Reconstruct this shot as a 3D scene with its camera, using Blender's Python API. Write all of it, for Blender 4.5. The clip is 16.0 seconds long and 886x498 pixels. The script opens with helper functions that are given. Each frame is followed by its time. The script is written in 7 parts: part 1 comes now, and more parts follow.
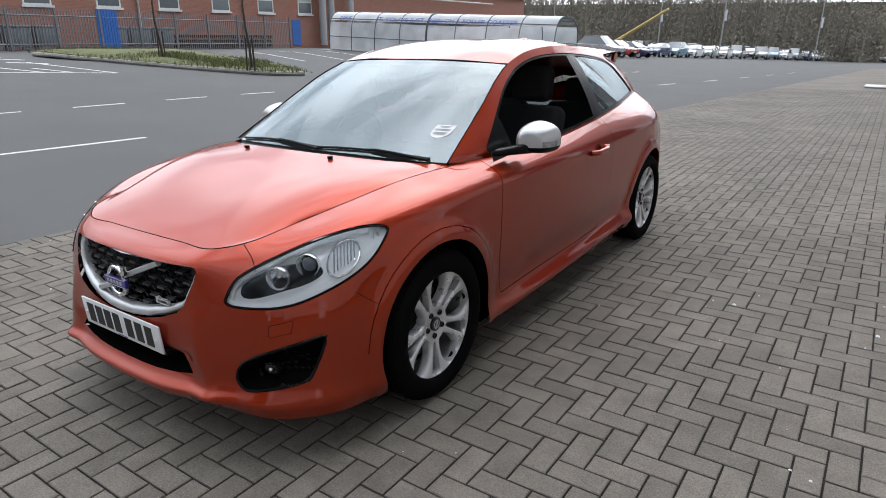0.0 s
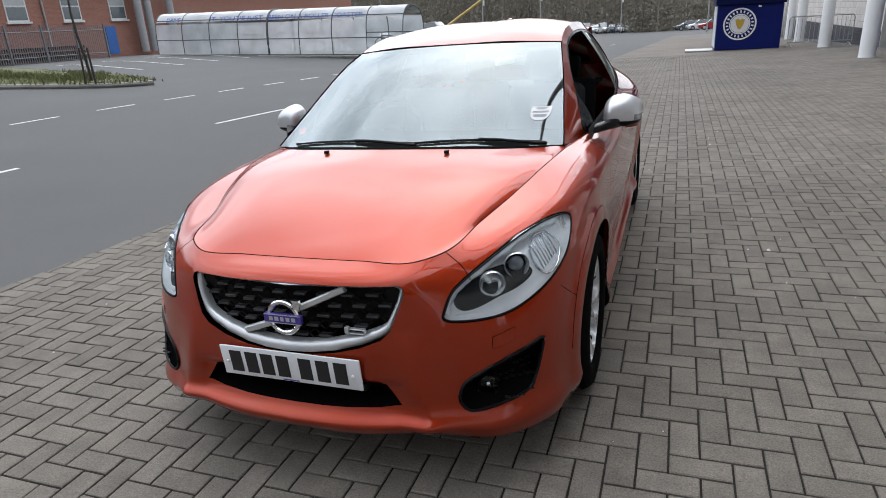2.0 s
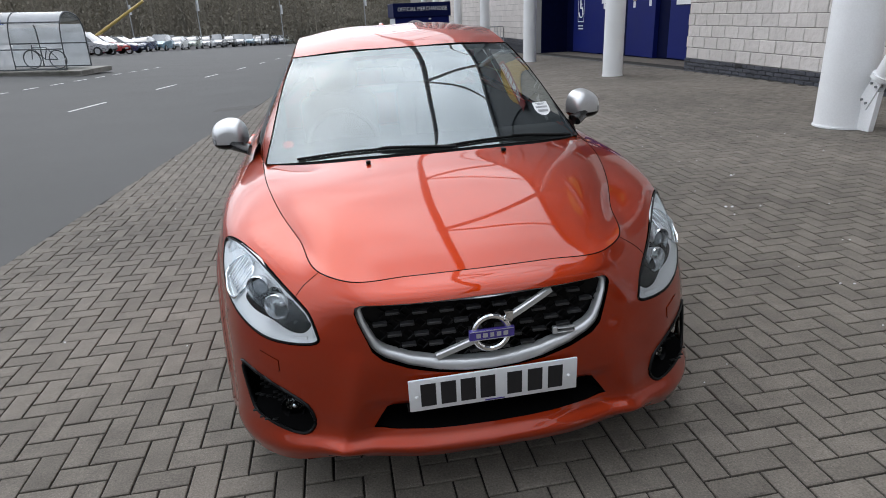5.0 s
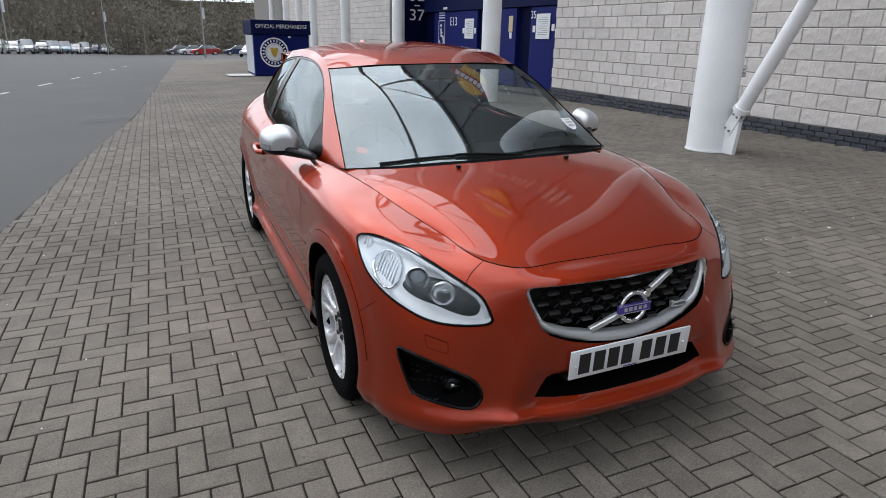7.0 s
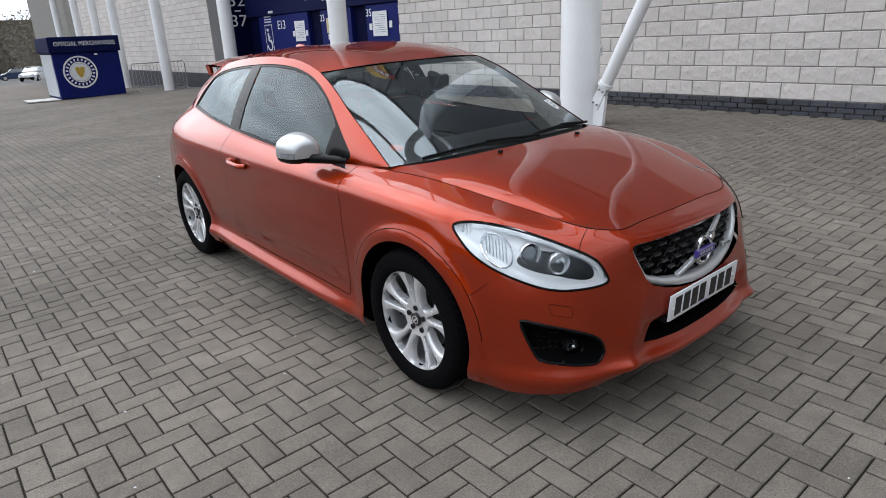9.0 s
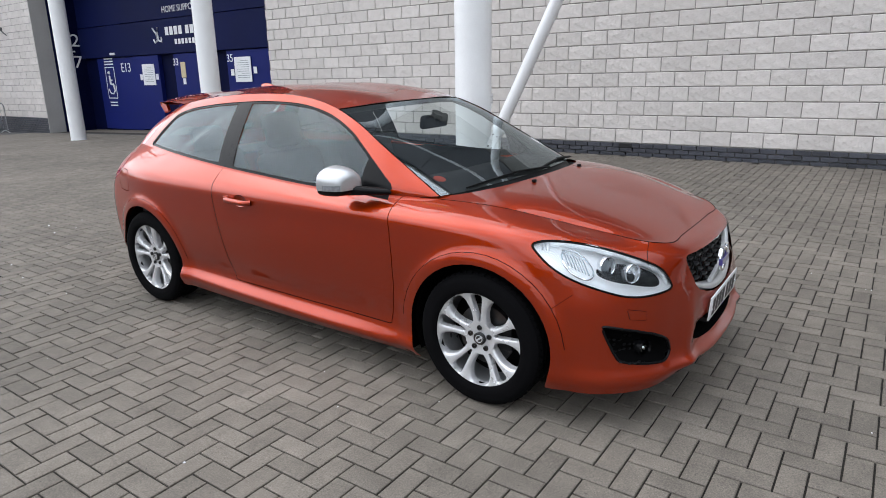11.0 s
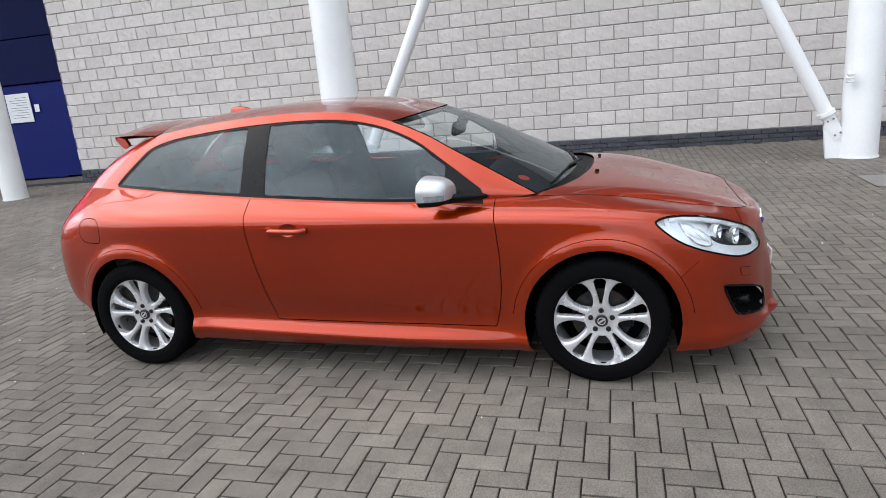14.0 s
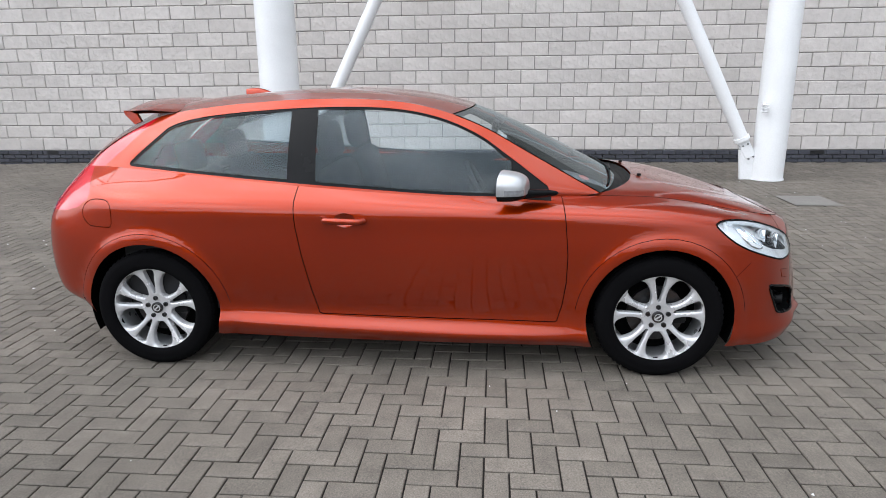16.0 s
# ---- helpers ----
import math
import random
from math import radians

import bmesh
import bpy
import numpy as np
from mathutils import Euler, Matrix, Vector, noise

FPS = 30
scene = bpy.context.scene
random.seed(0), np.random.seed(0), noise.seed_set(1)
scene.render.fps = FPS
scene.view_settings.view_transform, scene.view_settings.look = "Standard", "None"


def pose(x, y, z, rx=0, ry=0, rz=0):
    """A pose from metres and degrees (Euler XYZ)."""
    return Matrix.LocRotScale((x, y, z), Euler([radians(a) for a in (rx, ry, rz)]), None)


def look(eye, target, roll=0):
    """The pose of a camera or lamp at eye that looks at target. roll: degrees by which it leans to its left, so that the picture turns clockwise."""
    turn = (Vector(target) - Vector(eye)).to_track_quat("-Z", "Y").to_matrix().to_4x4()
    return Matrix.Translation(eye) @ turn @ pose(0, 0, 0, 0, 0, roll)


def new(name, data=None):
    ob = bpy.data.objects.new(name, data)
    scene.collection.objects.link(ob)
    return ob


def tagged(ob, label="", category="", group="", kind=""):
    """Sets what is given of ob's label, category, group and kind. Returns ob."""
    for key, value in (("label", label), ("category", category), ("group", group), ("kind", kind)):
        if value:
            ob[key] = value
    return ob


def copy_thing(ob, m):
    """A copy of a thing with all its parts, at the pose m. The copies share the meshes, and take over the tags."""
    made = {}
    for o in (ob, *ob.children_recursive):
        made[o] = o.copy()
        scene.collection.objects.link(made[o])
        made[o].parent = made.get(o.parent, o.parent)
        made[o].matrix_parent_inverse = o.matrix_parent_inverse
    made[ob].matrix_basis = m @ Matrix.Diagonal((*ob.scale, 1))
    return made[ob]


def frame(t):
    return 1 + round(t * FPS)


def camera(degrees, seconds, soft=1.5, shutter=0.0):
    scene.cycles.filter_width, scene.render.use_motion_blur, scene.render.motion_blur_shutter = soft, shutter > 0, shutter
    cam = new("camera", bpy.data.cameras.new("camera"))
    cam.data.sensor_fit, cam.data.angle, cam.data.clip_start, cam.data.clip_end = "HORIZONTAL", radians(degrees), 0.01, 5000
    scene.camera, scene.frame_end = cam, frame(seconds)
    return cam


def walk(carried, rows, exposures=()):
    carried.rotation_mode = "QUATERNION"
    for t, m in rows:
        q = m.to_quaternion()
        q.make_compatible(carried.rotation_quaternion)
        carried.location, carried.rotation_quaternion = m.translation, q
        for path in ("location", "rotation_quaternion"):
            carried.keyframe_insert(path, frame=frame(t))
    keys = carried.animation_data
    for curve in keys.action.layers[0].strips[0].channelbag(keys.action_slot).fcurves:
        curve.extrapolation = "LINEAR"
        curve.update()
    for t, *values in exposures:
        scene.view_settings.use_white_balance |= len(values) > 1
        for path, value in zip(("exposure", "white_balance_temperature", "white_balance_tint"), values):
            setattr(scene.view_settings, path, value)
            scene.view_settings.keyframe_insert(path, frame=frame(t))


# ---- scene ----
cam = camera(70.0, 16.0, soft=0.9)
PATH = [
    (0, (2.2, -1.946, 1.485), (1.132, -0.387, 0.831), 0.6),
    (0.5, (1.916, -2.047, 1.476), (0.934, -0.425, 0.841), -2.2),
    (1, (1.661, -2.217, 1.491), (0.838, -0.512, 0.844), -1.2),
    (1.5, (1.405, -2.354, 1.497), (0.682, -0.609, 0.839), -0.7),
    (2, (1.106, -2.363, 1.465), (0.449, -0.603, 0.78), -3.1),
    (2.5, (0.851, -2.395, 1.469), (0.333, -0.592, 0.777), -0.8),
    (3, (0.562, -2.478, 1.485), (0.255, -0.631, 0.783), -1.1),
    (3.5, (0.327, -2.473, 1.453), (0.153, -0.602, 0.769), -1.1),
    (3.7, (0.213, -2.456, 1.454), (0.116, -0.58, 0.767), -3.0),
    (5.8, (-0.816, -2.461, 1.499), (-0.243, -0.663, 0.835), 2.6),
    (6, (-0.942, -2.483, 1.49), (-0.282, -0.702, 0.861), 3.2),
    (6.5, (-1.215, -2.504, 1.502), (-0.464, -0.768, 0.853), 3.7),
    (7, (-1.447, -2.418, 1.479), (-0.675, -0.687, 0.84), 1.3),
    (7.5, (-1.668, -2.344, 1.499), (-0.735, -0.686, 0.881), 2.3),
    (8, (-1.956, -2.309, 1.503), (-0.869, -0.743, 0.897), 0.1),
    (8.5, (-2.161, -2.185, 1.464), (-1.006, -0.661, 0.876), 0.7),
    (8.7, (-2.229, -2.116, 1.472), (-1.075, -0.607, 0.847), -1.4),
    (10.8, (-3.046, -1.506, 1.452), (-1.518, -0.328, 0.924), -1.2),
    (11, (-3.126, -1.433, 1.451), (-1.555, -0.31, 0.929), -1.1),
    (11.5, (-3.353, -1.263, 1.458), (-1.682, -0.304, 0.922), -1.6),
    (12, (-3.47, -1.061, 1.439), (-1.766, -0.149, 0.924), -1.7),
    (12.5, (-3.542, -0.836, 1.455), (-1.797, -0.016, 0.922), -2.4),
    (13, (-3.689, -0.584, 1.454), (-1.874, 0.08, 0.937), -3.9),
    (13.5, (-3.776, -0.361, 1.452), (-1.921, 0.194, 0.951), -1.9),
    (14, (-3.789, -0.09, 1.461), (-1.929, 0.448, 0.96), -5.1),
    (14.5, (-3.852, 0.161, 1.452), (-1.952, 0.591, 1.001), -1.5),
    (15, (-3.967, 0.405, 1.459), (-2.049, 0.72, 0.988), -2.4),
    (15.5, (-3.968, 0.637, 1.424), (-2.043, 0.902, 0.948), -1.5),
    (16, (-3.938, 0.837, 1.436), (-2.007, 0.994, 0.939), -0.5),
]
walk(cam, [(t, look(eye, target, roll)) for t, eye, target, roll in PATH], [(0.0, -0.20), (2.0, -0.28), (3.5, -0.42), (6.0, -0.52), (8.5, -0.44), (11.0, -0.18), (12.5, -0.14), (16.0, -0.09)])

# ---- sky and light ----
world = bpy.data.worlds.new("overcast_sky")
scene.world = world
world.use_nodes = True
wn, wl = world.node_tree.nodes, world.node_tree.links
background = wn["Background"]
sky = wn.new("ShaderNodeTexSky")
sky.sky_type = "NISHITA"
sky.sun_disc = False
sky.sun_elevation, sky.sun_rotation = radians(50), radians(-18)
sky.air_density, sky.dust_density, sky.ozone_density = 1.0, 4.0, 1.0
wco = wn.new("ShaderNodeTexCoord")
stretch = wn.new("ShaderNodeMapping")
stretch.inputs["Scale"].default_value = (1.0, 1.0, 2.6)
wl.new(wco.outputs["Generated"], stretch.inputs["Vector"])
clouds = wn.new("ShaderNodeTexNoise")
clouds.inputs["Scale"].default_value, clouds.inputs["Detail"].default_value, clouds.inputs["Roughness"].default_value = 2.3, 6, 0.55
wl.new(stretch.outputs["Vector"], clouds.inputs["Vector"])
ramp = wn.new("ShaderNodeValToRGB")
ramp.color_ramp.elements[0].position, ramp.color_ramp.elements[1].position = 0.36, 0.66
ramp.color_ramp.elements[0].color, ramp.color_ramp.elements[1].color = (7.2, 8.1, 9.2, 1), (18.6, 19.4, 20.9, 1)
wl.new(clouds.outputs["Fac"], ramp.inputs["Fac"])
blend = wn.new("ShaderNodeMix")
blend.data_type = "RGBA"
blend.inputs["Factor"].default_value = 0.86
wl.new(sky.outputs["Color"], blend.inputs["A"])
wl.new(ramp.outputs["Color"], blend.inputs["B"])
# the overcast is brightest high up towards the veiled sun and dims to the far horizon
height = wn.new("ShaderNodeVectorMath")
height.operation = "DOT_PRODUCT"
wl.new(wco.outputs["Generated"], height.inputs[0])
height.inputs[1].default_value = (-0.16, 0.47, 0.868)
rise = wn.new("ShaderNodeMapRange")
rise.inputs["From Min"].default_value, rise.inputs["From Max"].default_value = -0.28, 1.0
rise.inputs["To Min"].default_value, rise.inputs["To Max"].default_value = 0.19, 2.08
wl.new(height.outputs["Value"], rise.inputs["Value"])
graded = wn.new("ShaderNodeVectorMath")
graded.operation = "SCALE"
wl.new(blend.outputs["Result"], graded.inputs[0])
wl.new(rise.outputs["Result"], graded.inputs["Scale"])
wl.new(graded.outputs["Vector"], background.inputs["Color"])
background.inputs["Strength"].default_value = 0.12

sun = new("sun", bpy.data.lights.new("sun", "SUN"))
sun.data.energy, sun.data.angle, sun.data.color = 0.6, radians(80), (1.0, 0.98, 0.95)
sun.matrix_basis = look((-8, 24, 31), (0, 0, 0))

# ---- helpers for building ----
SLOPE = 0.0215          # cross-fall of the paving, up towards the stadium


def ground_z(x, y):
    """Height of the ground: cross-fall of the paving, a rise to the far side of the road, a gentle fall to the far car park."""
    z = SLOPE * min(max(x, -4.5), 7.3)
    if x < -4.5:
        z += 0.032 * min(-4.5 - x, 18) - 0.016 * min(max(-22.5 - x, 0), 12)
    if y > 6:
        z -= 0.0235 * (y - 6) ** 2 / (y - 1) * (1 - 0.65 * min(max((-9 - x) / 15, 0), 1) * min(1, max(0, (60 - y) / 25)))
    return z


def mesh_of(bm, name, smooth=True, angle=40):
    bm.normal_update()
    me = bpy.data.meshes.new(name)
    bm.to_mesh(me)
    bm.free()
    if smooth and len(me.polygons):
        me.polygons.foreach_set("use_smooth", [True] * len(me.polygons))
        me.set_sharp_from_angle(angle=radians(angle))
    return me


def part(name, bm, material, parent, label="", smooth=True, angle=40):
    ob = new(name, mesh_of(bm, name, smooth, angle))
    if material:
        ob.data.materials.append(material)
    ob.parent = parent
    return tagged(ob, label)


def thing(name, m, label, category, group="", kind=""):
    ob = new(name)
    ob.empty_display_size = 0.1
    ob.matrix_basis = m
    return tagged(ob, label, category, group, kind)


def solo(name, bm, material, label, category, group="", kind="", m=None, smooth=True, angle=40):
    ob = new(name, mesh_of(bm, name, smooth, angle))
    ob.data.materials.append(material)
    if m is not None:
        ob.matrix_basis = m
    return tagged(ob, label, category, group, kind)


def add_box(bm, x0, x1, y0, y1, z0, z1, bevel=0.0, seg=2):
    r = bmesh.ops.create_cube(bm, size=1)
    vs = r["verts"]
    for v in vs:
        v.co = Vector(((x0 + x1) / 2 + v.co.x * (x1 - x0), (y0 + y1) / 2 + v.co.y * (y1 - y0), (z0 + z1) / 2 + v.co.z * (z1 - z0)))
    if bevel:
        es = list({e for v in vs for e in v.link_edges})
        bmesh.ops.bevel(bm, geom=es, offset=bevel, segments=seg, affect="EDGES", profile=0.5)
    return vs


def box_bm(x0, x1, y0, y1, z0, z1, bevel=0.0, seg=2):
    bm = bmesh.new()
    add_box(bm, x0, x1, y0, y1, z0, z1, bevel, seg)
    return bm


def add_tube(bm, p, q, r0, r1=None, n=12, caps=True):
    """A round bar from p to q."""
    r1 = r0 if r1 is None else r1
    p, q = Vector(p), Vector(q)
    d = q - p
    m = Matrix.Translation((p + q) / 2) @ d.to_track_quat("Z", "Y").to_matrix().to_4x4()
    return bmesh.ops.create_cone(bm, cap_ends=caps, segments=n, radius1=r0, radius2=r1, depth=d.length, matrix=m)["verts"]


def add_path(bm, pts, r, n=8, closed=False, flat=1.0):
    """A bar of radius r swept along points; flat squeezes it along its second axis."""
    pts = [Vector(p) for p in pts]
    rings = []
    k = len(pts)
    up = Vector((0, 0, 1))
    for i, p in enumerate(pts):
        a = pts[(i - 1) % k] if (closed or i) else p
        b = pts[(i + 1) % k] if (closed or i < k - 1) else p
        d = (b - a).normalized()
        s = d.cross(up)
        s = s.normalized() if s.length > 1e-4 else Vector((1, 0, 0))
        t = s.cross(d)
        rings.append([bm.verts.new(p + s * (r * math.cos(2 * math.pi * j / n)) + t * (r * flat * math.sin(2 * math.pi * j / n))) for j in range(n)])
    for i in range(k if closed else k - 1):
        A, B = rings[i], rings[(i + 1) % k]
        for j in range(n):
            bm.faces.new((A[j], A[(j + 1) % n], B[(j + 1) % n], B[j]))
    if not closed:
        bm.faces.new(rings[0][::-1])
        bm.faces.new(rings[-1])


def add_lathe(bm, profile, axis_point, n=48, axis="x"):
    """Turns a profile of (along, radius) about an axis through axis_point."""
    o = Vector(axis_point)
    rings = []
    for a, r in profile:
        ring = []
        for j in range(n):
            c, s = math.cos(2 * math.pi * j / n), math.sin(2 * math.pi * j / n)
            if axis == "x":
                v = Vector((a, r * c, r * s))
            elif axis == "y":
                v = Vector((r * c, a, r * s))
            else:
                v = Vector((r * c, r * s, a))
            ring.append(bm.verts.new(o + v))
        rings.append(ring)
    for A, B in zip(rings, rings[1:]):
        for j in range(n):
            bm.faces.new((A[j], A[(j + 1) % n], B[(j + 1) % n], B[j]))
    return rings


def prism(bm, poly, fn, depth):
    """A flat plate: poly is a list of (a, b); fn(a, b, d) gives the place; depth is its thickness."""
    front = [bm.verts.new(fn(a, b, 0)) for a, b in poly]
    back = [bm.verts.new(fn(a, b, depth)) for a, b in poly]
    n = len(poly)
    bm.faces.new(front)
    bm.faces.new(back[::-1])
    for i in range(n):
        bm.faces.new((front[i], back[i], back[(i + 1) % n], front[(i + 1) % n]))


def spline(knots, t):
    """Smooth curve through knots at t in 0..len-1, with chord-length tangents."""
    k = [Vector(p) for p in knots]
    n = len(k)
    d = [max((k[i + 1] - k[i]).length, 1e-6) for i in range(n - 1)]
    out = []
    for v in t:
        i = min(int(v), n - 2)
        f = v - i

        def tan(j):
            if j == 0:
                return (k[1] - k[0]) / d[0]
            if j == n - 1:
                return (k[-1] - k[-2]) / d[-1]
            a, b = (k[j] - k[j - 1]) / d[j - 1], (k[j + 1] - k[j]) / d[j]
            return (a * d[j] + b * d[j - 1]) / (d[j] + d[j - 1])
        m0, m1 = tan(i) * d[i], tan(i + 1) * d[i]
        f2, f3 = f * f, f * f * f
        out.append(k[i] * (2 * f3 - 3 * f2 + 1) + m0 * (f3 - 2 * f2 + f) + k[i + 1] * (-2 * f3 + 3 * f2) + m1 * (f3 - f2))
    return out


def lin(pairs, v):
    """Smooth value at v through (at, value) pairs."""
    if v <= pairs[0][0]:
        return pairs[0][1]
    for (a, p), (b, q) in zip(pairs, pairs[1:]):
        if v <= b:
            f = (v - a) / (b - a)
            return p + (q - p) * f
    return pairs[-1][1]


def grid_bm(rows):
    bm = bmesh.new()
    V = [[bm.verts.new(p) for p in r] for r in rows]
    for A, B in zip(V, V[1:]):
        for i in range(len(A) - 1):
            q = [A[i], A[i + 1], B[i + 1], B[i]]
            bm.faces.new(q)
    bmesh.ops.remove_doubles(bm, verts=bm.verts, dist=1e-5)
    return bm


def carve(bm, poly, U, V, faces=None, test=None):
    """Cuts the outline poly (convex, in the plane of U and V) into bm and returns the faces inside it."""
    U, V = Vector(U), Vector(V)
    N = U.cross(V)
    area = sum(a[0] * b[1] - a[1] * b[0] for a, b in zip(poly, poly[1:] + poly[:1]))
    if area < 0:
        poly = poly[::-1]
    a0, a1 = min(p[0] for p in poly), max(p[0] for p in poly)
    b0, b1 = min(p[1] for p in poly), max(p[1] for p in poly)
    keep = []
    for f in (faces if faces is not None else bm.faces):
        us = [v.co.dot(U) for v in f.verts]
        vs = [v.co.dot(V) for v in f.verts]
        if max(us) >= a0 and min(us) <= a1 and max(vs) >= b0 and min(vs) <= b1 and (test is None or test(f.calc_center_median())):
            keep.append(f)
    for p, q in zip(poly, poly[1:] + poly[:1]):
        d = U * (q[0] - p[0]) + V * (q[1] - p[1])
        if d.length < 1e-7 or not keep:
            continue
        no = N.cross(d).normalized()
        co = U * p[0] + V * p[1]
        geom = list({v for f in keep for v in f.verts}) + list({e for f in keep for e in f.edges}) + keep
        r = bmesh.ops.bisect_plane(bm, geom=geom, plane_co=co, plane_no=no, dist=1e-5)
        keep = [g for g in r["geom"] if isinstance(g, bmesh.types.BMFace) and (g.calc_center_median() - co).dot(no) > 0]
    return keep


def inset(poly, g):
    """The convex outline drawn in by g."""
    area = sum(a[0] * b[1] - a[1] * b[0] for a, b in zip(poly, poly[1:] + poly[:1]))
    if area < 0:
        poly = poly[::-1]
    out = [Vector(p) for p in poly]
    for a, b in zip(poly, poly[1:] + poly[:1]):
        d = Vector((b[0] - a[0], b[1] - a[1]))
        if d.length < 1e-7:
            continue
        n = Vector((-d.y, d.x)).normalized()
        o = Vector(a) + n * g
        kept = []
        for p, q in zip(out, out[1:] + out[:1]):
            e, f = (p - o).dot(n), (q - o).dot(n)
            if e >= 0:
                kept.append(p)
            if (e >= 0) != (f >= 0):
                kept.append(p + (q - p) * (e / (e - f)))
        out = kept
    return [(p.x, p.y) for p in out]


def rounded(poly, times=2):
    """The outline with its corners cut back again and again."""
    for _ in range(times):
        out = []
        for p, q in zip(poly, poly[1:] + poly[:1]):
            out += [(p[0] * .75 + q[0] * .25, p[1] * .75 + q[1] * .25), (p[0] * .25 + q[0] * .75, p[1] * .25 + q[1] * .75)]
        poly = out
    return poly


def take(bm, faces):
    """Moves faces out of bm into a new bmesh."""
    out = bmesh.new()
    vm = {}
    for f in faces:
        vs = []
        for v in f.verts:
            if v not in vm:
                vm[v] = out.verts.new(v.co)
            vs.append(vm[v])
        out.faces.new(vs)
    bmesh.ops.delete(bm, geom=faces, context="FACES")
    return out


def push(bm, d):
    """Moves a sheet along its normals."""
    bm.normal_update()
    for v, n in [(v, v.normal.copy()) for v in bm.verts]:
        v.co += n * d
    return bm


def thicken(bm, d):
    """Gives a sheet a thickness d to its inner side, with a rim."""
    bm.normal_update()
    src = list(bm.faces)
    rim = [e for e in bm.edges if len(e.link_faces) == 1]
    inner = {v: bm.verts.new(v.co - v.normal * d) for v in list(bm.verts)}
    for f in src:
        bm.faces.new([inner[v] for v in reversed(f.verts)])
    for e in rim:
        f = e.link_faces[0] if e.link_faces else None
        for l in e.link_loops[:1]:
            a, b = l.vert, l.link_loop_next.vert
            bm.faces.new((b, a, inner[a], inner[b]))
    return bm


def flip(bm):
    """The mirror image across x = 0."""
    out = bm.copy()
    for v in out.verts:
        v.co.x = -v.co.x
    bmesh.ops.reverse_faces(out, faces=out.faces)
    return out


def both(bm):
    """bm and its mirror image in one mesh, joined along the middle."""
    other = flip(bm)
    vm = {v: bm.verts.new(v.co) for v in other.verts}
    for f in other.faces:
        bm.faces.new([vm[v] for v in f.verts])
    other.free()
    bmesh.ops.remove_doubles(bm, verts=[v for v in bm.verts if abs(v.co.x) < 2e-4], dist=2e-4)
    return bm


def facing(bm, way):
    """Turns a sheet so that its faces look along way on the whole."""
    bm.normal_update()
    s = sum((f.normal.dot(Vector(way)) * f.calc_area() for f in bm.faces), 0.0)
    if s < 0:
        bmesh.ops.reverse_faces(bm, faces=bm.faces)
    bm.normal_update()
    return bm


def coons(c0, c1, d0, d1, bulge=None):
    """A patch between c0 and c1 (across) and d0 and d1 (along); all lists of points, corners shared."""
    n, m = len(c0), len(d0)
    rows = []
    for j in range(m):
        v = j / (m - 1)
        row = []
        for i in range(n):
            u = i / (n - 1)
            p = c0[i] * (1 - v) + c1[i] * v + d0[j] * (1 - u) + d1[j] * u
            p = p - (c0[0] * (1 - u) * (1 - v) + c0[-1] * u * (1 - v) + c1[0] * (1 - u) * v + c1[-1] * u * v)
            if bulge:
                p = p + bulge(u, v)
            row.append(p)
        rows.append(row)
    return rows


def fair(rows, steps, weight=None, mirror=False):
    """Evens out the curvature of a grid of points, its rim held; mirror: the first column lies on the car's middle."""
    P = np.array([[tuple(p) for p in r] for r in rows])
    W = np.ones(P.shape[:2]) if weight is None else np.array(weight, float)
    if mirror:
        flipped = P[:, :0:-1] * np.array((-1, 1, 1))
        P, W = np.concatenate((flipped, P), 1), np.concatenate((W[:, :0:-1], W), 1)
    W = W[1:-1, 1:-1, None] * 0.03

    def lap(A):
        out = np.zeros_like(A)
        out[1:-1, 1:-1] = A[:-2, 1:-1] + A[2:, 1:-1] + A[1:-1, :-2] + A[1:-1, 2:] - 4 * A[1:-1, 1:-1]
        return out

    for k in range(steps):
        P[1:-1, 1:-1] -= W * lap(lap(P))[1:-1, 1:-1]
    if mirror:
        P = P[:, P.shape[1] // 2:]
        P[:, 0, 0] = 0
    return [[Vector(p) for p in r] for r in P]


def ts(a, b, n):
    return [a + (b - a) * i / (n - 1) for i in range(n)]


# ---- materials ----
def material(name):
    m = bpy.data.materials.new(name)
    m.use_nodes = True
    t = m.node_tree
    return m, t, t.nodes, t.links, t.nodes["Principled BSDF"]


def tone(c, k):
    return (min(1, c[0] * k), min(1, c[1] * k), min(1, c[2] * k), 1)


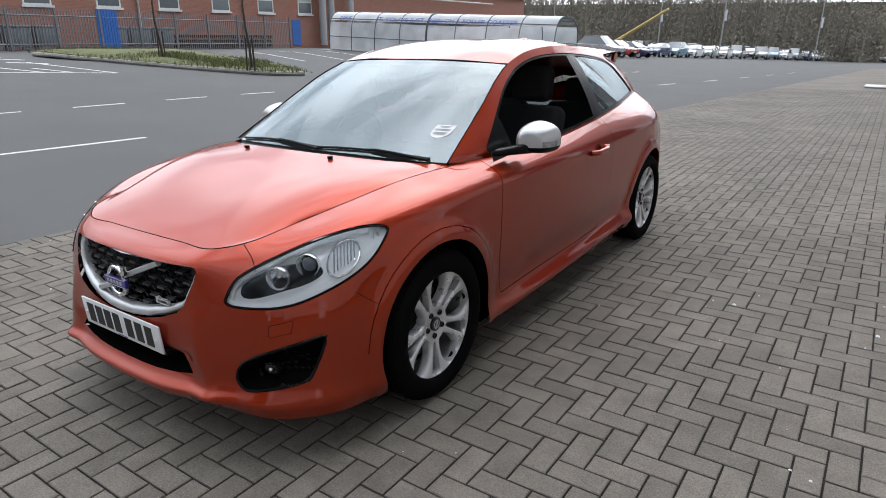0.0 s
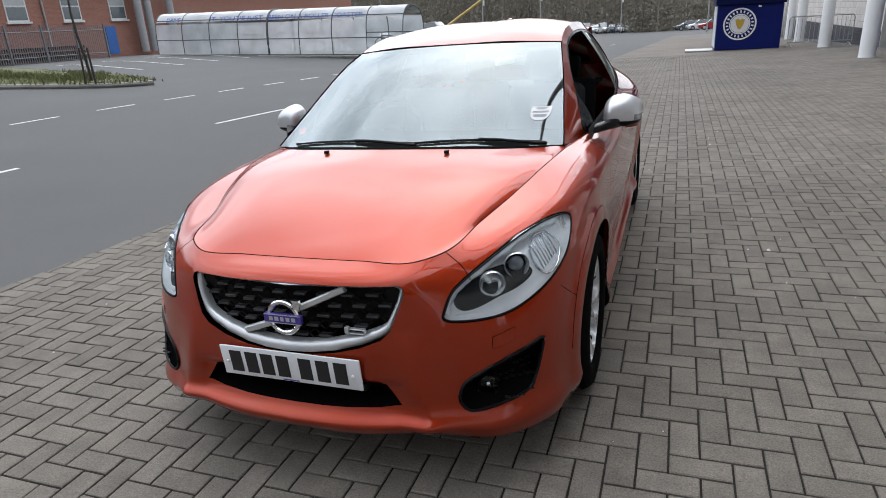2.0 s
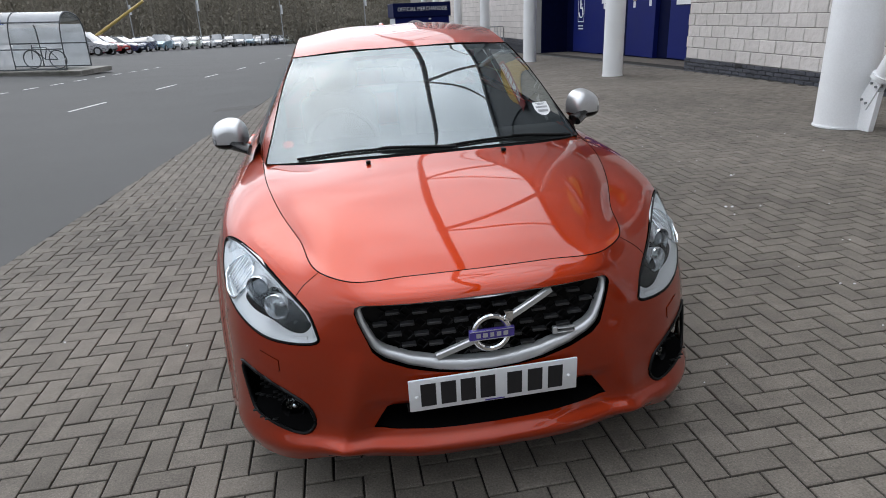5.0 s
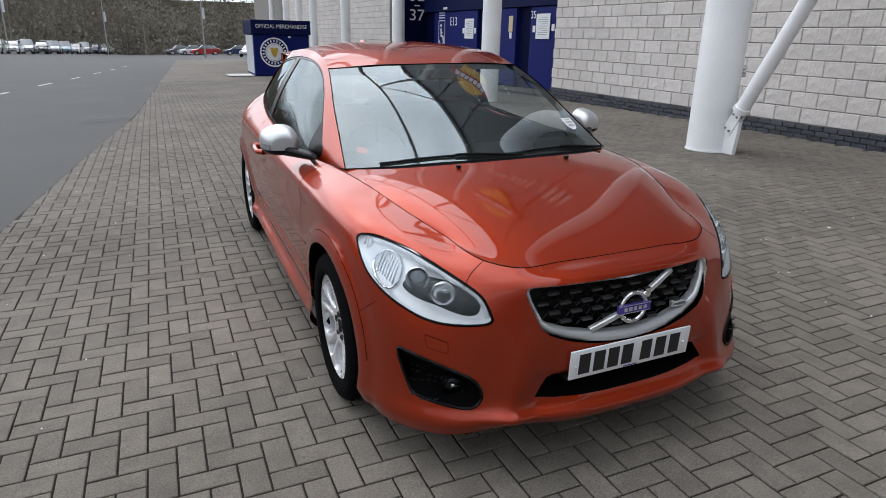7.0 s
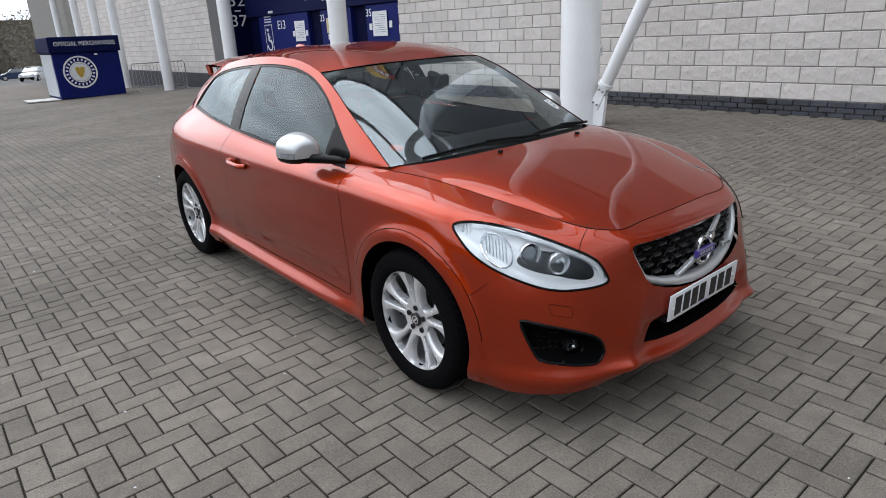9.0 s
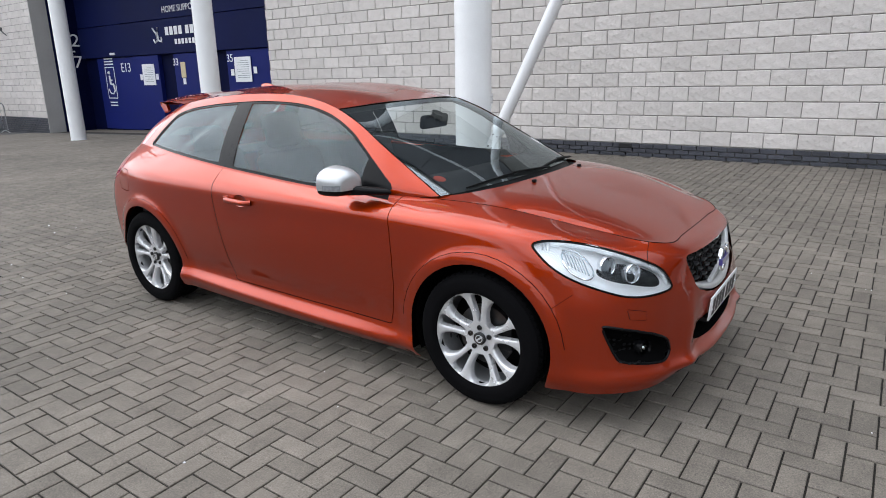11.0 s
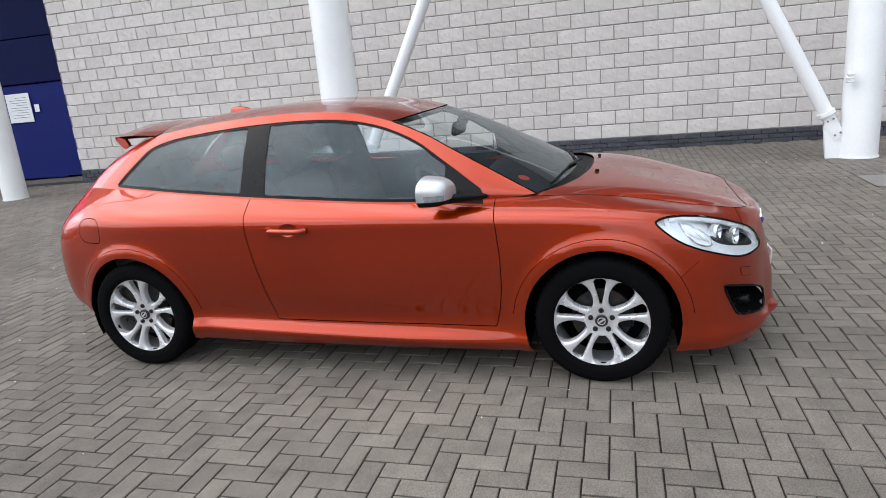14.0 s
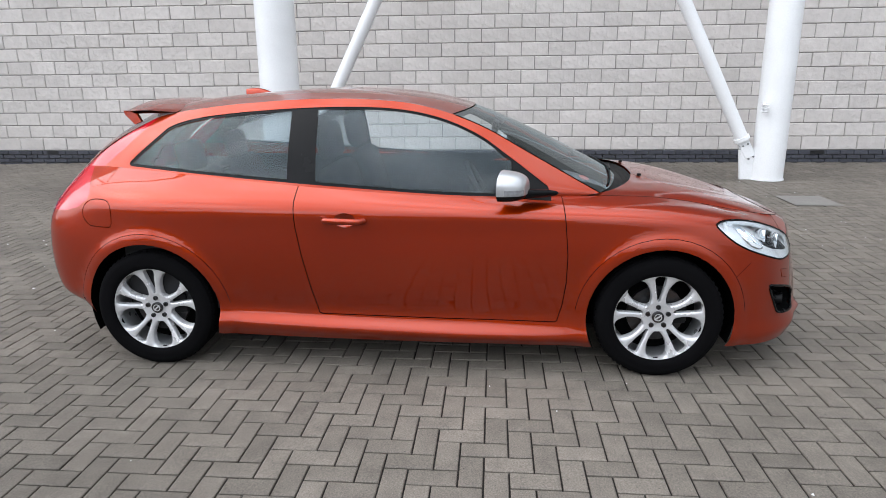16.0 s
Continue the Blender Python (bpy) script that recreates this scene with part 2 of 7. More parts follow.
def surface(name, base, rough=0.6, metal=0.0, scale=8.0, vary=0.12, bump=0.0, fine=60.0, spec=0.5, rvar=0.08, coat=0.0, random=0.0, island=0.0, stain=0.0, stain_scale=0.6, stain_color=(0.1, 0.09, 0.07), distance=0.01):
    """A surface with tone varied at two scales, roughness variation and a fine relief."""
    m, t, N, L, p = material(name)
    co = N.new("ShaderNodeTexCoord")
    n1 = N.new("ShaderNodeTexNoise")
    n1.inputs["Scale"].default_value, n1.inputs["Detail"].default_value = scale, 5
    L.new(co.outputs["Object"], n1.inputs["Vector"])
    n2 = N.new("ShaderNodeTexNoise")
    n2.inputs["Scale"].default_value, n2.inputs["Detail"].default_value = fine, 4
    L.new(co.outputs["Object"], n2.inputs["Vector"])
    add = N.new("ShaderNodeMath")
    add.operation = "ADD"
    L.new(n1.outputs["Fac"], add.inputs[0])
    L.new(n2.outputs["Fac"], add.inputs[1])
    rmp = N.new("ShaderNodeValToRGB")
    rmp.color_ramp.elements[0].position, rmp.color_ramp.elements[1].position = 0.35, 0.65
    half = N.new("ShaderNodeMath")
    half.operation = "MULTIPLY"
    half.inputs[1].default_value = 0.5
    L.new(add.outputs[0], half.inputs[0])
    L.new(half.outputs[0], rmp.inputs["Fac"])
    rmp.color_ramp.elements[0].color = tone(base, 1 - vary)
    rmp.color_ramp.elements[1].color = tone(base, 1 + vary)
    col = rmp.outputs["Color"]
    if random or island:
        src = N.new("ShaderNodeObjectInfo").outputs["Random"] if random else N.new("ShaderNodeNewGeometry").outputs["Random Per Island"]
        amount = random or island
        mr = N.new("ShaderNodeMapRange")
        mr.inputs["To Min"].default_value, mr.inputs["To Max"].default_value = 1 - amount, 1 + amount
        L.new(src, mr.inputs["Value"])
        mx = N.new("ShaderNodeVectorMath")
        mx.operation = "SCALE"
        L.new(col, mx.inputs[0])
        L.new(mr.outputs["Result"], mx.inputs["Scale"])
        col = mx.outputs["Vector"]
    if stain:
        n3 = N.new("ShaderNodeTexNoise")
        n3.inputs["Scale"].default_value, n3.inputs["Detail"].default_value = stain_scale, 7
        gco = N.new("ShaderNodeNewGeometry")
        L.new(gco.outputs["Position"], n3.inputs["Vector"])
        r3 = N.new("ShaderNodeValToRGB")
        r3.color_ramp.elements[0].position, r3.color_ramp.elements[1].position = 0.48, 0.72
        r3.color_ramp.elements[1].color = (stain, stain, stain, 1)
        r3.color_ramp.elements[0].color = (0, 0, 0, 1)
        L.new(n3.outputs["Fac"], r3.inputs["Fac"])
        mix = N.new("ShaderNodeMix")
        mix.data_type = "RGBA"
        L.new(r3.outputs["Color"], mix.inputs["Factor"])
        L.new(col, mix.inputs["A"])
        mix.inputs["B"].default_value = (*stain_color, 1)
        col = mix.outputs["Result"]
    L.new(col, p.inputs["Base Color"])
    mr = N.new("ShaderNodeMapRange")
    mr.inputs["To Min"].default_value, mr.inputs["To Max"].default_value = max(0.02, rough - rvar), min(1, rough + rvar)
    L.new(n1.outputs["Fac"], mr.inputs["Value"])
    L.new(mr.outputs["Result"], p.inputs["Roughness"])
    p.inputs["Metallic"].default_value = metal
    p.inputs["Specular IOR Level"].default_value = spec
    p.inputs["Coat Weight"].default_value = coat
    if bump:
        b = N.new("ShaderNodeBump")
        b.inputs["Strength"].default_value, b.inputs["Distance"].default_value = bump, distance
        L.new(n2.outputs["Fac"], b.inputs["Height"])
        L.new(b.outputs["Normal"], p.inputs["Normal"])
    return m


def car_paint(name, base):
    """Metallic paint with fine flake under a polished clear coat."""
    m, t, N, L, p = material(name)
    co = N.new("ShaderNodeTexCoord")
    v = N.new("ShaderNodeTexVoronoi")
    v.inputs["Scale"].default_value = 1400
    L.new(co.outputs["Object"], v.inputs["Vector"])
    n = N.new("ShaderNodeTexNoise")
    n.inputs["Scale"].default_value = 3
    L.new(co.outputs["Object"], n.inputs["Vector"])
    mx = N.new("ShaderNodeMix")
    mx.data_type = "RGBA"
    mx.inputs["A"].default_value = tone(base, 0.9)
    mx.inputs["B"].default_value = tone(base, 1.15)
    L.new(v.outputs["Color"], mx.inputs["Factor"])
    L.new(mx.outputs["Result"], p.inputs["Base Color"])
    mr = N.new("ShaderNodeMapRange")
    mr.inputs["To Min"].default_value, mr.inputs["To Max"].default_value = 0.40, 0.48
    L.new(n.outputs["Fac"], mr.inputs["Value"])
    L.new(mr.outputs["Result"], p.inputs["Roughness"])
    p.inputs["Metallic"].default_value = 0.85
    p.inputs["Coat Weight"].default_value = 1.0
    p.inputs["Coat Roughness"].default_value = 0.012
    p.inputs["Coat IOR"].default_value = 1.53
    p.inputs["Specular IOR Level"].default_value = 0.0
    d = N.new("ShaderNodeTexNoise")
    d.inputs["Scale"].default_value, d.inputs["Detail"].default_value = 9, 6
    L.new(co.outputs["Object"], d.inputs["Vector"])
    dust = N.new("ShaderNodeMapRange")
    dust.inputs["From Min"].default_value, dust.inputs["From Max"].default_value = 0.35, 0.75
    dust.inputs["To Min"].default_value, dust.inputs["To Max"].default_value = 0.014, 0.040
    L.new(d.outputs["Fac"], dust.inputs["Value"])
    L.new(dust.outputs["Result"], p.inputs["Coat Roughness"])
    return m


def glass(name, tint=(0.8, 0.86, 0.86), opacity=0.25, rough=0.0):
    """Window glass: clear with a gloss that grows at grazing angles, over a tint."""
    m, t, N, L, p = material(name)
    N.remove(p)
    out = N["Material Output"]
    tr = N.new("ShaderNodeBsdfTransparent")
    tr.inputs["Color"].default_value = (*tint, 1)
    gl = N.new("ShaderNodeBsdfGlossy")
    gl.inputs["Roughness"].default_value = rough
    gl.inputs["Color"].default_value = (0.86, 0.96, 1.0, 1)
    fr = N.new("ShaderNodeFresnel")
    fr.inputs["IOR"].default_value = 1.0 + opacity * 2.6
    mx = N.new("ShaderNodeMixShader")
    L.new(fr.outputs["Fac"], mx.inputs["Fac"])
    L.new(tr.outputs[0], mx.inputs[1])
    L.new(gl.outputs[0], mx.inputs[2])
    L.new(mx.outputs[0], out.inputs["Surface"])
    return m


def paver_surface(name, base, amount, by_object):
    """Cast concrete block: grey paste with pale and dark grains, each block a tone of its own."""
    m, t, N, L, p = material(name)
    co = N.new("ShaderNodeTexCoord")
    geo = N.new("ShaderNodeNewGeometry")

    def noise(scale, detail, lo, hi, a, b):
        n = N.new("ShaderNodeTexNoise")
        n.inputs["Scale"].default_value, n.inputs["Detail"].default_value = scale, detail
        L.new(geo.outputs["Position"], n.inputs["Vector"])
        r = N.new("ShaderNodeMapRange")
        r.inputs["From Min"].default_value, r.inputs["From Max"].default_value = lo, hi
        r.inputs["To Min"].default_value, r.inputs["To Max"].default_value = a, b
        L.new(n.outputs["Fac"], r.inputs["Value"])
        return n, r.outputs["Result"]

    def times(a, b):
        x = N.new("ShaderNodeMath")
        x.operation = "MULTIPLY"
        L.new(a, x.inputs[0])
        L.new(b, x.inputs[1])
        return x.outputs[0]

    grain, g1 = noise(150, 3, 0.30, 0.72, 0.74, 1.28)
    _, g2 = noise(260, 1, 0.68, 0.76, 1.0, 1.75)
    _, g3 = noise(95, 2, 0.24, 0.33, 0.55, 1.0)
    _, g4 = noise(9, 5, 0.3, 0.7, 0.86, 1.14)
    _, g5 = noise(0.55, 6, 0.3, 0.7, 0.80, 1.18)
    f = times(times(times(g1, g2), times(g3, g4)), g5)
    src = N.new("ShaderNodeObjectInfo").outputs["Random"] if by_object else geo.outputs["Random Per Island"]
    mr = N.new("ShaderNodeMapRange")
    mr.inputs["To Min"].default_value, mr.inputs["To Max"].default_value = 1 - amount, 1 + amount
    L.new(src, mr.inputs["Value"])
    f = times(f, mr.outputs["Result"])
    mx = N.new("ShaderNodeVectorMath")
    mx.operation = "SCALE"
    mx.inputs[0].default_value = base
    L.new(f, mx.inputs["Scale"])
    L.new(mx.outputs["Vector"], p.inputs["Base Color"])
    p.inputs["Roughness"].default_value = 0.82
    p.inputs["Specular IOR Level"].default_value = 0.35
    b = N.new("ShaderNodeBump")
    b.inputs["Strength"].default_value, b.inputs["Distance"].default_value = 0.5, 0.003
    L.new(grain.outputs["Fac"], b.inputs["Height"])
    L.new(b.outputs["Normal"], p.inputs["Normal"])
    return m


def frosted(name, color, cover):
    """Weathered clear sheet: partly see-through, partly a pale haze lit from both sides."""
    m, t, N, L, p = material(name)
    N.remove(p)
    tr = N.new("ShaderNodeBsdfTransparent")
    df = N.new("ShaderNodeBsdfDiffuse")
    tl = N.new("ShaderNodeBsdfTranslucent")
    for n in (df, tl):
        n.inputs["Color"].default_value = (*color, 1)
    both_sides = N.new("ShaderNodeMixShader")
    L.new(df.outputs[0], both_sides.inputs[1])
    L.new(tl.outputs[0], both_sides.inputs[2])
    co = N.new("ShaderNodeTexCoord")
    ns = N.new("ShaderNodeTexNoise")
    ns.inputs["Scale"].default_value, ns.inputs["Detail"].default_value = 1.1, 5
    L.new(co.outputs["Object"], ns.inputs["Vector"])
    mr = N.new("ShaderNodeMapRange")
    mr.inputs["From Min"].default_value, mr.inputs["From Max"].default_value = 0.3, 0.7
    mr.inputs["To Min"].default_value, mr.inputs["To Max"].default_value = cover - 0.12, min(0.97, cover + 0.12)
    L.new(ns.outputs["Fac"], mr.inputs["Value"])
    haze = N.new("ShaderNodeMixShader")
    L.new(mr.outputs["Result"], haze.inputs["Fac"])
    L.new(tr.outputs[0], haze.inputs[1])
    L.new(both_sides.outputs[0], haze.inputs[2])
    gl = N.new("ShaderNodeBsdfGlossy")
    gl.inputs["Roughness"].default_value = 0.15
    fr = N.new("ShaderNodeFresnel")
    fr.inputs["IOR"].default_value = 1.45
    out = N.new("ShaderNodeMixShader")
    L.new(fr.outputs["Fac"], out.inputs["Fac"])
    L.new(haze.outputs[0], out.inputs[1])
    L.new(gl.outputs[0], out.inputs[2])
    L.new(out.outputs[0], N["Material Output"].inputs["Surface"])
    return m

# ---- the ground ----
asphalt = surface("asphalt", (0.079, 0.079, 0.078), 0.88, scale=0.5, vary=0.18, bump=0.35, fine=140, stain=0.35, stain_scale=0.35, stain_color=(0.10, 0.10, 0.10))
sand = surface("joint_sand", (0.013, 0.0105, 0.008), 0.95, scale=3, vary=0.25, bump=0.3, fine=120)
paver_mat = paver_surface("grey_block_paver", (0.146, 0.129, 0.109), 0.14, True)
paver_rest = paver_surface("grey_block_paver_field", (0.146, 0.129, 0.109), 0.14, False)
line_paint = surface("worn_white_line", (0.60, 0.60, 0.58), 0.75, scale=9, vary=0.22, bump=0.2, fine=150)
kerb_mat = surface("concrete_kerb", (0.30, 0.285, 0.26), 0.85, scale=6, vary=0.18, bump=0.3, fine=90, stain=0.5, stain_scale=2.0)


def road_edge(y):
    """Where the paving meets the road."""
    return -3.06 + 0.105 * y if y < 11 else -1.905 + 0.045 * (y - 11)


xs = [-700, -300, -160, -90, -60, -45, -36, -30, -24.5, -20, -16, -12, -9, -6.5, -4.5, -3, -1, 1, 3, 5, 7.3, 9, 12, 20, 40, 90, 200, 700]
ys = [-700, -300, -120, -60, -30, -18, -10, -5, 0, 3, 6, 8, 10, 12, 14, 17, 20, 24, 28, 33, 40, 50, 62, 76, 92, 110, 135, 170, 240, 400, 700]
g_rows = [[Vector((x, y, ground_z(x, min(y, 150)) - 0.016)) for x in xs] for y in ys]
solo("ground", facing(grid_bm(g_rows), (0, 0, 1)), asphalt, "dark grey worn asphalt of road and car park", "ground", kind="structure")

# bed of the paving, then the blocks in herringbone
bed = bmesh.new()
byl = [-30, -18, -10, -6, -3, 0, 3, 6, 8, 10, 12, 15, 18, 21, 23.95, 26, 30, 36, 44, 54, 66]
bed.free()
bed = facing(grid_bm([[Vector((road_edge(max(y, -12)) + (11.0 - road_edge(max(y, -12))) * f, y, ground_z(road_edge(max(y, -12)) + (11.0 - road_edge(max(y, -12))) * f, y) - 0.0085)) for f in (0, .25, .5, .75, 1)] for y in byl]), (0, 0, 1))
far_paving = paver_surface("grey_block_paver_far", (0.140, 0.121, 0.101), 0.0, False)
pavement = solo("pavement", bed, sand, "grey concrete block paving laid in herringbone", "pavement", kind="structure")


pavement.data.materials.append(far_paving)
for f in pavement.data.polygons:
    if f.center.y > 24 or f.center.y < -7.6 or f.center.x > 7.4:
        f.material_index = 1


def block_verts(x0, x1, y0, y1, wob):
    """A chamfered block: rim of the side, rim of the top."""
    g, c = 0.0038, 0.0042
    a = [(x0 + g, y0 + g), (x1 - g, y0 + g), (x1 - g, y1 - g), (x0 + g, y1 - g)]
    b = [(x0 + g + c, y0 + g + c), (x1 - g - c, y0 + g + c), (x1 - g - c, y1 - g - c), (x0 + g + c, y1 - g - c)]
    d, tx, ty = wob
    cx, cy = (x0 + x1) / 2, (y0 + y1) / 2
    out = [(x, y, ground_z(x, y) - 0.014) for x, y in a]
    out += [(x, y, ground_z(x, y) - 0.0025 + d) for x, y in a]
    out += [(x, y, ground_z(x, y) + d + tx * (x - cx) + ty * (y - cy)) for x, y in b]
    return out


BLOCK_FACES = [(0, 1, 5, 4), (1, 2, 6, 5), (2, 3, 7, 6), (3, 0, 4, 7), (4, 5, 9, 8), (5, 6, 10, 9), (6, 7, 11, 10), (7, 4, 8, 11), (8, 9, 10, 11)]
rng = random.Random(7)
field_v, field_f, near_blocks = [], [], []
X0, Y0 = 0.07, 0.163
for i in range(-76, 36):
    for j in range(-24, 100):
        x, y = X0 + 0.1 * i, Y0 + 0.1 * i + 0.4 * j
        if y < -7.5 or y > 24:
            continue
        for x0, x1, y0, y1 in ((x - 0.1, x, y - 0.2, y), (x - 0.2, x, y, y + 0.1)):
            edge_x = road_edge((y0 + y1) / 2) + 0.01
            if x1 < edge_x + 0.03 or x1 > 7.22:
                continue
            x0 = max(x0, edge_x)
            wob = (rng.uniform(-0.0012, 0.0012), rng.uniform(-0.012, 0.012), rng.uniform(-0.012, 0.012))
            cx, cy = (x0 + x1) / 2, (y0 + y1) / 2
            if -2.55 < cx < -0.98 and -0.9 < cy < 2.85:
                near_blocks.append((x0, x1, y0, y1, wob))
                continue
            k = len(field_v)
            field_v += block_verts(x0, x1, y0, y1, wob)
            field_f += [tuple(k + q for q in f) for f in BLOCK_FACES]
for i in range(36, 76):
    for j in range(-40, 100):
        x, y = X0 + 0.1 * i, Y0 + 0.1 * i + 0.4 * j
        if y < -7.5 or y > 24:
            continue
        for x0, x1, y0, y1 in ((x - 0.1, x, y - 0.2, y), (x - 0.2, x, y, y + 0.1)):
            edge_x = road_edge((y0 + y1) / 2) + 0.01
            if x1 < edge_x + 0.03 or x1 > 7.22:
                continue
            x0 = max(x0, edge_x)
            wob = (rng.uniform(-0.0012, 0.0012), rng.uniform(-0.012, 0.012), rng.uniform(-0.012, 0.012))
            k = len(field_v)
            field_v += block_verts(x0, x1, y0, y1, wob)
            field_f += [tuple(k + q for q in f) for f in BLOCK_FACES]
field_me = bpy.data.meshes.new("paver_field")
field_me.from_pydata(field_v, [], field_f)
field_me.materials.append(paver_rest)
field = new("paver_field", field_me)
field.parent = pavement
tagged(field, "grey chamfered paving blocks", kind="stuff")


def flat_patch(name, corners, mat, label, category, lift=0.004, group="", kind="", n=4):
    """A thin sheet laid on the ground between four corners."""
    a, b, c, d = [Vector((*p, 0)) for p in corners]
    rows = []
    for i in range(n + 1):
        f = i / n
        p, q = a.lerp(d, f), b.lerp(c, f)
        row = []
        for k in range(n + 1):
            r = p.lerp(q, k / n)
            row.append(Vector((r.x, r.y, ground_z(r.x, r.y) - 0.016 + lift)))
        rows.append(row)
    return solo(name, facing(grid_bm(rows), (0, 0, 1)), mat, label, category, group, kind)


def stripe(x0, y0, x1, y1, w, far=False):
    d = Vector((x1 - x0, y1 - y0)).normalized()
    n = Vector((-d.y, d.x)) * (w / 2)
    flat_patch("road_marking", [(x0 + n.x, y0 + n.y), (x0 - n.x, y0 - n.y), (x1 - n.x, y1 - n.y), (x1 + n.x, y1 + n.y)], line_paint, "worn white painted line on the asphalt", "road marking", 0.0045, "white road markings", "structure")


for k in range(-1, 9):
    y = 1.34 + 5.38 * k
    stripe(-6.89 + 0.08 * y, y, -6.89 + 0.08 * (y + 1.89), y + 1.89, 0.083)
for k in range(-2, 16):
    y = 3.95 + 1.82 * k
    x = -10.30 + 0.045 * y
    stripe(x, y, x + 0.045 * 0.96, y + 0.96, 0.083)
for k in range(4):
    stripe(-18.0 - 0.2 * k, 17.3 + 2.5 * k, -25.2, 19.8 + 2.5 * k, 0.10)
stripe(-15.9, 8.1, -20.4, 7.7, 0.10)
stripe(-15.9, 8.1, -17.6, 5.3, 0.10)
stripe(-16.6, 7.2, -18.3, 6.9, 0.10)
stripe(-16.9, 6.6, -18.9, 6.2, 0.10)
for k in range(5):
    stripe(-19.6 - 1.7 * k, 8.0 + 0.05 * k, -20.6 - 1.7 * k, 7.2 + 0.02 * k, 0.16)
flat_patch("manhole_cover", [(-2.75, 10.4), (-1.95, 10.5), (-1.9, 11.1), (-2.7, 11.0)], surface("rusty_iron_cover", (0.045, 0.042, 0.040), 0.7, metal=0.3, bump=0.4, fine=60), "dark iron manhole cover in the asphalt", "manhole cover", 0.006)
flat_patch("drain_cover", [(3.5, -3.15), (4.1, -3.15), (4.1, -2.62), (3.5, -2.62)], surface("drain_cover_concrete", (0.20, 0.19, 0.175), 0.8, bump=0.3, fine=60), "pale square drain cover in the paving", "drain cover", 0.026)

# ---- the stadium wall ----
block_mat = surface("split_face_block", (0.605, 0.567, 0.540), 0.85, scale=3, vary=0.07, bump=1.0, fine=10, random=0.07, stain=0.22, stain_scale=0.5, stain_color=(0.50, 0.46, 0.42), distance=0.022)
block_rest = surface("split_face_block_field", (0.605, 0.567, 0.540), 0.85, scale=3, vary=0.07, bump=1.0, fine=10, island=0.07, stain=0.22, stain_scale=0.5, stain_color=(0.50, 0.46, 0.42), distance=0.022)
mortar = surface("grey_mortar", (0.23, 0.22, 0.205), 0.95, vary=0.2, bump=0.3)
blue_brick_rest = surface("dark_engineering_brick_field", (0.050, 0.053, 0.066), 0.5, scale=9, vary=0.25, bump=0.3, fine=70, island=0.25)
white_steel = surface("white_painted_steel", (0.86, 0.87, 0.88), 0.38, scale=1.5, vary=0.05, stain=0.16, stain_scale=1.2, stain_color=(0.58, 0.58, 0.56))
blue_paint = surface("royal_blue_paint", (0.008, 0.015, 0.125), 0.5, spec=0.12, scale=1.2, vary=0.12, bump=0.05)
navy = surface("navy_board", (0.006, 0.010, 0.056), 0.5, spec=0.06, scale=1.0, vary=0.15)
# colour of the number board, and painted shade for the gate openings
deep_blue = surface("deep_blue_board_and_opening_shade", (0.003, 0.005, 0.030), 0.6, spec=0.04, vary=0.2)
white_print = surface("white_print", (0.80, 0.81, 0.83), 0.5, vary=0.05)
grey_wall = surface("grey_render", (0.46, 0.45, 0.43), 0.85, scale=1.0, vary=0.12, bump=0.2, fine=40)
clad = surface("grey_metal_cladding", (0.33, 0.35, 0.37), 0.4, metal=0.5, vary=0.1)

WALL_X, PLINTH = 7.30, 0.352


def block_wall(name, y0, y1, top, phase, label):
    """A wall of 440 by 215 blocks over a plinth of dark bricks."""
    back = box_bm(WALL_X + 0.012, WALL_X + 0.35, y0, y1, -0.9, top)
    wall = solo(name, back, mortar, label, "wall", kind="structure", smooth=False)
    return wall


def wall_pieces(wall, y0, y1, top, phase, near):
    v, f, bv, bf = [], [], [], []
    rng = random.Random(11)
    course = 0
    z = PLINTH
    pieces = []
    while z < top - 0.1:
        y = phase + (0.225 if course % 2 else 0)
        y -= 0.45 * math.ceil((y - y0) / 0.45) + 0.45
        while y < y1:
            a, b = max(y, y0) + 0.005, min(y + 0.45, y1) - 0.005
            if b - a > 0.04:
                pieces.append((a, b, z + 0.005, z + 0.22, rng.uniform(-0.004, 0.004)))
            y += 0.45
        z += 0.225
        course += 1
    pieces.sort(key=lambda p: (p[0] + p[1] - 2 * near) ** 2 + 4 * (p[2] - 1.2) ** 2)
    return pieces


def piece_mesh(w, h, d, c):
    """A block with a chamfered face towards -x, about its lower corner."""
    vs = [(d, 0, 0), (d, w, 0), (d, w, h), (d, 0, h), (0.008, 0, 0), (0.008, w, 0), (0.008, w, h), (0.008, 0, h), (0, c, c), (0, w - c, c), (0, w - c, h - c), (0, c, h - c)]
    fs = [(0, 4, 5, 1)[::-1], (1, 5, 6, 2)[::-1], (2, 6, 7, 3)[::-1], (3, 7, 4, 0)[::-1], (4, 8, 9, 5)[::-1], (5, 9, 10, 6)[::-1], (6, 10, 11, 7)[::-1], (7, 11, 8, 4)[::-1], (8, 11, 10, 9)]
    return vs, fs


PIECES = []       # (name, wall, mesh key, place, material), built last in the file


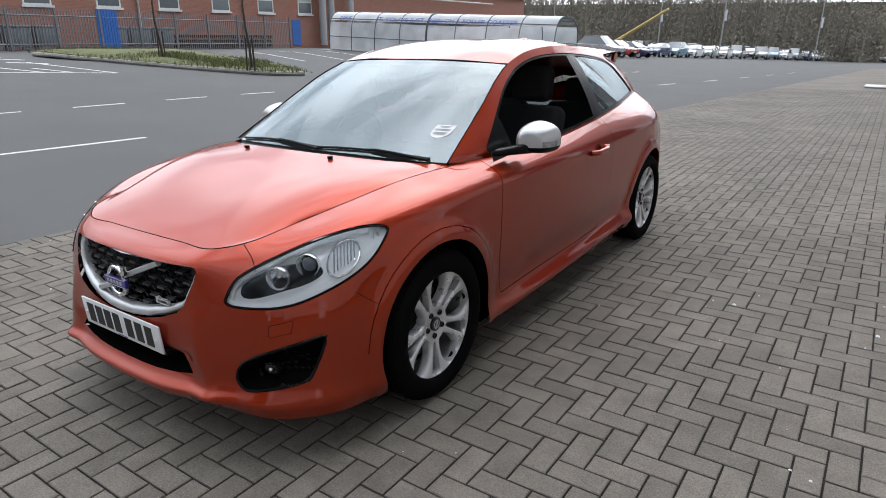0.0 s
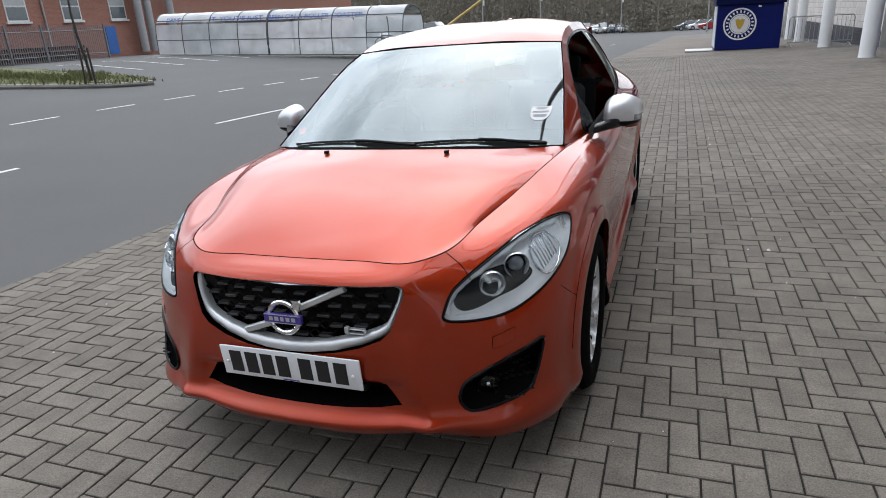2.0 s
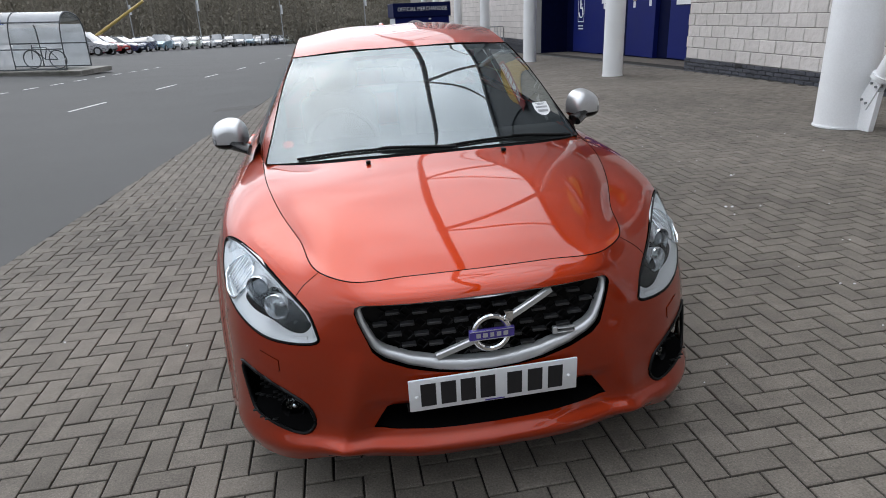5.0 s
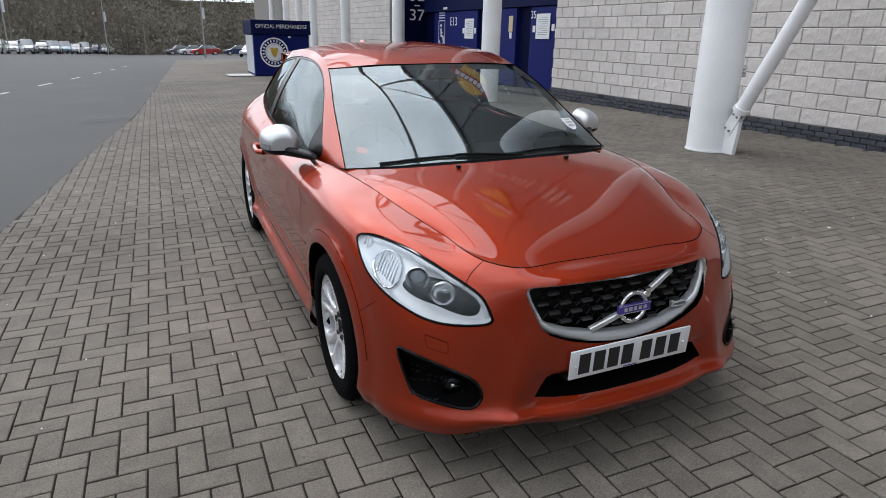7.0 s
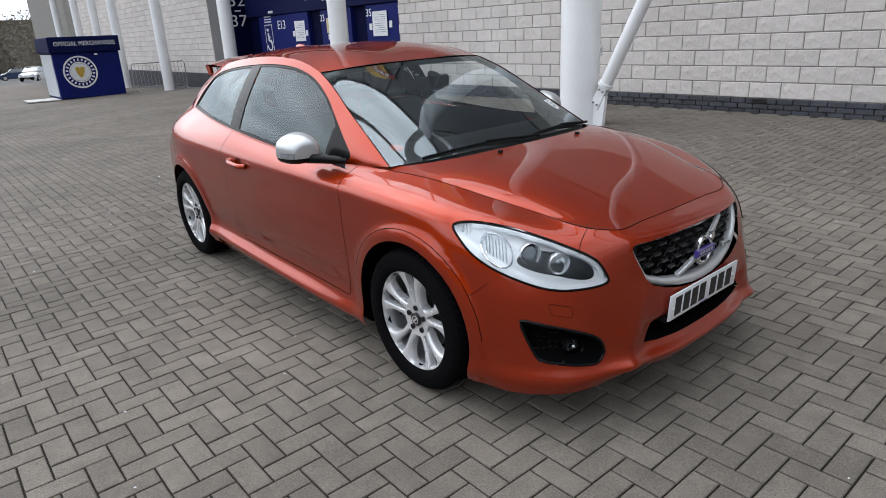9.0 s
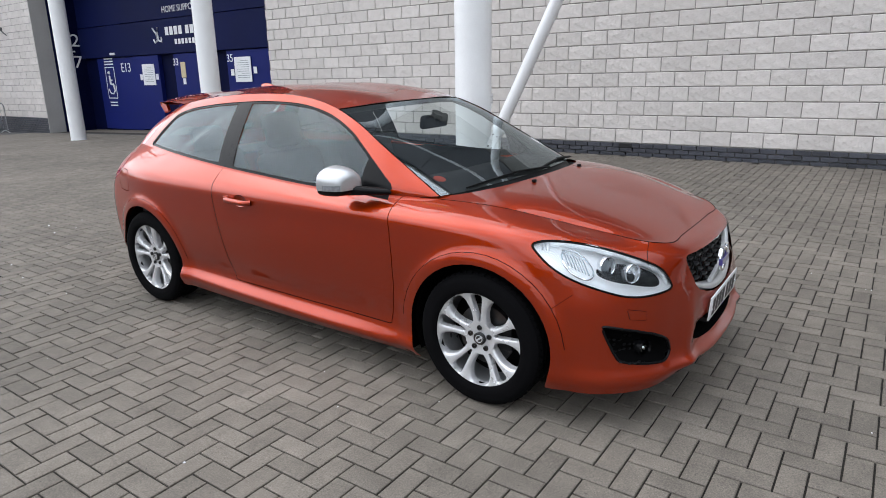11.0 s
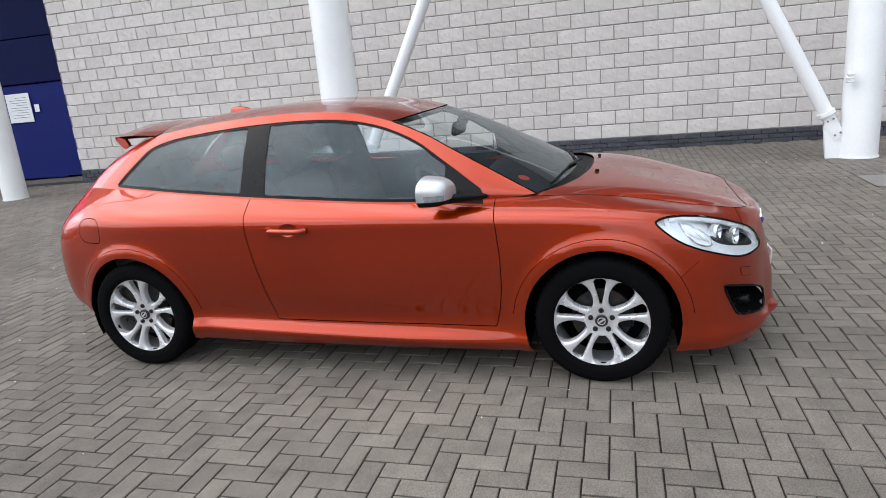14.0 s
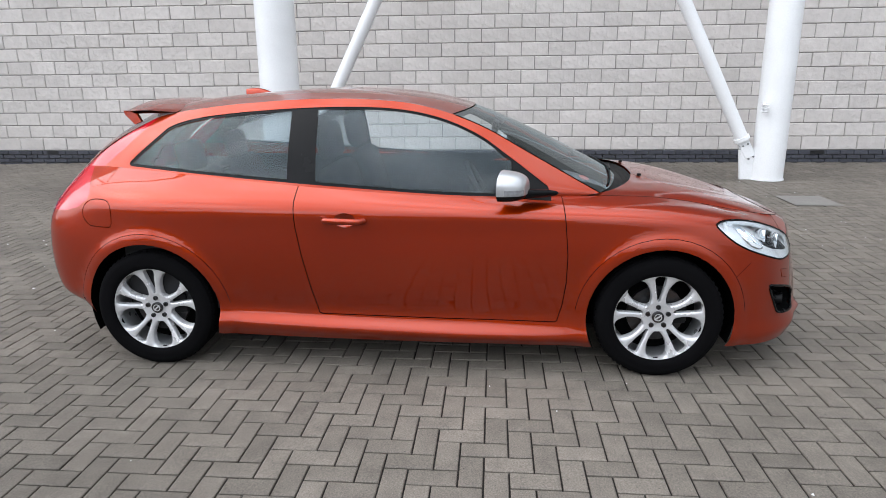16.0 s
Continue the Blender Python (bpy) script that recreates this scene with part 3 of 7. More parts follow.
def lay_wall(wall, y0, y1, top, phase, near, many):
    ps = wall_pieces(wall, y0, y1, top, phase, near)
    v, f = [], []
    for n, (a, b, z0, z1, dx) in enumerate(ps):
        if n < many:
            PIECES.append(("block", wall, (round(b - a, 4), round(z1 - z0, 4)), (WALL_X - 0.004 + dx, a, z0), block_mat))
        else:
            vs, fs = piece_mesh(b - a, z1 - z0, 0.05, 0.009)
            k = len(v)
            v += [(WALL_X - 0.004 + dx + p[0], a + p[1], z0 + p[2]) for p in vs]
            f += [tuple(k + q for q in t) for t in fs]
    me = bpy.data.meshes.new("block_field")
    me.from_pydata(v, [], f)
    me.materials.append(block_rest)
    ob = new("block_field", me)
    ob.parent = wall
    tagged(ob, "pale split-face blocks", kind="stuff")
    # plinth of dark bricks, three courses, half-bond, reaching into the ground
    v, f = [], []
    rng = random.Random(5)
    z = PLINTH - 0.002
    course = 0
    while z > -0.75:
        y = y0 - (0.1125 if course % 2 else 0)
        while y < y1:
            a, b = max(y, y0) + 0.005, min(y + 0.225, y1) - 0.005
            if b - a > 0.03:
                vs, fs = piece_mesh(b - a, 0.065, 0.06, 0.004)
                k = len(v)
                v += [(WALL_X - 0.022 + p[0] + rng.uniform(-.0004, .0004), a + p[1], z - 0.07 + p[2]) for p in vs]
                f += [tuple(k + q for q in t) for t in fs]
            y += 0.225
        z -= 0.075
        course += 1
    me = bpy.data.meshes.new("brick_plinth")
    me.from_pydata(v, [], f)
    me.materials.append(blue_brick_rest)
    ob = new("brick_plinth", me)
    ob.parent = wall
    tagged(ob, "three courses of dark blue-grey bricks", kind="stuff")


wall_a = block_wall("wall_1", -16.0, 11.0, 6.4, -0.70, "pale split-face block wall on a dark brick plinth")
lay_wall(wall_a, -16.0, 11.0, 5.4, -0.73, 1.0, 290)
wall_b = block_wall("wall_2", 22.9, 60.0, 6.4, 0, "pale split-face block wall beyond the entrance")
lay_wall(wall_b, 22.9, 44.0, 4.6, 0.1, 24.0, 0)
for y in (9.0, 2.24, -4.6):
    part("plinth_vent", box_bm(WALL_X - 0.026, WALL_X, y - 0.11, y + 0.11, PLINTH - 0.072, PLINTH - 0.008, .003, 1), surface("vent_black", (0.008, 0.008, 0.009), 0.8), wall_a)
solo("wall_4", box_bm(WALL_X + 0.36, 9.2, 10.72, 11.0, -0.9, 6.4), grey_wall, "side wall of the entrance recess", "wall", kind="structure", smooth=False)
solo("wall_5", box_bm(WALL_X - 0.012, 7.84, 22.86, 22.897, -0.9, 6.38), grey_wall, "grey return of the block wall at the entrance", "wall", kind="structure", smooth=False)
solo("wall_6", box_bm(8.95, 9.3, 10.7, 23.2, -0.9, 6.4), navy, "navy painted wall of the entrance recess", "wall", kind="structure", smooth=False)
solo("ceiling", box_bm(WALL_X, 9.3, 11.0, 22.9, 5.6, 5.8), clad, "soffit over the recess", "ceiling", kind="structure", smooth=False)


def words(text, size, m, mat, parent, name="lettering", depth=0.004, squeeze=1.0, align="CENTER"):
    cu = bpy.data.curves.new(name, "FONT")
    cu.body, cu.size, cu.extrude, cu.align_x, cu.align_y = text, size, depth, align, "CENTER"
    tmp = bpy.data.objects.new(name, cu)
    me = bpy.data.meshes.new_from_object(tmp)
    bpy.data.objects.remove(tmp)
    me.transform(Matrix.Diagonal((squeeze, 1, 1, 1)))
    me.transform(m)
    me.materials.clear()
    me.materials.append(mat)
    ob = new(name, me)
    ob.parent = parent
    return ob


def facing_minus_x(x, y, z):
    """Upright lettering seen from the -x side."""
    return Matrix(((0, 0, -1, x), (-1, 0, 0, y), (0, 1, 0, z), (0, 0, 0, 1)))


# the entrance: gates, boards and notices
ENT_X = 8.93
entrance = thing("stadium_entrance", Matrix(), "royal blue stadium turnstile gates with white numbers", "entrance gate")


def gate(y0, y1, mat, top=2.55, depth=0.06):
    g = part("gate_panel", box_bm(ENT_X - depth, ENT_X, y0, y1, ground_z(7.3, (y0 + y1) / 2) + 0.03, top, .006, 1), mat, entrance, smooth=False)
    return g


# deep blue panels fill the openings, their shade painted as a flat colour
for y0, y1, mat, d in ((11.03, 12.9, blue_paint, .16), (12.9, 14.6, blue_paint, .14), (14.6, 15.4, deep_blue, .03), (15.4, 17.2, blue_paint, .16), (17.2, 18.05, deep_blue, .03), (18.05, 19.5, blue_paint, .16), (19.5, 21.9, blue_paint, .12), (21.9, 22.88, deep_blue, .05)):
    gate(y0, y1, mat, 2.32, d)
part("fascia_board", box_bm(ENT_X - .20, ENT_X, 11.03, 22.86, 2.34, 3.35, .01, 1), navy, entrance, "navy board over the gates", smooth=False)
part("fascia_board", box_bm(ENT_X - .17, ENT_X, 11.03, 22.86, 3.37, 5.55, .01, 1), navy, entrance, smooth=False)
part("number_board", box_bm(7.84, 8.9, 22.80, 22.9, -.3, 5.55, .01, 1), deep_blue, entrance, "tall navy board with white numbers", smooth=False)
FX = ENT_X - .205
mark = bmesh.new()
for y, z, w, h in ((17.85, 2.90, .55, .50),):
    add_path(mark, [(FX, y + .22, z + .22), (FX, y + .05, z + .05), (FX, y + .02, z - .16), (FX, y + .14, z - .22), (FX, y + .22, z - .12)], .03, 6)
    add_path(mark, [(FX, y - .05, z + .24), (FX, y - .02, z + .06), (FX, y - .06, z - .16), (FX, y - .20, z - .20), (FX, y - .22, z - .06)], .03, 6)
part("board_mark", mark, white_print, entrance, "plain white curled mark")
name_bars = bmesh.new()
for k in range(9):
    y = 17.40 - .235 * k - (.12 if k > 3 else 0)
    add_box(name_bars, FX - .003, FX, y - .17, y, 2.88, 3.12)
for k in range(7):
    y = 16.95 - .18 * k
    add_box(name_bars, FX - .003, FX, y - .12, y, 2.60, 2.75)
part("name_bar", name_bars, white_print, entrance, "white bars in place of a name", smooth=False)["kind"] = "stuff"
words("HOME SUPPORTERS", .26, facing_minus_x(ENT_X - .176, 16.35, 3.62), white_print, entrance)
stand_up = Matrix(((1, 0, 0, 0), (0, 0, -1, 0), (0, 1, 0, 0), (0, 0, 0, 1)))
words("32", .60, Matrix.Translation((8.42, 22.795, 2.95)) @ stand_up, white_print, entrance, squeeze=1.15)
words("37", .60, Matrix.Translation((8.42, 22.795, 2.22)) @ stand_up, white_print, entrance, squeeze=1.15)
part("number_dash", box_bm(8.30, 8.54, 22.79, 22.797, 2.57, 2.62), white_print, entrance, smooth=False)
words("E13", .42, facing_minus_x(ENT_X - .125, 20.08, 1.97), white_print, entrance)
words("33", .30, facing_minus_x(ENT_X - .165, 17.10, 2.07), white_print, entrance)
words("35", .30, facing_minus_x(ENT_X - .145, 14.45, 2.10), white_print, entrance)
ws = bmesh.new()
wy, wz, wx = 21.15, 1.50, ENT_X - .126
for a, b, c, d in ((wy - .30, wy + .30, wz + .50, wz + .53), (wy - .30, wy + .30, wz - .53, wz - .50), (wy - .30, wy - .27, wz - .5, wz + .5), (wy + .27, wy + .30, wz - .5, wz + .5)):
    add_box(ws, wx - .003, wx, a, b, c, d)
for k in range(18):
    a0, a1 = math.radians(120 + 13 * k), math.radians(120 + 13 * (k + 1))
    add_tube(ws, (wx, wy + .19 * math.cos(a0), wz - .18 + .19 * math.sin(a0)), (wx, wy + .19 * math.cos(a1), wz - .18 + .19 * math.sin(a1)), .022, n=6)
add_tube(ws, (wx, wy + .05, wz + .24), (wx, wy + .03, wz - .05), .035, n=6)
add_tube(ws, (wx, wy + .03, wz - .05), (wx, wy - .12, wz - .06), .028, n=6)
add_tube(ws, (wx, wy - .12, wz - .06), (wx, wy - .20, wz - .28), .026, n=6)
add_tube(ws, (wx, wy + .04, wz + .10), (wx, wy - .08, wz + .08), .022, n=6)
bmesh.ops.create_uvsphere(ws, u_segments=10, v_segments=6, radius=.055, matrix=Matrix.Translation((wx, wy + .06, wz + .34)))
for k in range(3):
    add_box(ws, wx - .003, wx, wy - .28, wy + .28, wz + .60 + .09 * k, wz + .64 + .09 * k)
    if k < 2:
        add_box(ws, wx - .003, wx, wy - .24, wy + .24, wz - .68 - .1 * k, wz - .64 - .1 * k)
part("access_sign", ws, white_print, entrance, "white wheelchair access sign")
cream = surface("cream_notice", (0.62, 0.52, 0.32), 0.6)
for y, z, w, h, mat in ((18.66, 1.73, .70, .66, white_print), (13.87, 1.79, .72, .68, white_print), (16.73, 1.84, .24, .46, cream), (15.72, 1.87, .24, .46, cream)):
    n = part("notice", box_bm(ENT_X - .178, ENT_X - .16, y - w / 2, y + w / 2, z - h / 2, z + h / 2, .004, 1), mat, entrance, "printed notice in a frame", smooth=False)
    if mat is white_print:
        tx = bmesh.new()
        for k in range(9):
            add_box(tx, ENT_X - .180, ENT_X - .1785, y - w * .38, y + w * (.34 if k % 3 else .1), z + h * .36 - k * h * .085 - .012, z + h * .36 - k * h * .085)
        part("notice_print", tx, surface("notice_grey", (0.25, 0.26, 0.28), 0.6), n, smooth=False)
for y, z in ((19.12, 1.66), (18.2, 1.66), (14.35, 1.72), (13.35, 1.76), (16.73, 1.50), (15.72, 1.53)):
    part("gate_label", box_bm(ENT_X - .17, ENT_X - .16, y - .07, y + .07, z - .09, z + .09), white_print, entrance, smooth=False)
part("gate_lamp", box_bm(ENT_X - .24, ENT_X - .12, 20.5, 20.8, 2.40, 2.48, .01, 1), white_print, entrance)
cam_bm = bmesh.new()
add_box(cam_bm, WALL_X - .40, WALL_X - .12, 24.9, 25.02, 3.35, 3.46, .02, 2)
add_tube(cam_bm, (WALL_X - .15, 24.96, 3.35), (WALL_X, 24.96, 3.2), .02, n=8)
solo("security_camera", cam_bm, surface("camera_grey", (0.12, 0.12, 0.13), 0.5), "small grey security camera on the wall", "camera")


# ---- white steel columns ----
def column(x, y, r, brace):
    z0 = ground_z(x, y)
    c = thing("steel_column", Matrix.Translation((x, y, z0)), "tall white painted round steel column", "column", "columns along the stadium")
    bm = bmesh.new()
    add_tube(bm, (0, 0, -.05), (0, 0, 13.5), r, r, 40)
    part("shaft", bm, white_steel, c)
    fl = bmesh.new()
    add_tube(fl, (0, 0, 0), (0, 0, .018), r + .012, r + .012, 40)
    part("base_ring", fl, white_steel, c, angle=30)
    tie = bmesh.new()
    add_tube(tie, (0, 0, 13.2), (7.22 - x, 0, 13.2), .10, .10, 16)
    part("tie_beam", tie, white_steel, c, "horizontal tube to the stand")
    arm = bmesh.new()
    add_tube(arm, (0, 0, 13.2), (-3.2, 0, 16.4), .15, .11, 14)
    part("roof_arm", arm, white_steel, c, "raking arm reaching out from the column head")
    stay = bmesh.new()
    add_tube(stay, (-3.2, 0, 16.4), (7.22 - x, 0, 18.2), .07, .07, 10)
    part("roof_stay", stay, white_steel, c)
    if brace:
        s = brace
        g = bmesh.new()
        prism(g, [(r * .6 * s, .0), ((r + .16) * s, .0), ((r + .20) * s, .42), ((r + .02) * s, .44)] if s > 0 else [(r * .6 * s, .0), ((r + .02) * s, .44), ((r + .20) * s, .42), ((r + .16) * s, .0)], lambda a, b, d: Vector((d - .03, a, b)), .06)
        bmesh.ops.recalc_face_normals(g, faces=g.faces)
        part("gusset", g, white_steel, c, "welded foot plate", smooth=False)
        d = Vector((0, .455 * s, .89)).normalized()
        p = Vector((0, (r + .09) * s, .40))
        b = bmesh.new()
        add_tube(b, p + d * .20, p + d * 14.2, .088, .088, 24)
        part("brace", b, white_steel, c, "slanting tubular brace")
        k = bmesh.new()
        add_tube(k, p + d * .17, p + d * .22, .108, .108, 24)
        part("brace_collar", k, white_steel, c, angle=30)
        q = bmesh.new()
        q2 = Vector((0, d.z, -d.y)) if s > 0 else Vector((0, -d.z, d.y))
        for o in (-.042, .03):
            vs = [p + d * a + q2 * w + Vector((o, 0, 0)) for a, w in ((-.16, -.07), (-.16, .07), (.19, .07), (.19, -.07))]
            fa = [q.verts.new(v) for v in vs]
            fb = [q.verts.new(v + Vector((.012, 0, 0))) for v in vs]
            q.faces.new(fa[::-1])
            q.faces.new(fb)
            for i in range(4):
                q.faces.new((fa[i], fa[(i + 1) % 4], fb[(i + 1) % 4], fb[i]))
        bmesh.ops.recalc_face_normals(q, faces=q.faces)
        part("fork_plate", q, white_steel, c, smooth=False)
        for a, w in ((-.10, -.035), (-.10, .035), (.10, -.035), (.10, .035)):
            bt = bmesh.new()
            o = p + d * a + q2 * w
            add_tube(bt, o + Vector((-.060, 0, 0)), o + Vector((.060, 0, 0)), .014, .014, 6)
            part("bolt", bt, dark_bolt, c, smooth=False)
    return c


dark_bolt = surface("galvanised_bolt", (0.30, 0.31, 0.32), 0.45, metal=0.7)
for x, y, r, s in ((5.40, -3.04, .215, 1), (5.22, 3.91, .275, -1), (5.58, 10.94, .21, 0), (5.78, 17.66, .20, 0), (6.08, 25.0, .20, 0), (6.3, 32.0, .20, 0), (6.5, 36.5, .20, 0), (6.6, 41.0, .20, 0), (6.7, 47.0, .20, 0), (5.3, -10.0, .215, -1)):
    column(x, y, r, s)
for x, y in ((5.17, -2.86), (5.45, 3.72)):
    lv = bmesh.new()
    for k in range(3):
        add_box(lv, -.05, .05, -.035, .035, .03 + .045 * k, .05 + .045 * k, .006, 1)
    add_box(lv, .03, .055, -.02, .02, .02, .17)
    solo("column_bracket", lv, white_steel, "small white slotted bracket on a column", "bracket", m=Matrix.Translation((x, y + .04, ground_z(x, y) + .92)))

rail = bmesh.new()
add_path(rail, [(2.1 + .13 * k, -10.0 + 7.0 * k, 16.35) for k in range(9)], .13, 10)
solo("roof_tube", rail, white_steel, "long white tube linking the arms over the paving", "tube", kind="structure")

# upper tier of the stand over the columns, and a banner on its front
stand_clad = surface("dark_stand_cladding", (0.060, 0.064, 0.076), 0.5, scale=0.7, vary=0.15)
stand = solo("wall_7", box_bm(7.22, 14.0, -40, 60, 6.4, 18.4), stand_clad, "dark clad upper tier of the stand behind the columns", "wall", kind="structure", smooth=False)
gutter = bmesh.new()
add_tube(gutter, (7.14, -40, 18.3), (7.14, 60, 18.3), .16, n=12)
part("gutter", gutter, white_steel, stand, "white gutter along the roof edge")
for k in range(34):
    part("cladding_rib", box_bm(7.17, 7.22, -39.9 + 3 * k, -39.8 + 3 * k, 6.4, 18.1), stand_clad, stand, smooth=False)
sign = thing("sponsor_sign", Matrix(), "yellow disc with a red ribbon high on the stand", "banner")
dsc = bmesh.new()
add_lathe(dsc, [(7.215, 1.55), (7.12, 1.55), (7.11, 1.5), (7.11, .001)], (0, 9.9, 12.0), 48)
part("banner_disc", dsc, surface("banner_yellow", (0.80, 0.45, 0.03), 0.5), sign)
rb = box_bm(7.06, 7.10, -2.1, 2.1, -.45, .45, .01, 1)
rb.transform(Matrix.Translation((0, 9.9, 12.0)) @ Matrix.Rotation(radians(14), 4, "X"))
ribbon = part("ribbon", rb, surface("banner_red", (0.42, 0.015, 0.02), 0.5), sign, smooth=False)
for k in range(7):
    lt = box_bm(7.045, 7.06, -1.65 + .49 * k, -1.29 + .49 * k, -.26, .26)
    lt.transform(Matrix.Translation((0, 9.9, 12.0)) @ Matrix.Rotation(radians(14), 4, "X"))
    part("ribbon_bar", lt, white_print, ribbon, smooth=False)
grey_letter = surface("grey_lettering", (0.42, 0.43, 0.45), 0.5)
board = thing("stand_lettering", Matrix(), "row of plain pale grey bars on the dark stand", "sign")
for k in range(17):
    if k not in (4, 9, 13):
        part("letter_bar", box_bm(7.19, 7.22, 7.0 + .36 * k, 7.20 + .36 * k, 9.20, 9.50), grey_letter, board, smooth=False)

# ---- merchandise kiosk ----
kx, ky = 2.47, 26.4
kz = ground_z(kx, ky)
kiosk = thing("merchandise_kiosk", Matrix.Translation((kx, ky, kz)), "royal blue merchandise kiosk with white lettering and a round crest", "kiosk")
part("body", box_bm(0, 2.34, 0, 2.4, 0.02, 1.70, .02, 1), blue_paint, kiosk, smooth=False)
part("header", box_bm(-.08, 2.41, -.10, 2.5, 1.70, 2.28, .02, 1), navy, kiosk, "navy header board", smooth=False)
part("side_panel", box_bm(-.02, .0, .15, 2.3, .1, 1.66), surface("pale_grey_panel", (0.50, 0.53, 0.56), 0.5), kiosk, smooth=False)
part("base_ramp", box_bm(-1.1, -.05, -.15, 1.2, .0, .035, .005, 1), surface("pale_ramp", (0.55, 0.54, 0.52), 0.7), kiosk, smooth=False)
upright = Matrix(((1, 0, 0, 0), (0, 0, -1, 0), (0, 1, 0, 0), (0, 0, 0, 1)))
words("OFFICIAL MERCHANDISE", .225, Matrix.Translation((1.18, -.108, 2.02)) @ upright, white_print, kiosk, squeeze=0.86)
for r0, r1, y, mat in ((.60, .54, -.020, white_print), (.54, .38, -.012, blue_paint), (.38, .34, -.022, white_print), (.33, .0, -.016, white_print)):
    bm = bmesh.new()
    add_lathe(bm, [(y + .012, r0), (y, r0), (y, max(r1, .001))], (.84, 0, .98), 40, "y")
    part("crest_ring", bm, mat, kiosk, smooth=False)
bar_bm = bmesh.new()
for k in range(22):
    a = 2 * math.pi * k / 22
    vs = add_box(bar_bm, -.028, .028, -.004, .004, -.045, .045)
    bmesh.ops.transform(bar_bm, matrix=Matrix.Translation((.84 + .46 * math.sin(a), -.018, .98 + .46 * math.cos(a))) @ Matrix.Rotation(a, 4, "Y"), verts=vs)
part("crest_bar", bar_bm, white_print, kiosk, smooth=False)["kind"] = "stuff"
sh = bmesh.new()
prism(sh, [(-.17, .16), (-.06, .20), (0, .14), (.06, .20), (.17, .16), (.13, -.02), (.06, -.16), (0, -.20), (-.06, -.16), (-.13, -.02)], lambda a, b, d: Vector((.84 + a, -.03 + d, .98 + b)), .012)
bmesh.ops.recalc_face_normals(sh, faces=sh.faces)
part("crest_shape", sh, surface("crest_gold", (0.55, 0.36, 0.05), 0.5), kiosk, smooth=False)
part("kiosk_lamp", box_bm(1.45, 1.55, -.06, 0, 1.58, 1.64), white_print, kiosk)

galv = surface("galvanised_tube", (0.42, 0.43, 0.44), 0.42, metal=0.7, vary=0.12)
bar_ob = thing("crowd_barrier", Matrix.Translation((4.95, 25.6, ground_z(4.95, 25.6))) @ Matrix.Rotation(radians(8), 4, "Z"), "galvanised crowd barrier standing by the kiosk", "barrier")
fr = bmesh.new()
add_path(fr, [(0, 0, .12), (0, 0, 1.0), (.06, 0, 1.1), (2.14, 0, 1.1), (2.2, 0, 1.0), (2.2, 0, .12)], .02, 8)
add_tube(fr, (0, 0, .2), (2.2, 0, .2), .018, n=8)
part("frame", fr, galv, bar_ob)
for k in range(1, 15):
    b = bmesh.new()
    add_tube(b, (k * .147, 0, .2), (k * .147, 0, 1.09), .008, n=6)
    part("upright_bar", b, galv, bar_ob)
for x in (.1, 2.1):
    b = bmesh.new()
    add_path(b, [(x, -.3, .02), (x, -.05, .12), (x, .05, .12), (x, .3, .02)], .018, 6)
    part("foot", b, galv, bar_ob)

# ---- grass island with saplings ----
grass_mat = surface("rough_grass", (0.125, 0.135, 0.052), 0.9, scale=2.2, vary=0.35, bump=0.5, fine=60, island=0.25)
soil = surface("soil_and_moss", (0.105, 0.115, 0.045), 0.95, scale=1.5, vary=0.35, bump=0.6, fine=30)
outline = spline([(-13.0, 12.4, 0), (-13.5, 11.6, 0), (-14.8, 11.0, 0), (-16.5, 10.5, 0), (-19.5, 9.9, 0), (-22.0, 9.5, 0), (-25.0, 10.0, 0), (-26.4, 11.4, 0), (-25.8, 13.0, 0), (-23.6, 14.6, 0), (-18.8, 14.3, 0), (-14.6, 13.3, 0), (-13.0, 12.4, 0)], ts(0, 12, 97))[:-1]
mid = sum(outline, Vector()) / len(outline)
isl = bmesh.new()
rings = []
for f, h in ((1.0, .13), (.9, .19), (.6, .26), (.25, .28)):
    rings.append([isl.verts.new((mid.x + (p.x - mid.x) * f, mid.y + (p.y - mid.y) * f, ground_z(p.x, p.y) + h + .03 * noise.noise(p * .7))) for p in outline])
for A, B in zip(rings, rings[1:]):
    for j in range(len(A)):
        isl.faces.new((A[j], A[(j + 1) % len(A)], B[(j + 1) % len(A)], B[j]))
isl.faces.new(rings[-1])
island = solo("grass_island", facing(isl, (0, 0, 1)), soil, "low mossy grass island between the lanes", "verge", kind="structure")
kb = bmesh.new()
add_path(kb, [(p.x, p.y, ground_z(p.x, p.y) + .045) for p in outline], .075, 8, closed=True)
part("kerb", kb, kerb_mat, island, "low concrete kerb")
gv, gf = [], []
rng = random.Random(3)
inside = 0
while inside < 14000:
    p = outline[rng.randrange(len(outline))]
    f = math.sqrt(rng.random()) * .97
    x, y = mid.x + (p.x - mid.x) * f + rng.uniform(-.6, .6), mid.y + (p.y - mid.y) * f + rng.uniform(-.15, .15)
    z = ground_z(x, y) + .12 + .13 * (1 - f)
    h, a = rng.uniform(.03, .10) * (1.8 if noise.noise(Vector((x * .5, y * .5, 0))) > .25 else 1), rng.uniform(0, 6.3)
    k = len(gv)
    dx, dy = .022 * math.cos(a), .022 * math.sin(a)
    lx, ly = rng.uniform(-.08, .08), rng.uniform(-.08, .08)
    gv += [(x - dx, y - dy, z - .03), (x + dx, y + dy, z - .03), (x + lx, y + ly, z + h)]
    gf.append((k, k + 1, k + 2))
    inside += 1
me = bpy.data.meshes.new("grass")
me.from_pydata(gv, [], gf)
me.materials.append(grass_mat)
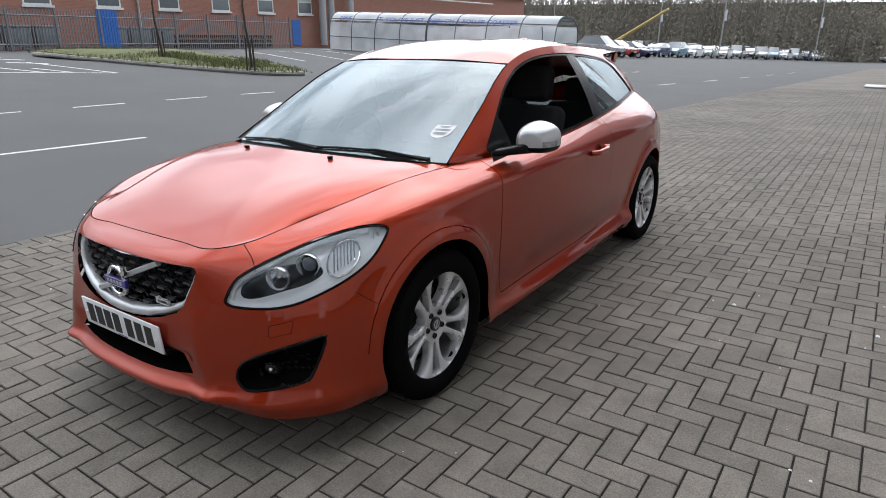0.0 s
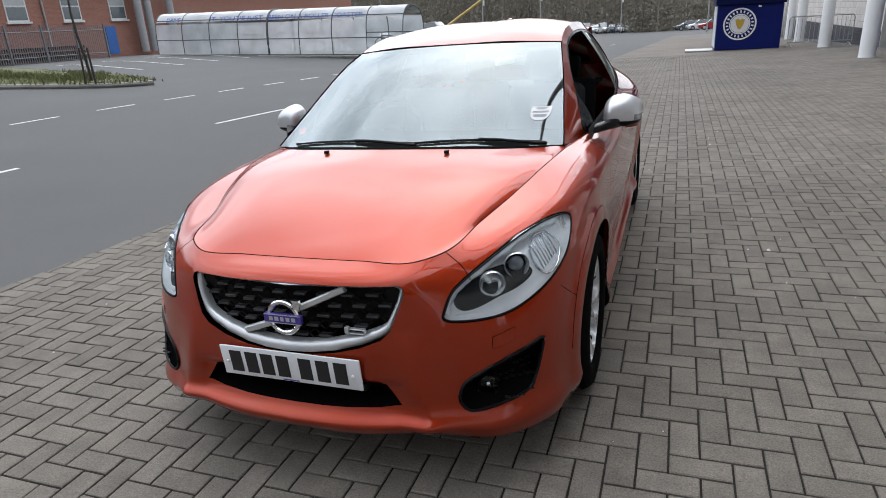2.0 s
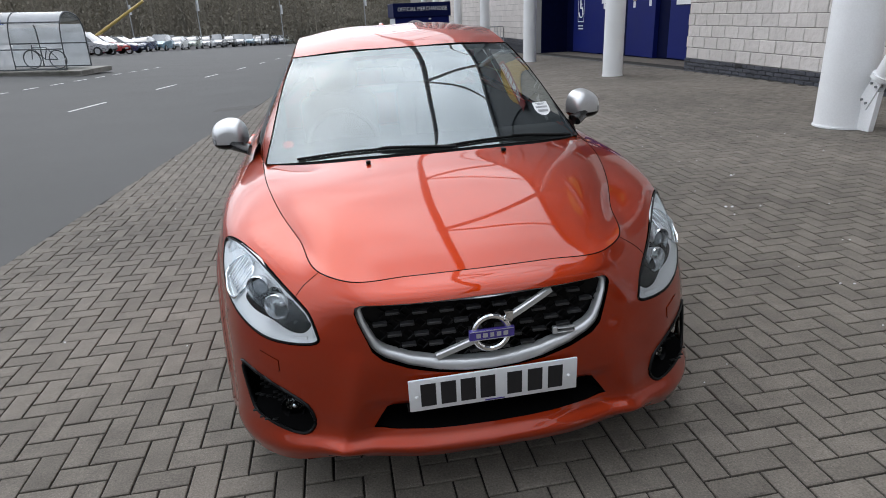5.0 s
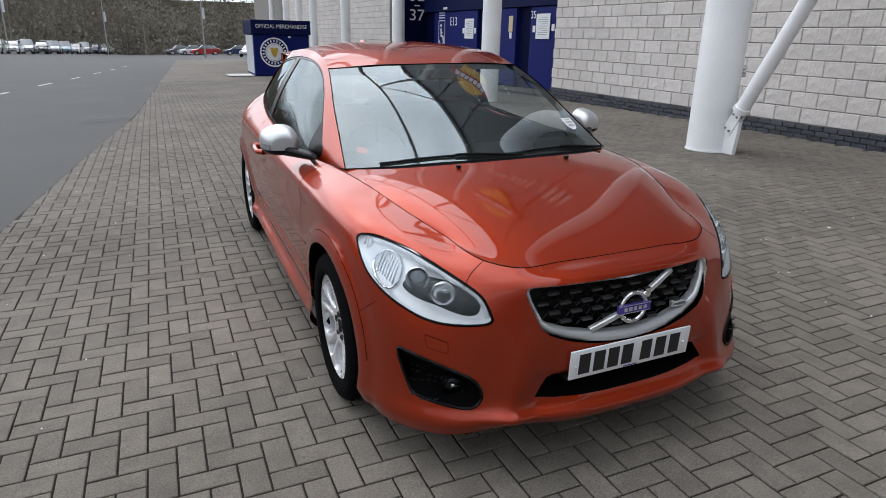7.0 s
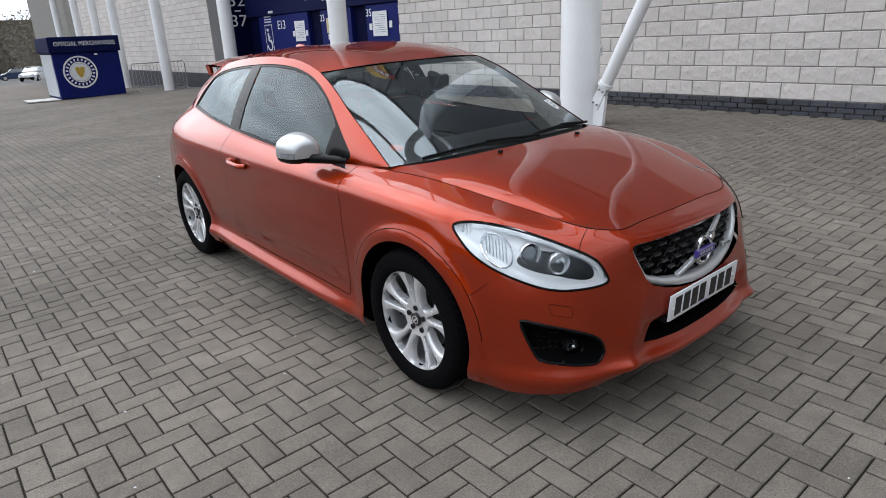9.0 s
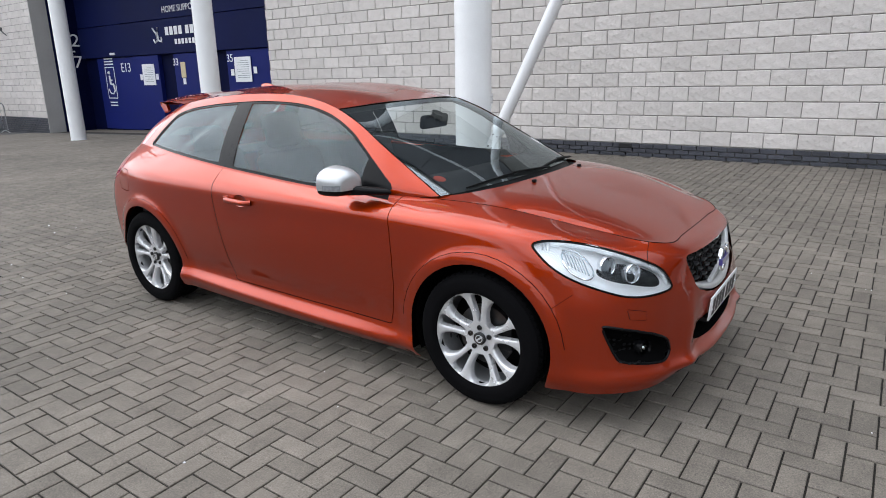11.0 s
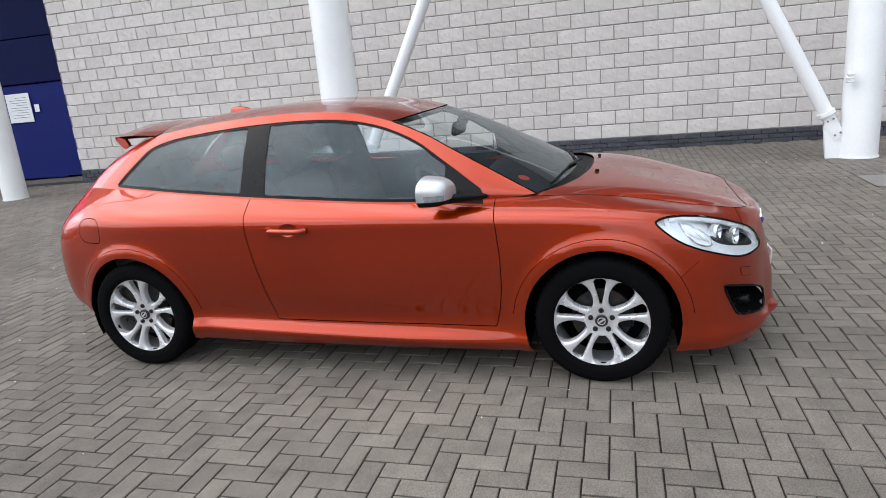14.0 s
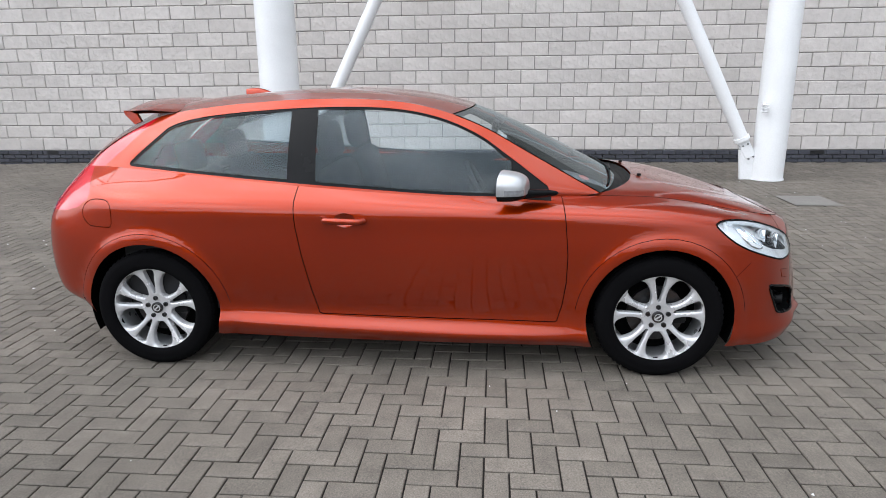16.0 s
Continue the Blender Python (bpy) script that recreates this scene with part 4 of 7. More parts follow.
tagged(new("grass", me), "rough tufts of yellow-green grass", "grass", kind="stuff")
bark = surface("dark_bark", (0.055, 0.045, 0.036), 0.9, scale=12, vary=0.3, bump=0.6, fine=50)


def sapling(x, y, seed, h):
    rng = random.Random(seed)
    z = ground_z(x, y) + .2
    t = thing("young_tree", Matrix.Translation((x, y, z)), "thin bare young tree tied to wooden stakes", "tree", "young trees on the island")
    tr = bmesh.new()
    pts = [Vector((0.06 * math.sin(i * .9 + seed), .05 * math.cos(i * 1.3), h * i / 8)) for i in range(9)]
    for i in range(8):
        add_tube(tr, pts[i], pts[i + 1], .040 - .004 * i, .036 - .004 * i, 8)
    part("trunk", tr, bark, t)
    tw = bmesh.new()
    for k in range(46):
        i = rng.randrange(4, 8)
        p = pts[i].lerp(pts[i + 1], rng.random()) if i < 8 else pts[8]
        a, l = rng.uniform(0, 6.3), rng.uniform(.4, 1.3)
        d = Vector((math.cos(a), math.sin(a), rng.uniform(.5, 1.4))).normalized()
        q = p + d * l * .6
        r = q + (d + Vector((rng.uniform(-.4, .4), rng.uniform(-.4, .4), .3))).normalized() * l * .5
        add_tube(tw, p, q, .014, .009, 5)
        add_tube(tw, q, r, .009, .004, 5)
        s2 = q + Vector((rng.uniform(-.5, .5), rng.uniform(-.5, .5), .4)) * l * .6
        add_tube(tw, q, s2, .007, .003, 4)
    part("branches", tw, bark, t)
    for dx in (-.28, .3):
        s = bmesh.new()
        add_tube(s, (dx * .6, .05, -.1), (dx * .5, .05, .85), .028, .025, 8)
        part("stake", s, bark, t)


sapling(-13.9, 11.1, 1, 4.6)
sapling(-18.2, 10.95, 2, 4.6)

# ---- long clear shelter with lettering ----
poly_mat = glass("clear_sheet", (0.86, 0.89, 0.91), 0.22, 0.08)
sheet_white = frosted("frosted_white_sheet", (0.90, 0.92, 0.95), 0.84)
haze_sheet = frosted("hazy_clear_sheet", (0.88, 0.91, 0.94), 0.60)
frame_dark = surface("grey_shelter_frame", (0.10, 0.11, 0.12), 0.5, metal=0.4)
blue_ink = surface("blue_lettering", (0.05, 0.12, 0.42), 0.5)
A_END, B_END = Vector((-10.65, 25.4, 0)), Vector((-26.0, 27.0, 0))
run = (B_END - A_END)
LEN = run.length
run.normalize()
sz = -0.14
turn = Matrix(((run.x, -run.y, 0, A_END.x), (run.y, run.x, 0, A_END.y), (0.043, 0, 1.06, sz), (0, 0, 0, 1)))
shelter = thing("cycle_shelter", turn, "long clear arched shelter with blue lettering and grey frame", "shelter")
# section from the front foot over the arch to the back; local y grows towards the road when negative
ARCH = [(0.0, .12), (0.0, .75), (.03, 1.25), (.14, 1.70), (.38, 2.00), (.75, 2.13), (1.2, 2.10), (1.7, 1.95), (2.0, 1.6), (2.08, 1.0), (2.1, .12)]


side_sign = -1 if (turn.to_3x3() @ Vector((0, 1, 0))).y < 0 else 1


def sh_pt(u, s, z, out=0.0):
    return Vector((u, side_sign * (s - out), z))


arch_f = spline([(a, b, 0) for a, b in ARCH], ts(0, 10, 41))
bays = 8
for k in range(bays):
    u0, u1 = LEN * k / bays + .03, LEN * (k + 1) / bays - .03
    lo = [p for p in arch_f if p.y < 1.60 and p.x < .2]
    hi = [p for p in arch_f if not (p.y < 1.60 and p.x < .2) and not (p.x > 1.5 and p.y < 1.7)]
    bk = [p for p in arch_f if p.x > 1.5 and p.y < 1.75]
    for nm, seg, mat in (("front_sheet", lo, haze_sheet if k else poly_mat), ("roof_sheet", hi, sheet_white), ("back_sheet", bk, haze_sheet)):
        bm = grid_bm([[sh_pt(u, p.x, p.y) for p in seg] for u in (u0, (u0 + u1) / 2, u1)])
        part(nm, bm, mat, shelter, angle=60)
for k in range(bays + 1):
    bm = bmesh.new()
    add_path(bm, [sh_pt(LEN * k / bays, p.x, p.y, .0) for p in arch_f], .024 if k != 4 else .06, 6)
    part("arch_rib", bm, frame_dark, shelter)
for s, z in ((0, .14), (0, .85), (2.1, .14), (2.08, 1.0), (.2, 1.78)):
    bm = bmesh.new()
    add_tube(bm, sh_pt(0, s, z, .02), sh_pt(LEN, s, z, .02), .022, n=8)
    part("rail", bm, frame_dark, shelter)
for u in (.0, LEN):
    bm = grid_bm([[sh_pt(u, p.x * f + 1.05 * (1 - f), p.y * f + .12 * (1 - f)) for p in arch_f] for f in (0.02, 1.0)])
    part("end_sheet", bm, poly_mat, shelter)
# lettering on the front curve, reading along the road
tilt = Matrix.Rotation(radians(62), 4, "X")


def shelter_words(text, u, width):
    m = Matrix.Translation(sh_pt(u, .20, 1.80, .06)) @ Matrix.Rotation(radians(180), 4, "Z") @ tilt
    ob = words(text, .30, Matrix(), blue_ink, shelter, depth=.003)
    w = max(v.co.x for v in ob.data.vertices) - min(v.co.x for v in ob.data.vertices)
    ob.data.transform(Matrix.Diagonal((width / w, 1, 1, 1)))
    ob.data.transform(m)
    ob["kind"] = "stuff"


shelter_words("BEEN ON A ROLLER COASTER.", 4.85, 5.6)
shelter_words("IT. YOU'VE JUST", 9.75, 3.5)
shelter_words("DRIVE", 14.1, 1.0)
sk = bmesh.new()
add_box(sk, -.6, LEN + .6, -.55, .2, -.10, .09, .03, 2)
add_box(sk, -.6, LEN + .6, -2.6, .2, -.10, .08)
for v in sk.verts:
    v.co.y = side_sign * -v.co.y
bmesh.ops.recalc_face_normals(sk, faces=sk.faces)
part("concrete_base", sk, kerb_mat, shelter, "concrete kerb under the shelter", smooth=False)
for u in (1.2, 3.6, 9.5, 12.0):
    bm = bmesh.new()
    for o in (-.5, .5):
        for k in range(20):
            a0, a1 = 2 * math.pi * k / 20, 2 * math.pi * (k + 1) / 20
            add_tube(bm, sh_pt(u + o + .33 * math.cos(a0), .9, .43 + .33 * math.sin(a0)), sh_pt(u + o + .33 * math.cos(a1), .9, .43 + .33 * math.sin(a1)), .022, n=5)
    for a, b in (((-.5, .43), (-.15, .85)), ((-.15, .85), (.4, .85)), ((.4, .95), (.5, .43)), ((-.15, .85), (0, .43)), ((0, .43), (.4, .85)), ((-.5, .43), (0, .43))):
        add_tube(bm, sh_pt(u + a[0], .9, a[1]), sh_pt(u + b[0], .9, b[1]), .018, n=5)
    bm.transform(turn)
    solo("bicycle", bm, frame_dark, "dark bicycle parked inside the clear shelter", "bicycle", "bicycles in the shelter")

# ---- palisade fence and brick building ----
fence_mat = surface("galvanised_palisade", (0.20, 0.20, 0.21), 0.6, metal=0.3, vary=0.2)
F0, F1 = Vector((-33.8, 6.0, 0)), Vector((-34.3, 31.5, 0))
fence = thing("palisade_fence", Matrix(), "tall grey steel palisade fence along the yard", "fence")
fl = (F1 - F0).length
fd = (F1 - F0).normalized()
pv, pf = [], []
count = int(fl / .15)
for k in range(count):
    p = F0 + fd * (.15 * k)
    z = ground_z(p.x, p.y)
    gate_here = 11.5 < .15 * k < 12.7
    if gate_here:
        continue
    a, b = fd * .033, Vector((-fd.y, fd.x, 0)) * .012
    i = len(pv)
    for h in (0.05, 2.00):
        pv += [tuple(p - a + b + Vector((0, 0, z + h))), tuple(p - b * .8 + Vector((0, 0, z + h))), tuple(p + a + b + Vector((0, 0, z + h)))]
    pv += [tuple(p + Vector((0, 0, z + 2.12)))]
    pf += [(i, i + 1, i + 4, i + 3), (i + 1, i + 2, i + 5, i + 4), (i + 3, i + 4, i + 6), (i + 4, i + 5, i + 6)]
me = bpy.data.meshes.new("pale")
me.from_pydata(pv, [], pf)
me.materials.append(fence_mat)
ob = new("pale", me)
ob.parent = fence
ob["kind"] = "stuff"
for k in range(12):
    p = F0 + fd * (fl * k / 11)
    z = ground_z(p.x, p.y)
    bm = bmesh.new()
    add_box(bm, p.x - .05, p.x + .05, p.y - .05, p.y + .05, z - .1, z + 2.12)
    part("post", bm, fence_mat, fence, smooth=False)
for h in (.35, 1.75):
    bm = bmesh.new()
    add_tube(bm, F0 + Vector((0, 0, ground_z(F0.x, F0.y) + h)), F1 + Vector((0, 0, ground_z(F1.x, F1.y) + h)), .03, n=4)
    part("rail", bm, fence_mat, fence, smooth=False)
g0 = F0 + fd * 11.5
gate_blue = surface("bright_blue_paint", (0.03, 0.13, 0.42), 0.5, vary=0.12)
gate = thing("steel_gate", Matrix.Translation((g0.x, g0.y, ground_z(g0.x, g0.y))) @ Matrix.Rotation(math.atan2(fd.y, fd.x), 4, "Z"), "bright blue painted steel gate in the fence", "gate")
for k in range(8):
    part("board", box_bm(.15 * k - .066, .15 * k + .066, -.015, .015, .05, 2.1), gate_blue, gate, smooth=False)
for z in (.3, 1.75):
    part("gate_rail", box_bm(-.07, 1.12, .015, .045, z, z + .08), gate_blue, gate, smooth=False)

red_brick = None
m, t, N, L, p = material("red_brick_facade")
tc = N.new("ShaderNodeTexCoord")
br = N.new("ShaderNodeTexBrick")
br.inputs["Color1"].default_value, br.inputs["Color2"].default_value, br.inputs["Mortar"].default_value = (0.38, 0.155, 0.105, 1), (0.30, 0.115, 0.08, 1), (0.30, 0.22, 0.18, 1)
br.inputs["Scale"].default_value, br.inputs["Brick Width"].default_value, br.inputs["Row Height"].default_value, br.inputs["Mortar Size"].default_value = 1.0, .225, .075, .008
sw_ = N.new("ShaderNodeMapping")
sw_.inputs["Rotation"].default_value = (radians(90), 0, 0)
L.new(tc.outputs["Object"], sw_.inputs["Vector"])
L.new(sw_.outputs["Vector"], br.inputs["Vector"])
ns = N.new("ShaderNodeTexNoise")
ns.inputs["Scale"].default_value = .6
L.new(tc.outputs["Object"], ns.inputs["Vector"])
mxx = N.new("ShaderNodeMix")
mxx.data_type = "RGBA"
mxx.inputs["B"].default_value = (0.30, 0.14, 0.10, 1)
mp = N.new("ShaderNodeMapRange")
mp.inputs["From Min"].default_value, mp.inputs["From Max"].default_value, mp.inputs["To Max"].default_value = .45, .8, .7
L.new(ns.outputs["Fac"], mp.inputs["Value"])
L.new(mp.outputs["Result"], mxx.inputs["Factor"])
L.new(br.outputs["Color"], mxx.inputs["A"])
L.new(mxx.outputs["Result"], p.inputs["Base Color"])
p.inputs["Roughness"].default_value = .85
red_brick = m
back = Vector((-fd.y, fd.x, 0))
if back.x > 0:
    back = -back
b0 = F0 + back * 3.2 - fd * 12
bt = Matrix(((fd.x, back.x, 0, b0.x), (fd.y, back.y, 0, b0.y), (0, 0, 1, ground_z(-36, 18)), (0, 0, 0, 1)))
works = thing("brick_building", bt, "long two-storey red brick works building with pale windows", "building")
BL = 81.0
part("wall", box_bm(0, BL, 0, 9, -2.5, 4.95), red_brick, works, smooth=False)
part("roof", box_bm(-.4, BL + .4, -.35, 9.3, 4.95, 5.25), surface("dark_roof", (0.08, 0.075, 0.075), 0.8), works, smooth=False)
win_frame = surface("white_window_frame", (0.66, 0.66, 0.64), 0.5)
win_glass = surface("dull_window_glass", (0.12, 0.14, 0.15), 0.12, coat=0.6)
win_blind = surface("pale_blind", (0.45, 0.46, 0.46), 0.7)
k = 0
u = 1.05
while u < 42:
    for z0, z1 in ((2.35, 4.25),):
        w = part("window", box_bm(u, u + 1.5, -.03, .05, z0, z1), win_frame, works, "white-framed sash window", smooth=False)
        part("pane", box_bm(u + .09, u + 1.41, -.036, .03, z0 + .09, z0 + .85), win_glass, w, smooth=False)
        part("pane", box_bm(u + .09, u + 1.41, -.036, .03, z0 + .95, z1 - .09), win_glass if k % 2 else win_blind, w, smooth=False)
        part("sill", box_bm(u - .1, u + 1.6, -.14, .05, z0 - .12, z0), win_frame, w, smooth=False)
    if k % 2 == 0:
        bm = bmesh.new()
        add_tube(bm, (u + 2.6, -.09, 0), (u + 2.6, -.09, 4.9), .06, n=8)
        part("drainpipe", bm, surface("grey_pipe", (0.36, 0.36, 0.37), 0.5) if k == 0 else bpy.data.materials["grey_pipe"], works)
    u += 4.05
    k += 1
dr = part("door", box_bm(40.8, 41.7, -.05, .05, 0, 1.9), gate_blue, works, "bright blue door", smooth=False)
bins_grey = surface("grey_bin_plastic", (0.17, 0.20, 0.21), 0.55, vary=0.15)
for k, d in enumerate((4.9, 6.4, 7.9, 9.4, 13.2, 14.7, 16.3)):
    pz = F0 + fd * d + back * 1.6
    bm = bmesh.new()
    add_box(bm, -.62, .62, -.45, .45, .18, 1.15, .06, 2)
    add_box(bm, -.66, .66, -.5, .5, 1.15, 1.28, .05, 2)
    for v in bm.verts:
        if v.co.z < .5:
            v.co.x *= .88
            v.co.y *= .88
    for sx in (-.45, .45):
        for sy in (-.3, .3):
            add_tube(bm, (sx, sy - .04, .10), (sx, sy + .04, .10), .09, n=10)
    solo("wheeled_bin", bm, bins_grey, "grey four-wheeled waste bin behind the fence", "waste bin", "waste bins in the yard", m=Matrix.Translation((pz.x, pz.y, ground_z(pz.x, pz.y))) @ Matrix.Rotation(math.atan2(fd.y, fd.x), 4, "Z"))
for k in range(9):
    pz = F0 + fd * (17.6 + .85 * k) + back * 1.6
    stack = thing("pallet_stack", Matrix.Translation((pz.x, pz.y, ground_z(pz.x, pz.y) - .1)) @ Matrix.Rotation(math.atan2(fd.y, fd.x) + .1 * (k % 3), 4, "Z"), "stack of dark wooden pallets behind the fence", "pallets", "stacked goods in the yard")
    for z in (.15, .45, .75):
        part("deck", box_bm(-.5, .5, -.4, .4, z, z + .10), bark, stack, smooth=False)
        for x in (-.45, 0, .45):
            part("bearer", box_bm(x - .05, x + .05, -.4, .4, z + .10, z + .22), bark, stack, smooth=False)
pitched = bmesh.new()
prism(pitched, [(-.5, 5.2), (4.5, 7.6), (9.5, 5.2)], lambda a, b, d: Vector((-.5 + d, a, b)), BL + 1)
bmesh.ops.recalc_face_normals(pitched, faces=pitched.faces)
part("pitched_roof", pitched, surface("grey_sheet_roof", (0.26, 0.26, 0.27), 0.6), works, smooth=False)
for u in (43.6, 44.6, 47.0):
    duct = bmesh.new()
    add_tube(duct, (u, -.7, 0), (u, -.7, 6.2), .28, n=16)
    part("duct", duct, bpy.data.materials["grey_pipe"], works, "upright grey metal duct")
handrail = bmesh.new()
add_tube(handrail, (36, -.5, 4.15), (72, -.5, 4.15), .07, n=8)
part("pipe_run", handrail, win_frame, works, "white pipe along the wall")

# ---- parked cars ----
tyre_far = surface("tyre_far", (0.02, 0.02, 0.02), 0.8)
glass_far = surface("car_window_far", (0.07, 0.085, 0.10), 0.06, coat=1.0, spec=1.0)
lamp_far = surface("lamp_far", (0.65, 0.67, 0.70), 0.15, metal=0.5)


def parked_car(paint_mat, label, tall=1.0):
    c = thing("parked_car", Matrix(), label, "car", "cars in the car park")
    prof = [(-2.05, .45, .62, .70), (-1.98, .28, .70, .78), (-1.3, .22, .86, .84), (-.95, .22, .93, .86), (0, .22, .95, .87), (.9, .22, .97, .87), (1.6, .25, .98, .84), (2.0, .30, .92, .78), (2.08, .48, .80, .70)]
    rows = []
    for x, z0, z1, w in prof:
        z1 *= tall ** .5
        rows.append([Vector((x, -w, z0)), Vector((x, -w * 1.02, (z0 + z1) / 2)), Vector((x, -w * .97, z1 - .06)), Vector((x, -w * .8, z1)), Vector((x, 0, z1 + .02)), Vector((x, w * .8, z1)), Vector((x, w * .97, z1 - .06)), Vector((x, w * 1.02, (z0 + z1) / 2)), Vector((x, w, z0))])
    bm = facing(grid_bm(rows), (0, 0, 1))
    for r in (0, -1):
        bm2 = bmesh.new()
        bm2.faces.new([bm2.verts.new(p) for p in rows[r]])
        gather_far(bm, bm2)
    part("body", bm, paint_mat, c, angle=35)
    h = 1.46 * tall
    top = [(-1.05, .80, .93), (-.35, .64, h - .03), (.2, .62, h), (1.1, .61, h - .05), (1.75, .74, .98)]
    rows = []
    for x, w, z in top:
        b = .955
        rows.append([Vector((x * 1.02, -.80, b)), Vector((x, -w, max(z - .05, b + .001))), Vector((x, -w * .85, max(z, b + .002))), Vector((x, w * .85, max(z, b + .002))), Vector((x, w, max(z - .05, b + .001))), Vector((x * 1.02, .80, b))])
    part("cabin_glass", facing(grid_bm(rows), (0, 0, 1)), glass_far, c, angle=35)
    rr = [[Vector((x, y * w * .9, z + .012)) for y in (-1, -.5, 0, .5, 1)] for x, w, z in top[1:4]]
    part("roof", facing(grid_bm(rr), (0, 0, 1)), paint_mat, c)
    for sx, sy in ((-1.28, -.8), (-1.28, .8), (1.28, -.8), (1.28, .8)):
        w = bmesh.new()
        add_tube(w, (sx, sy - .1 if sy < 0 else sy - .08, .31), (sx, sy + .08 if sy < 0 else sy + .1, .31), .31, n=18)
        part("wheel", w, tyre_far, c, angle=30)
        hb_ = bmesh.new()
        s = 1 if sy > 0 else -1
        add_tube(hb_, (sx, sy + s * .09, .31), (sx, sy + s * .108, .31), .2, n=14)
        part("rim", hb_, lamp_far, c, angle=30)
    for sy in (-.58, .58):
        part("headlight", box_bm(-2.06, -1.86, sy - .17, sy + .17, .60, .74, .03, 2), lamp_far, c)
    part("plate", box_bm(-2.085, -2.04, -.26, .26, .40, .51), lamp_far, c, smooth=False)
    return c


def gather_far(into, bm):
    vm = {v: into.verts.new(v.co) for v in bm.verts}
    for f in bm.faces:
        into.faces.new([vm[v] for v in f.verts])
    bm.free()


paints = [("silver", (0.45, 0.46, 0.48), .5), ("white", (0.74, 0.75, 0.76), 0), ("dark_blue", (0.03, 0.05, 0.12), .2), ("black", (0.015, 0.016, 0.018), .1), ("light_blue", (0.20, 0.33, 0.42), .3), ("red", (0.42, 0.03, 0.03), .1), ("pale_green", (0.42, 0.48, 0.42), .3), ("dark_grey", (0.09, 0.10, 0.11), .3)]
protos = {}
for nm, col, mt in paints:
    tall = 1.14 if nm in ("silver", "light_blue") else 1.0
    protos[nm] = parked_car(surface("car_paint_" + nm, col, .28, metal=mt, coat=.9, vary=.04), "%s hatchback parked far off in the car park" % nm.replace("_", " "), tall)
used = set()


def put_car(nm, x, y, heading):
    """heading: degrees by which its nose is turned from -x."""
    m = Matrix.Translation((x, y, ground_z(x, y))) @ Matrix.Rotation(radians(heading), 4, "Z")
    if nm not in used:
        protos[nm].matrix_basis = m
        used.add(nm)
    else:
        copy_thing(protos[nm], m)


order = ["dark_blue", "light_blue", "white", "pale_green", "white", "silver", "black", "silver", "light_blue", "white", "silver", "dark_blue", "white", "pale_green", "white", "silver"]
put_car("silver", -18.3, 50.5, 172)
put_car("red", -18.4, 54.2, 170)
put_car("dark_blue", -18.2, 58.0, 170)
put_car("white", -20.0, 62.0, 168)
for k in range(17):
    put_car(order[k % 16], -19.3 + .88 * k, 70 + 3.75 * k, 88 + (k * 37 % 9) - 4)
for k in range(9):
    put_car(order[(k * 5 + 2) % 16], -25.5 + 1.2 * k, 74 + 4.6 * k, 92)
for k in range(9):
    put_car(order[(k * 3 + 7) % 16], -31.5 + 1.5 * k, 79 + 4.8 * k, 90)
for k in range(8):
    put_car(order[(k * 7 + 4) % 16], -44 + 3.0 * k, 78 + 3 * k, 90)
put_car("dark_grey", 2.2, 108, 20)
put_car("white", 4.0, 104, 10)
put_car("red", 5.6, 101, 5)
put_car("dark_blue", 10.0, 98, 0)
put_car("white", 9.5, 80, 60)

# lamp posts and a yellow boom
for x, y, h in ((3.9, 76, 8.5), (-16, 84, 9), (-7, 98, 9), (-26, 92, 9), (-44, 96, 9)):
    lp = thing("street_lamp", Matrix.Translation((x, y, ground_z(x, y))), "slim grey lamp post in the car park", "street lamp", "lamp posts")
    bm = bmesh.new()
    add_tube(bm, (0, 0, 0), (0, 0, h), .08, .05, 10)
    part("pole", bm, galv, lp)
    part("lamp_head", box_bm(-.9, .1, -.12, .12, h - .05, h + .08, .03, 1), galv, lp)
    part("flag_sign", box_bm(-.03, .30, -.01, .01, h * .48, h * .62), white_print, lp, smooth=False)
boom = thing("access_boom", Matrix.Translation((-19.5, 66, ground_z(-19.5, 66))), "yellow boom of a lift standing among the cars", "lift")
bm = bmesh.new()
add_tube(bm, (-3.4, 0, 1.3), (2.0, 0, 4.6), .16, .12, 8)
part("arm", bm, surface("faded_yellow", (0.50, 0.36, 0.10), 0.5), boom)
part("chassis", box_bm(-4.5, -2.2, -.7, .7, .3, 1.4, .08, 2), bpy.data.materials["car_paint_white"], boom)
for sx in (-4.1, -2.6):
    bm = bmesh.new()
    add_tube(bm, (sx, -.75, .32), (sx, .75, .32), .32, n=14)
    part("wheel", bm, tyre_far, boom)

# ---- far woods ----
wood_mat = surface("winter_twigs", (0.245, 0.222, 0.178), 0.95, scale=.15, vary=0.25, island=0.18, fine=1.5)
trunk_mat = surface("pale_winter_trunks", (0.21, 0.19, 0.155), 0.9, scale=.3, vary=0.3, island=0.35)
wv, wf, tv, tf = [], [], [], []
rng = random.Random(21)


def quad(v, f, p, a, b):
    k = len(v)
    v += [tuple(p - a - b), tuple(p + a - b), tuple(p + a * .6 + b), tuple(p - a * .8 + b)]
    f.append((k, k + 1, k + 2, k + 3))


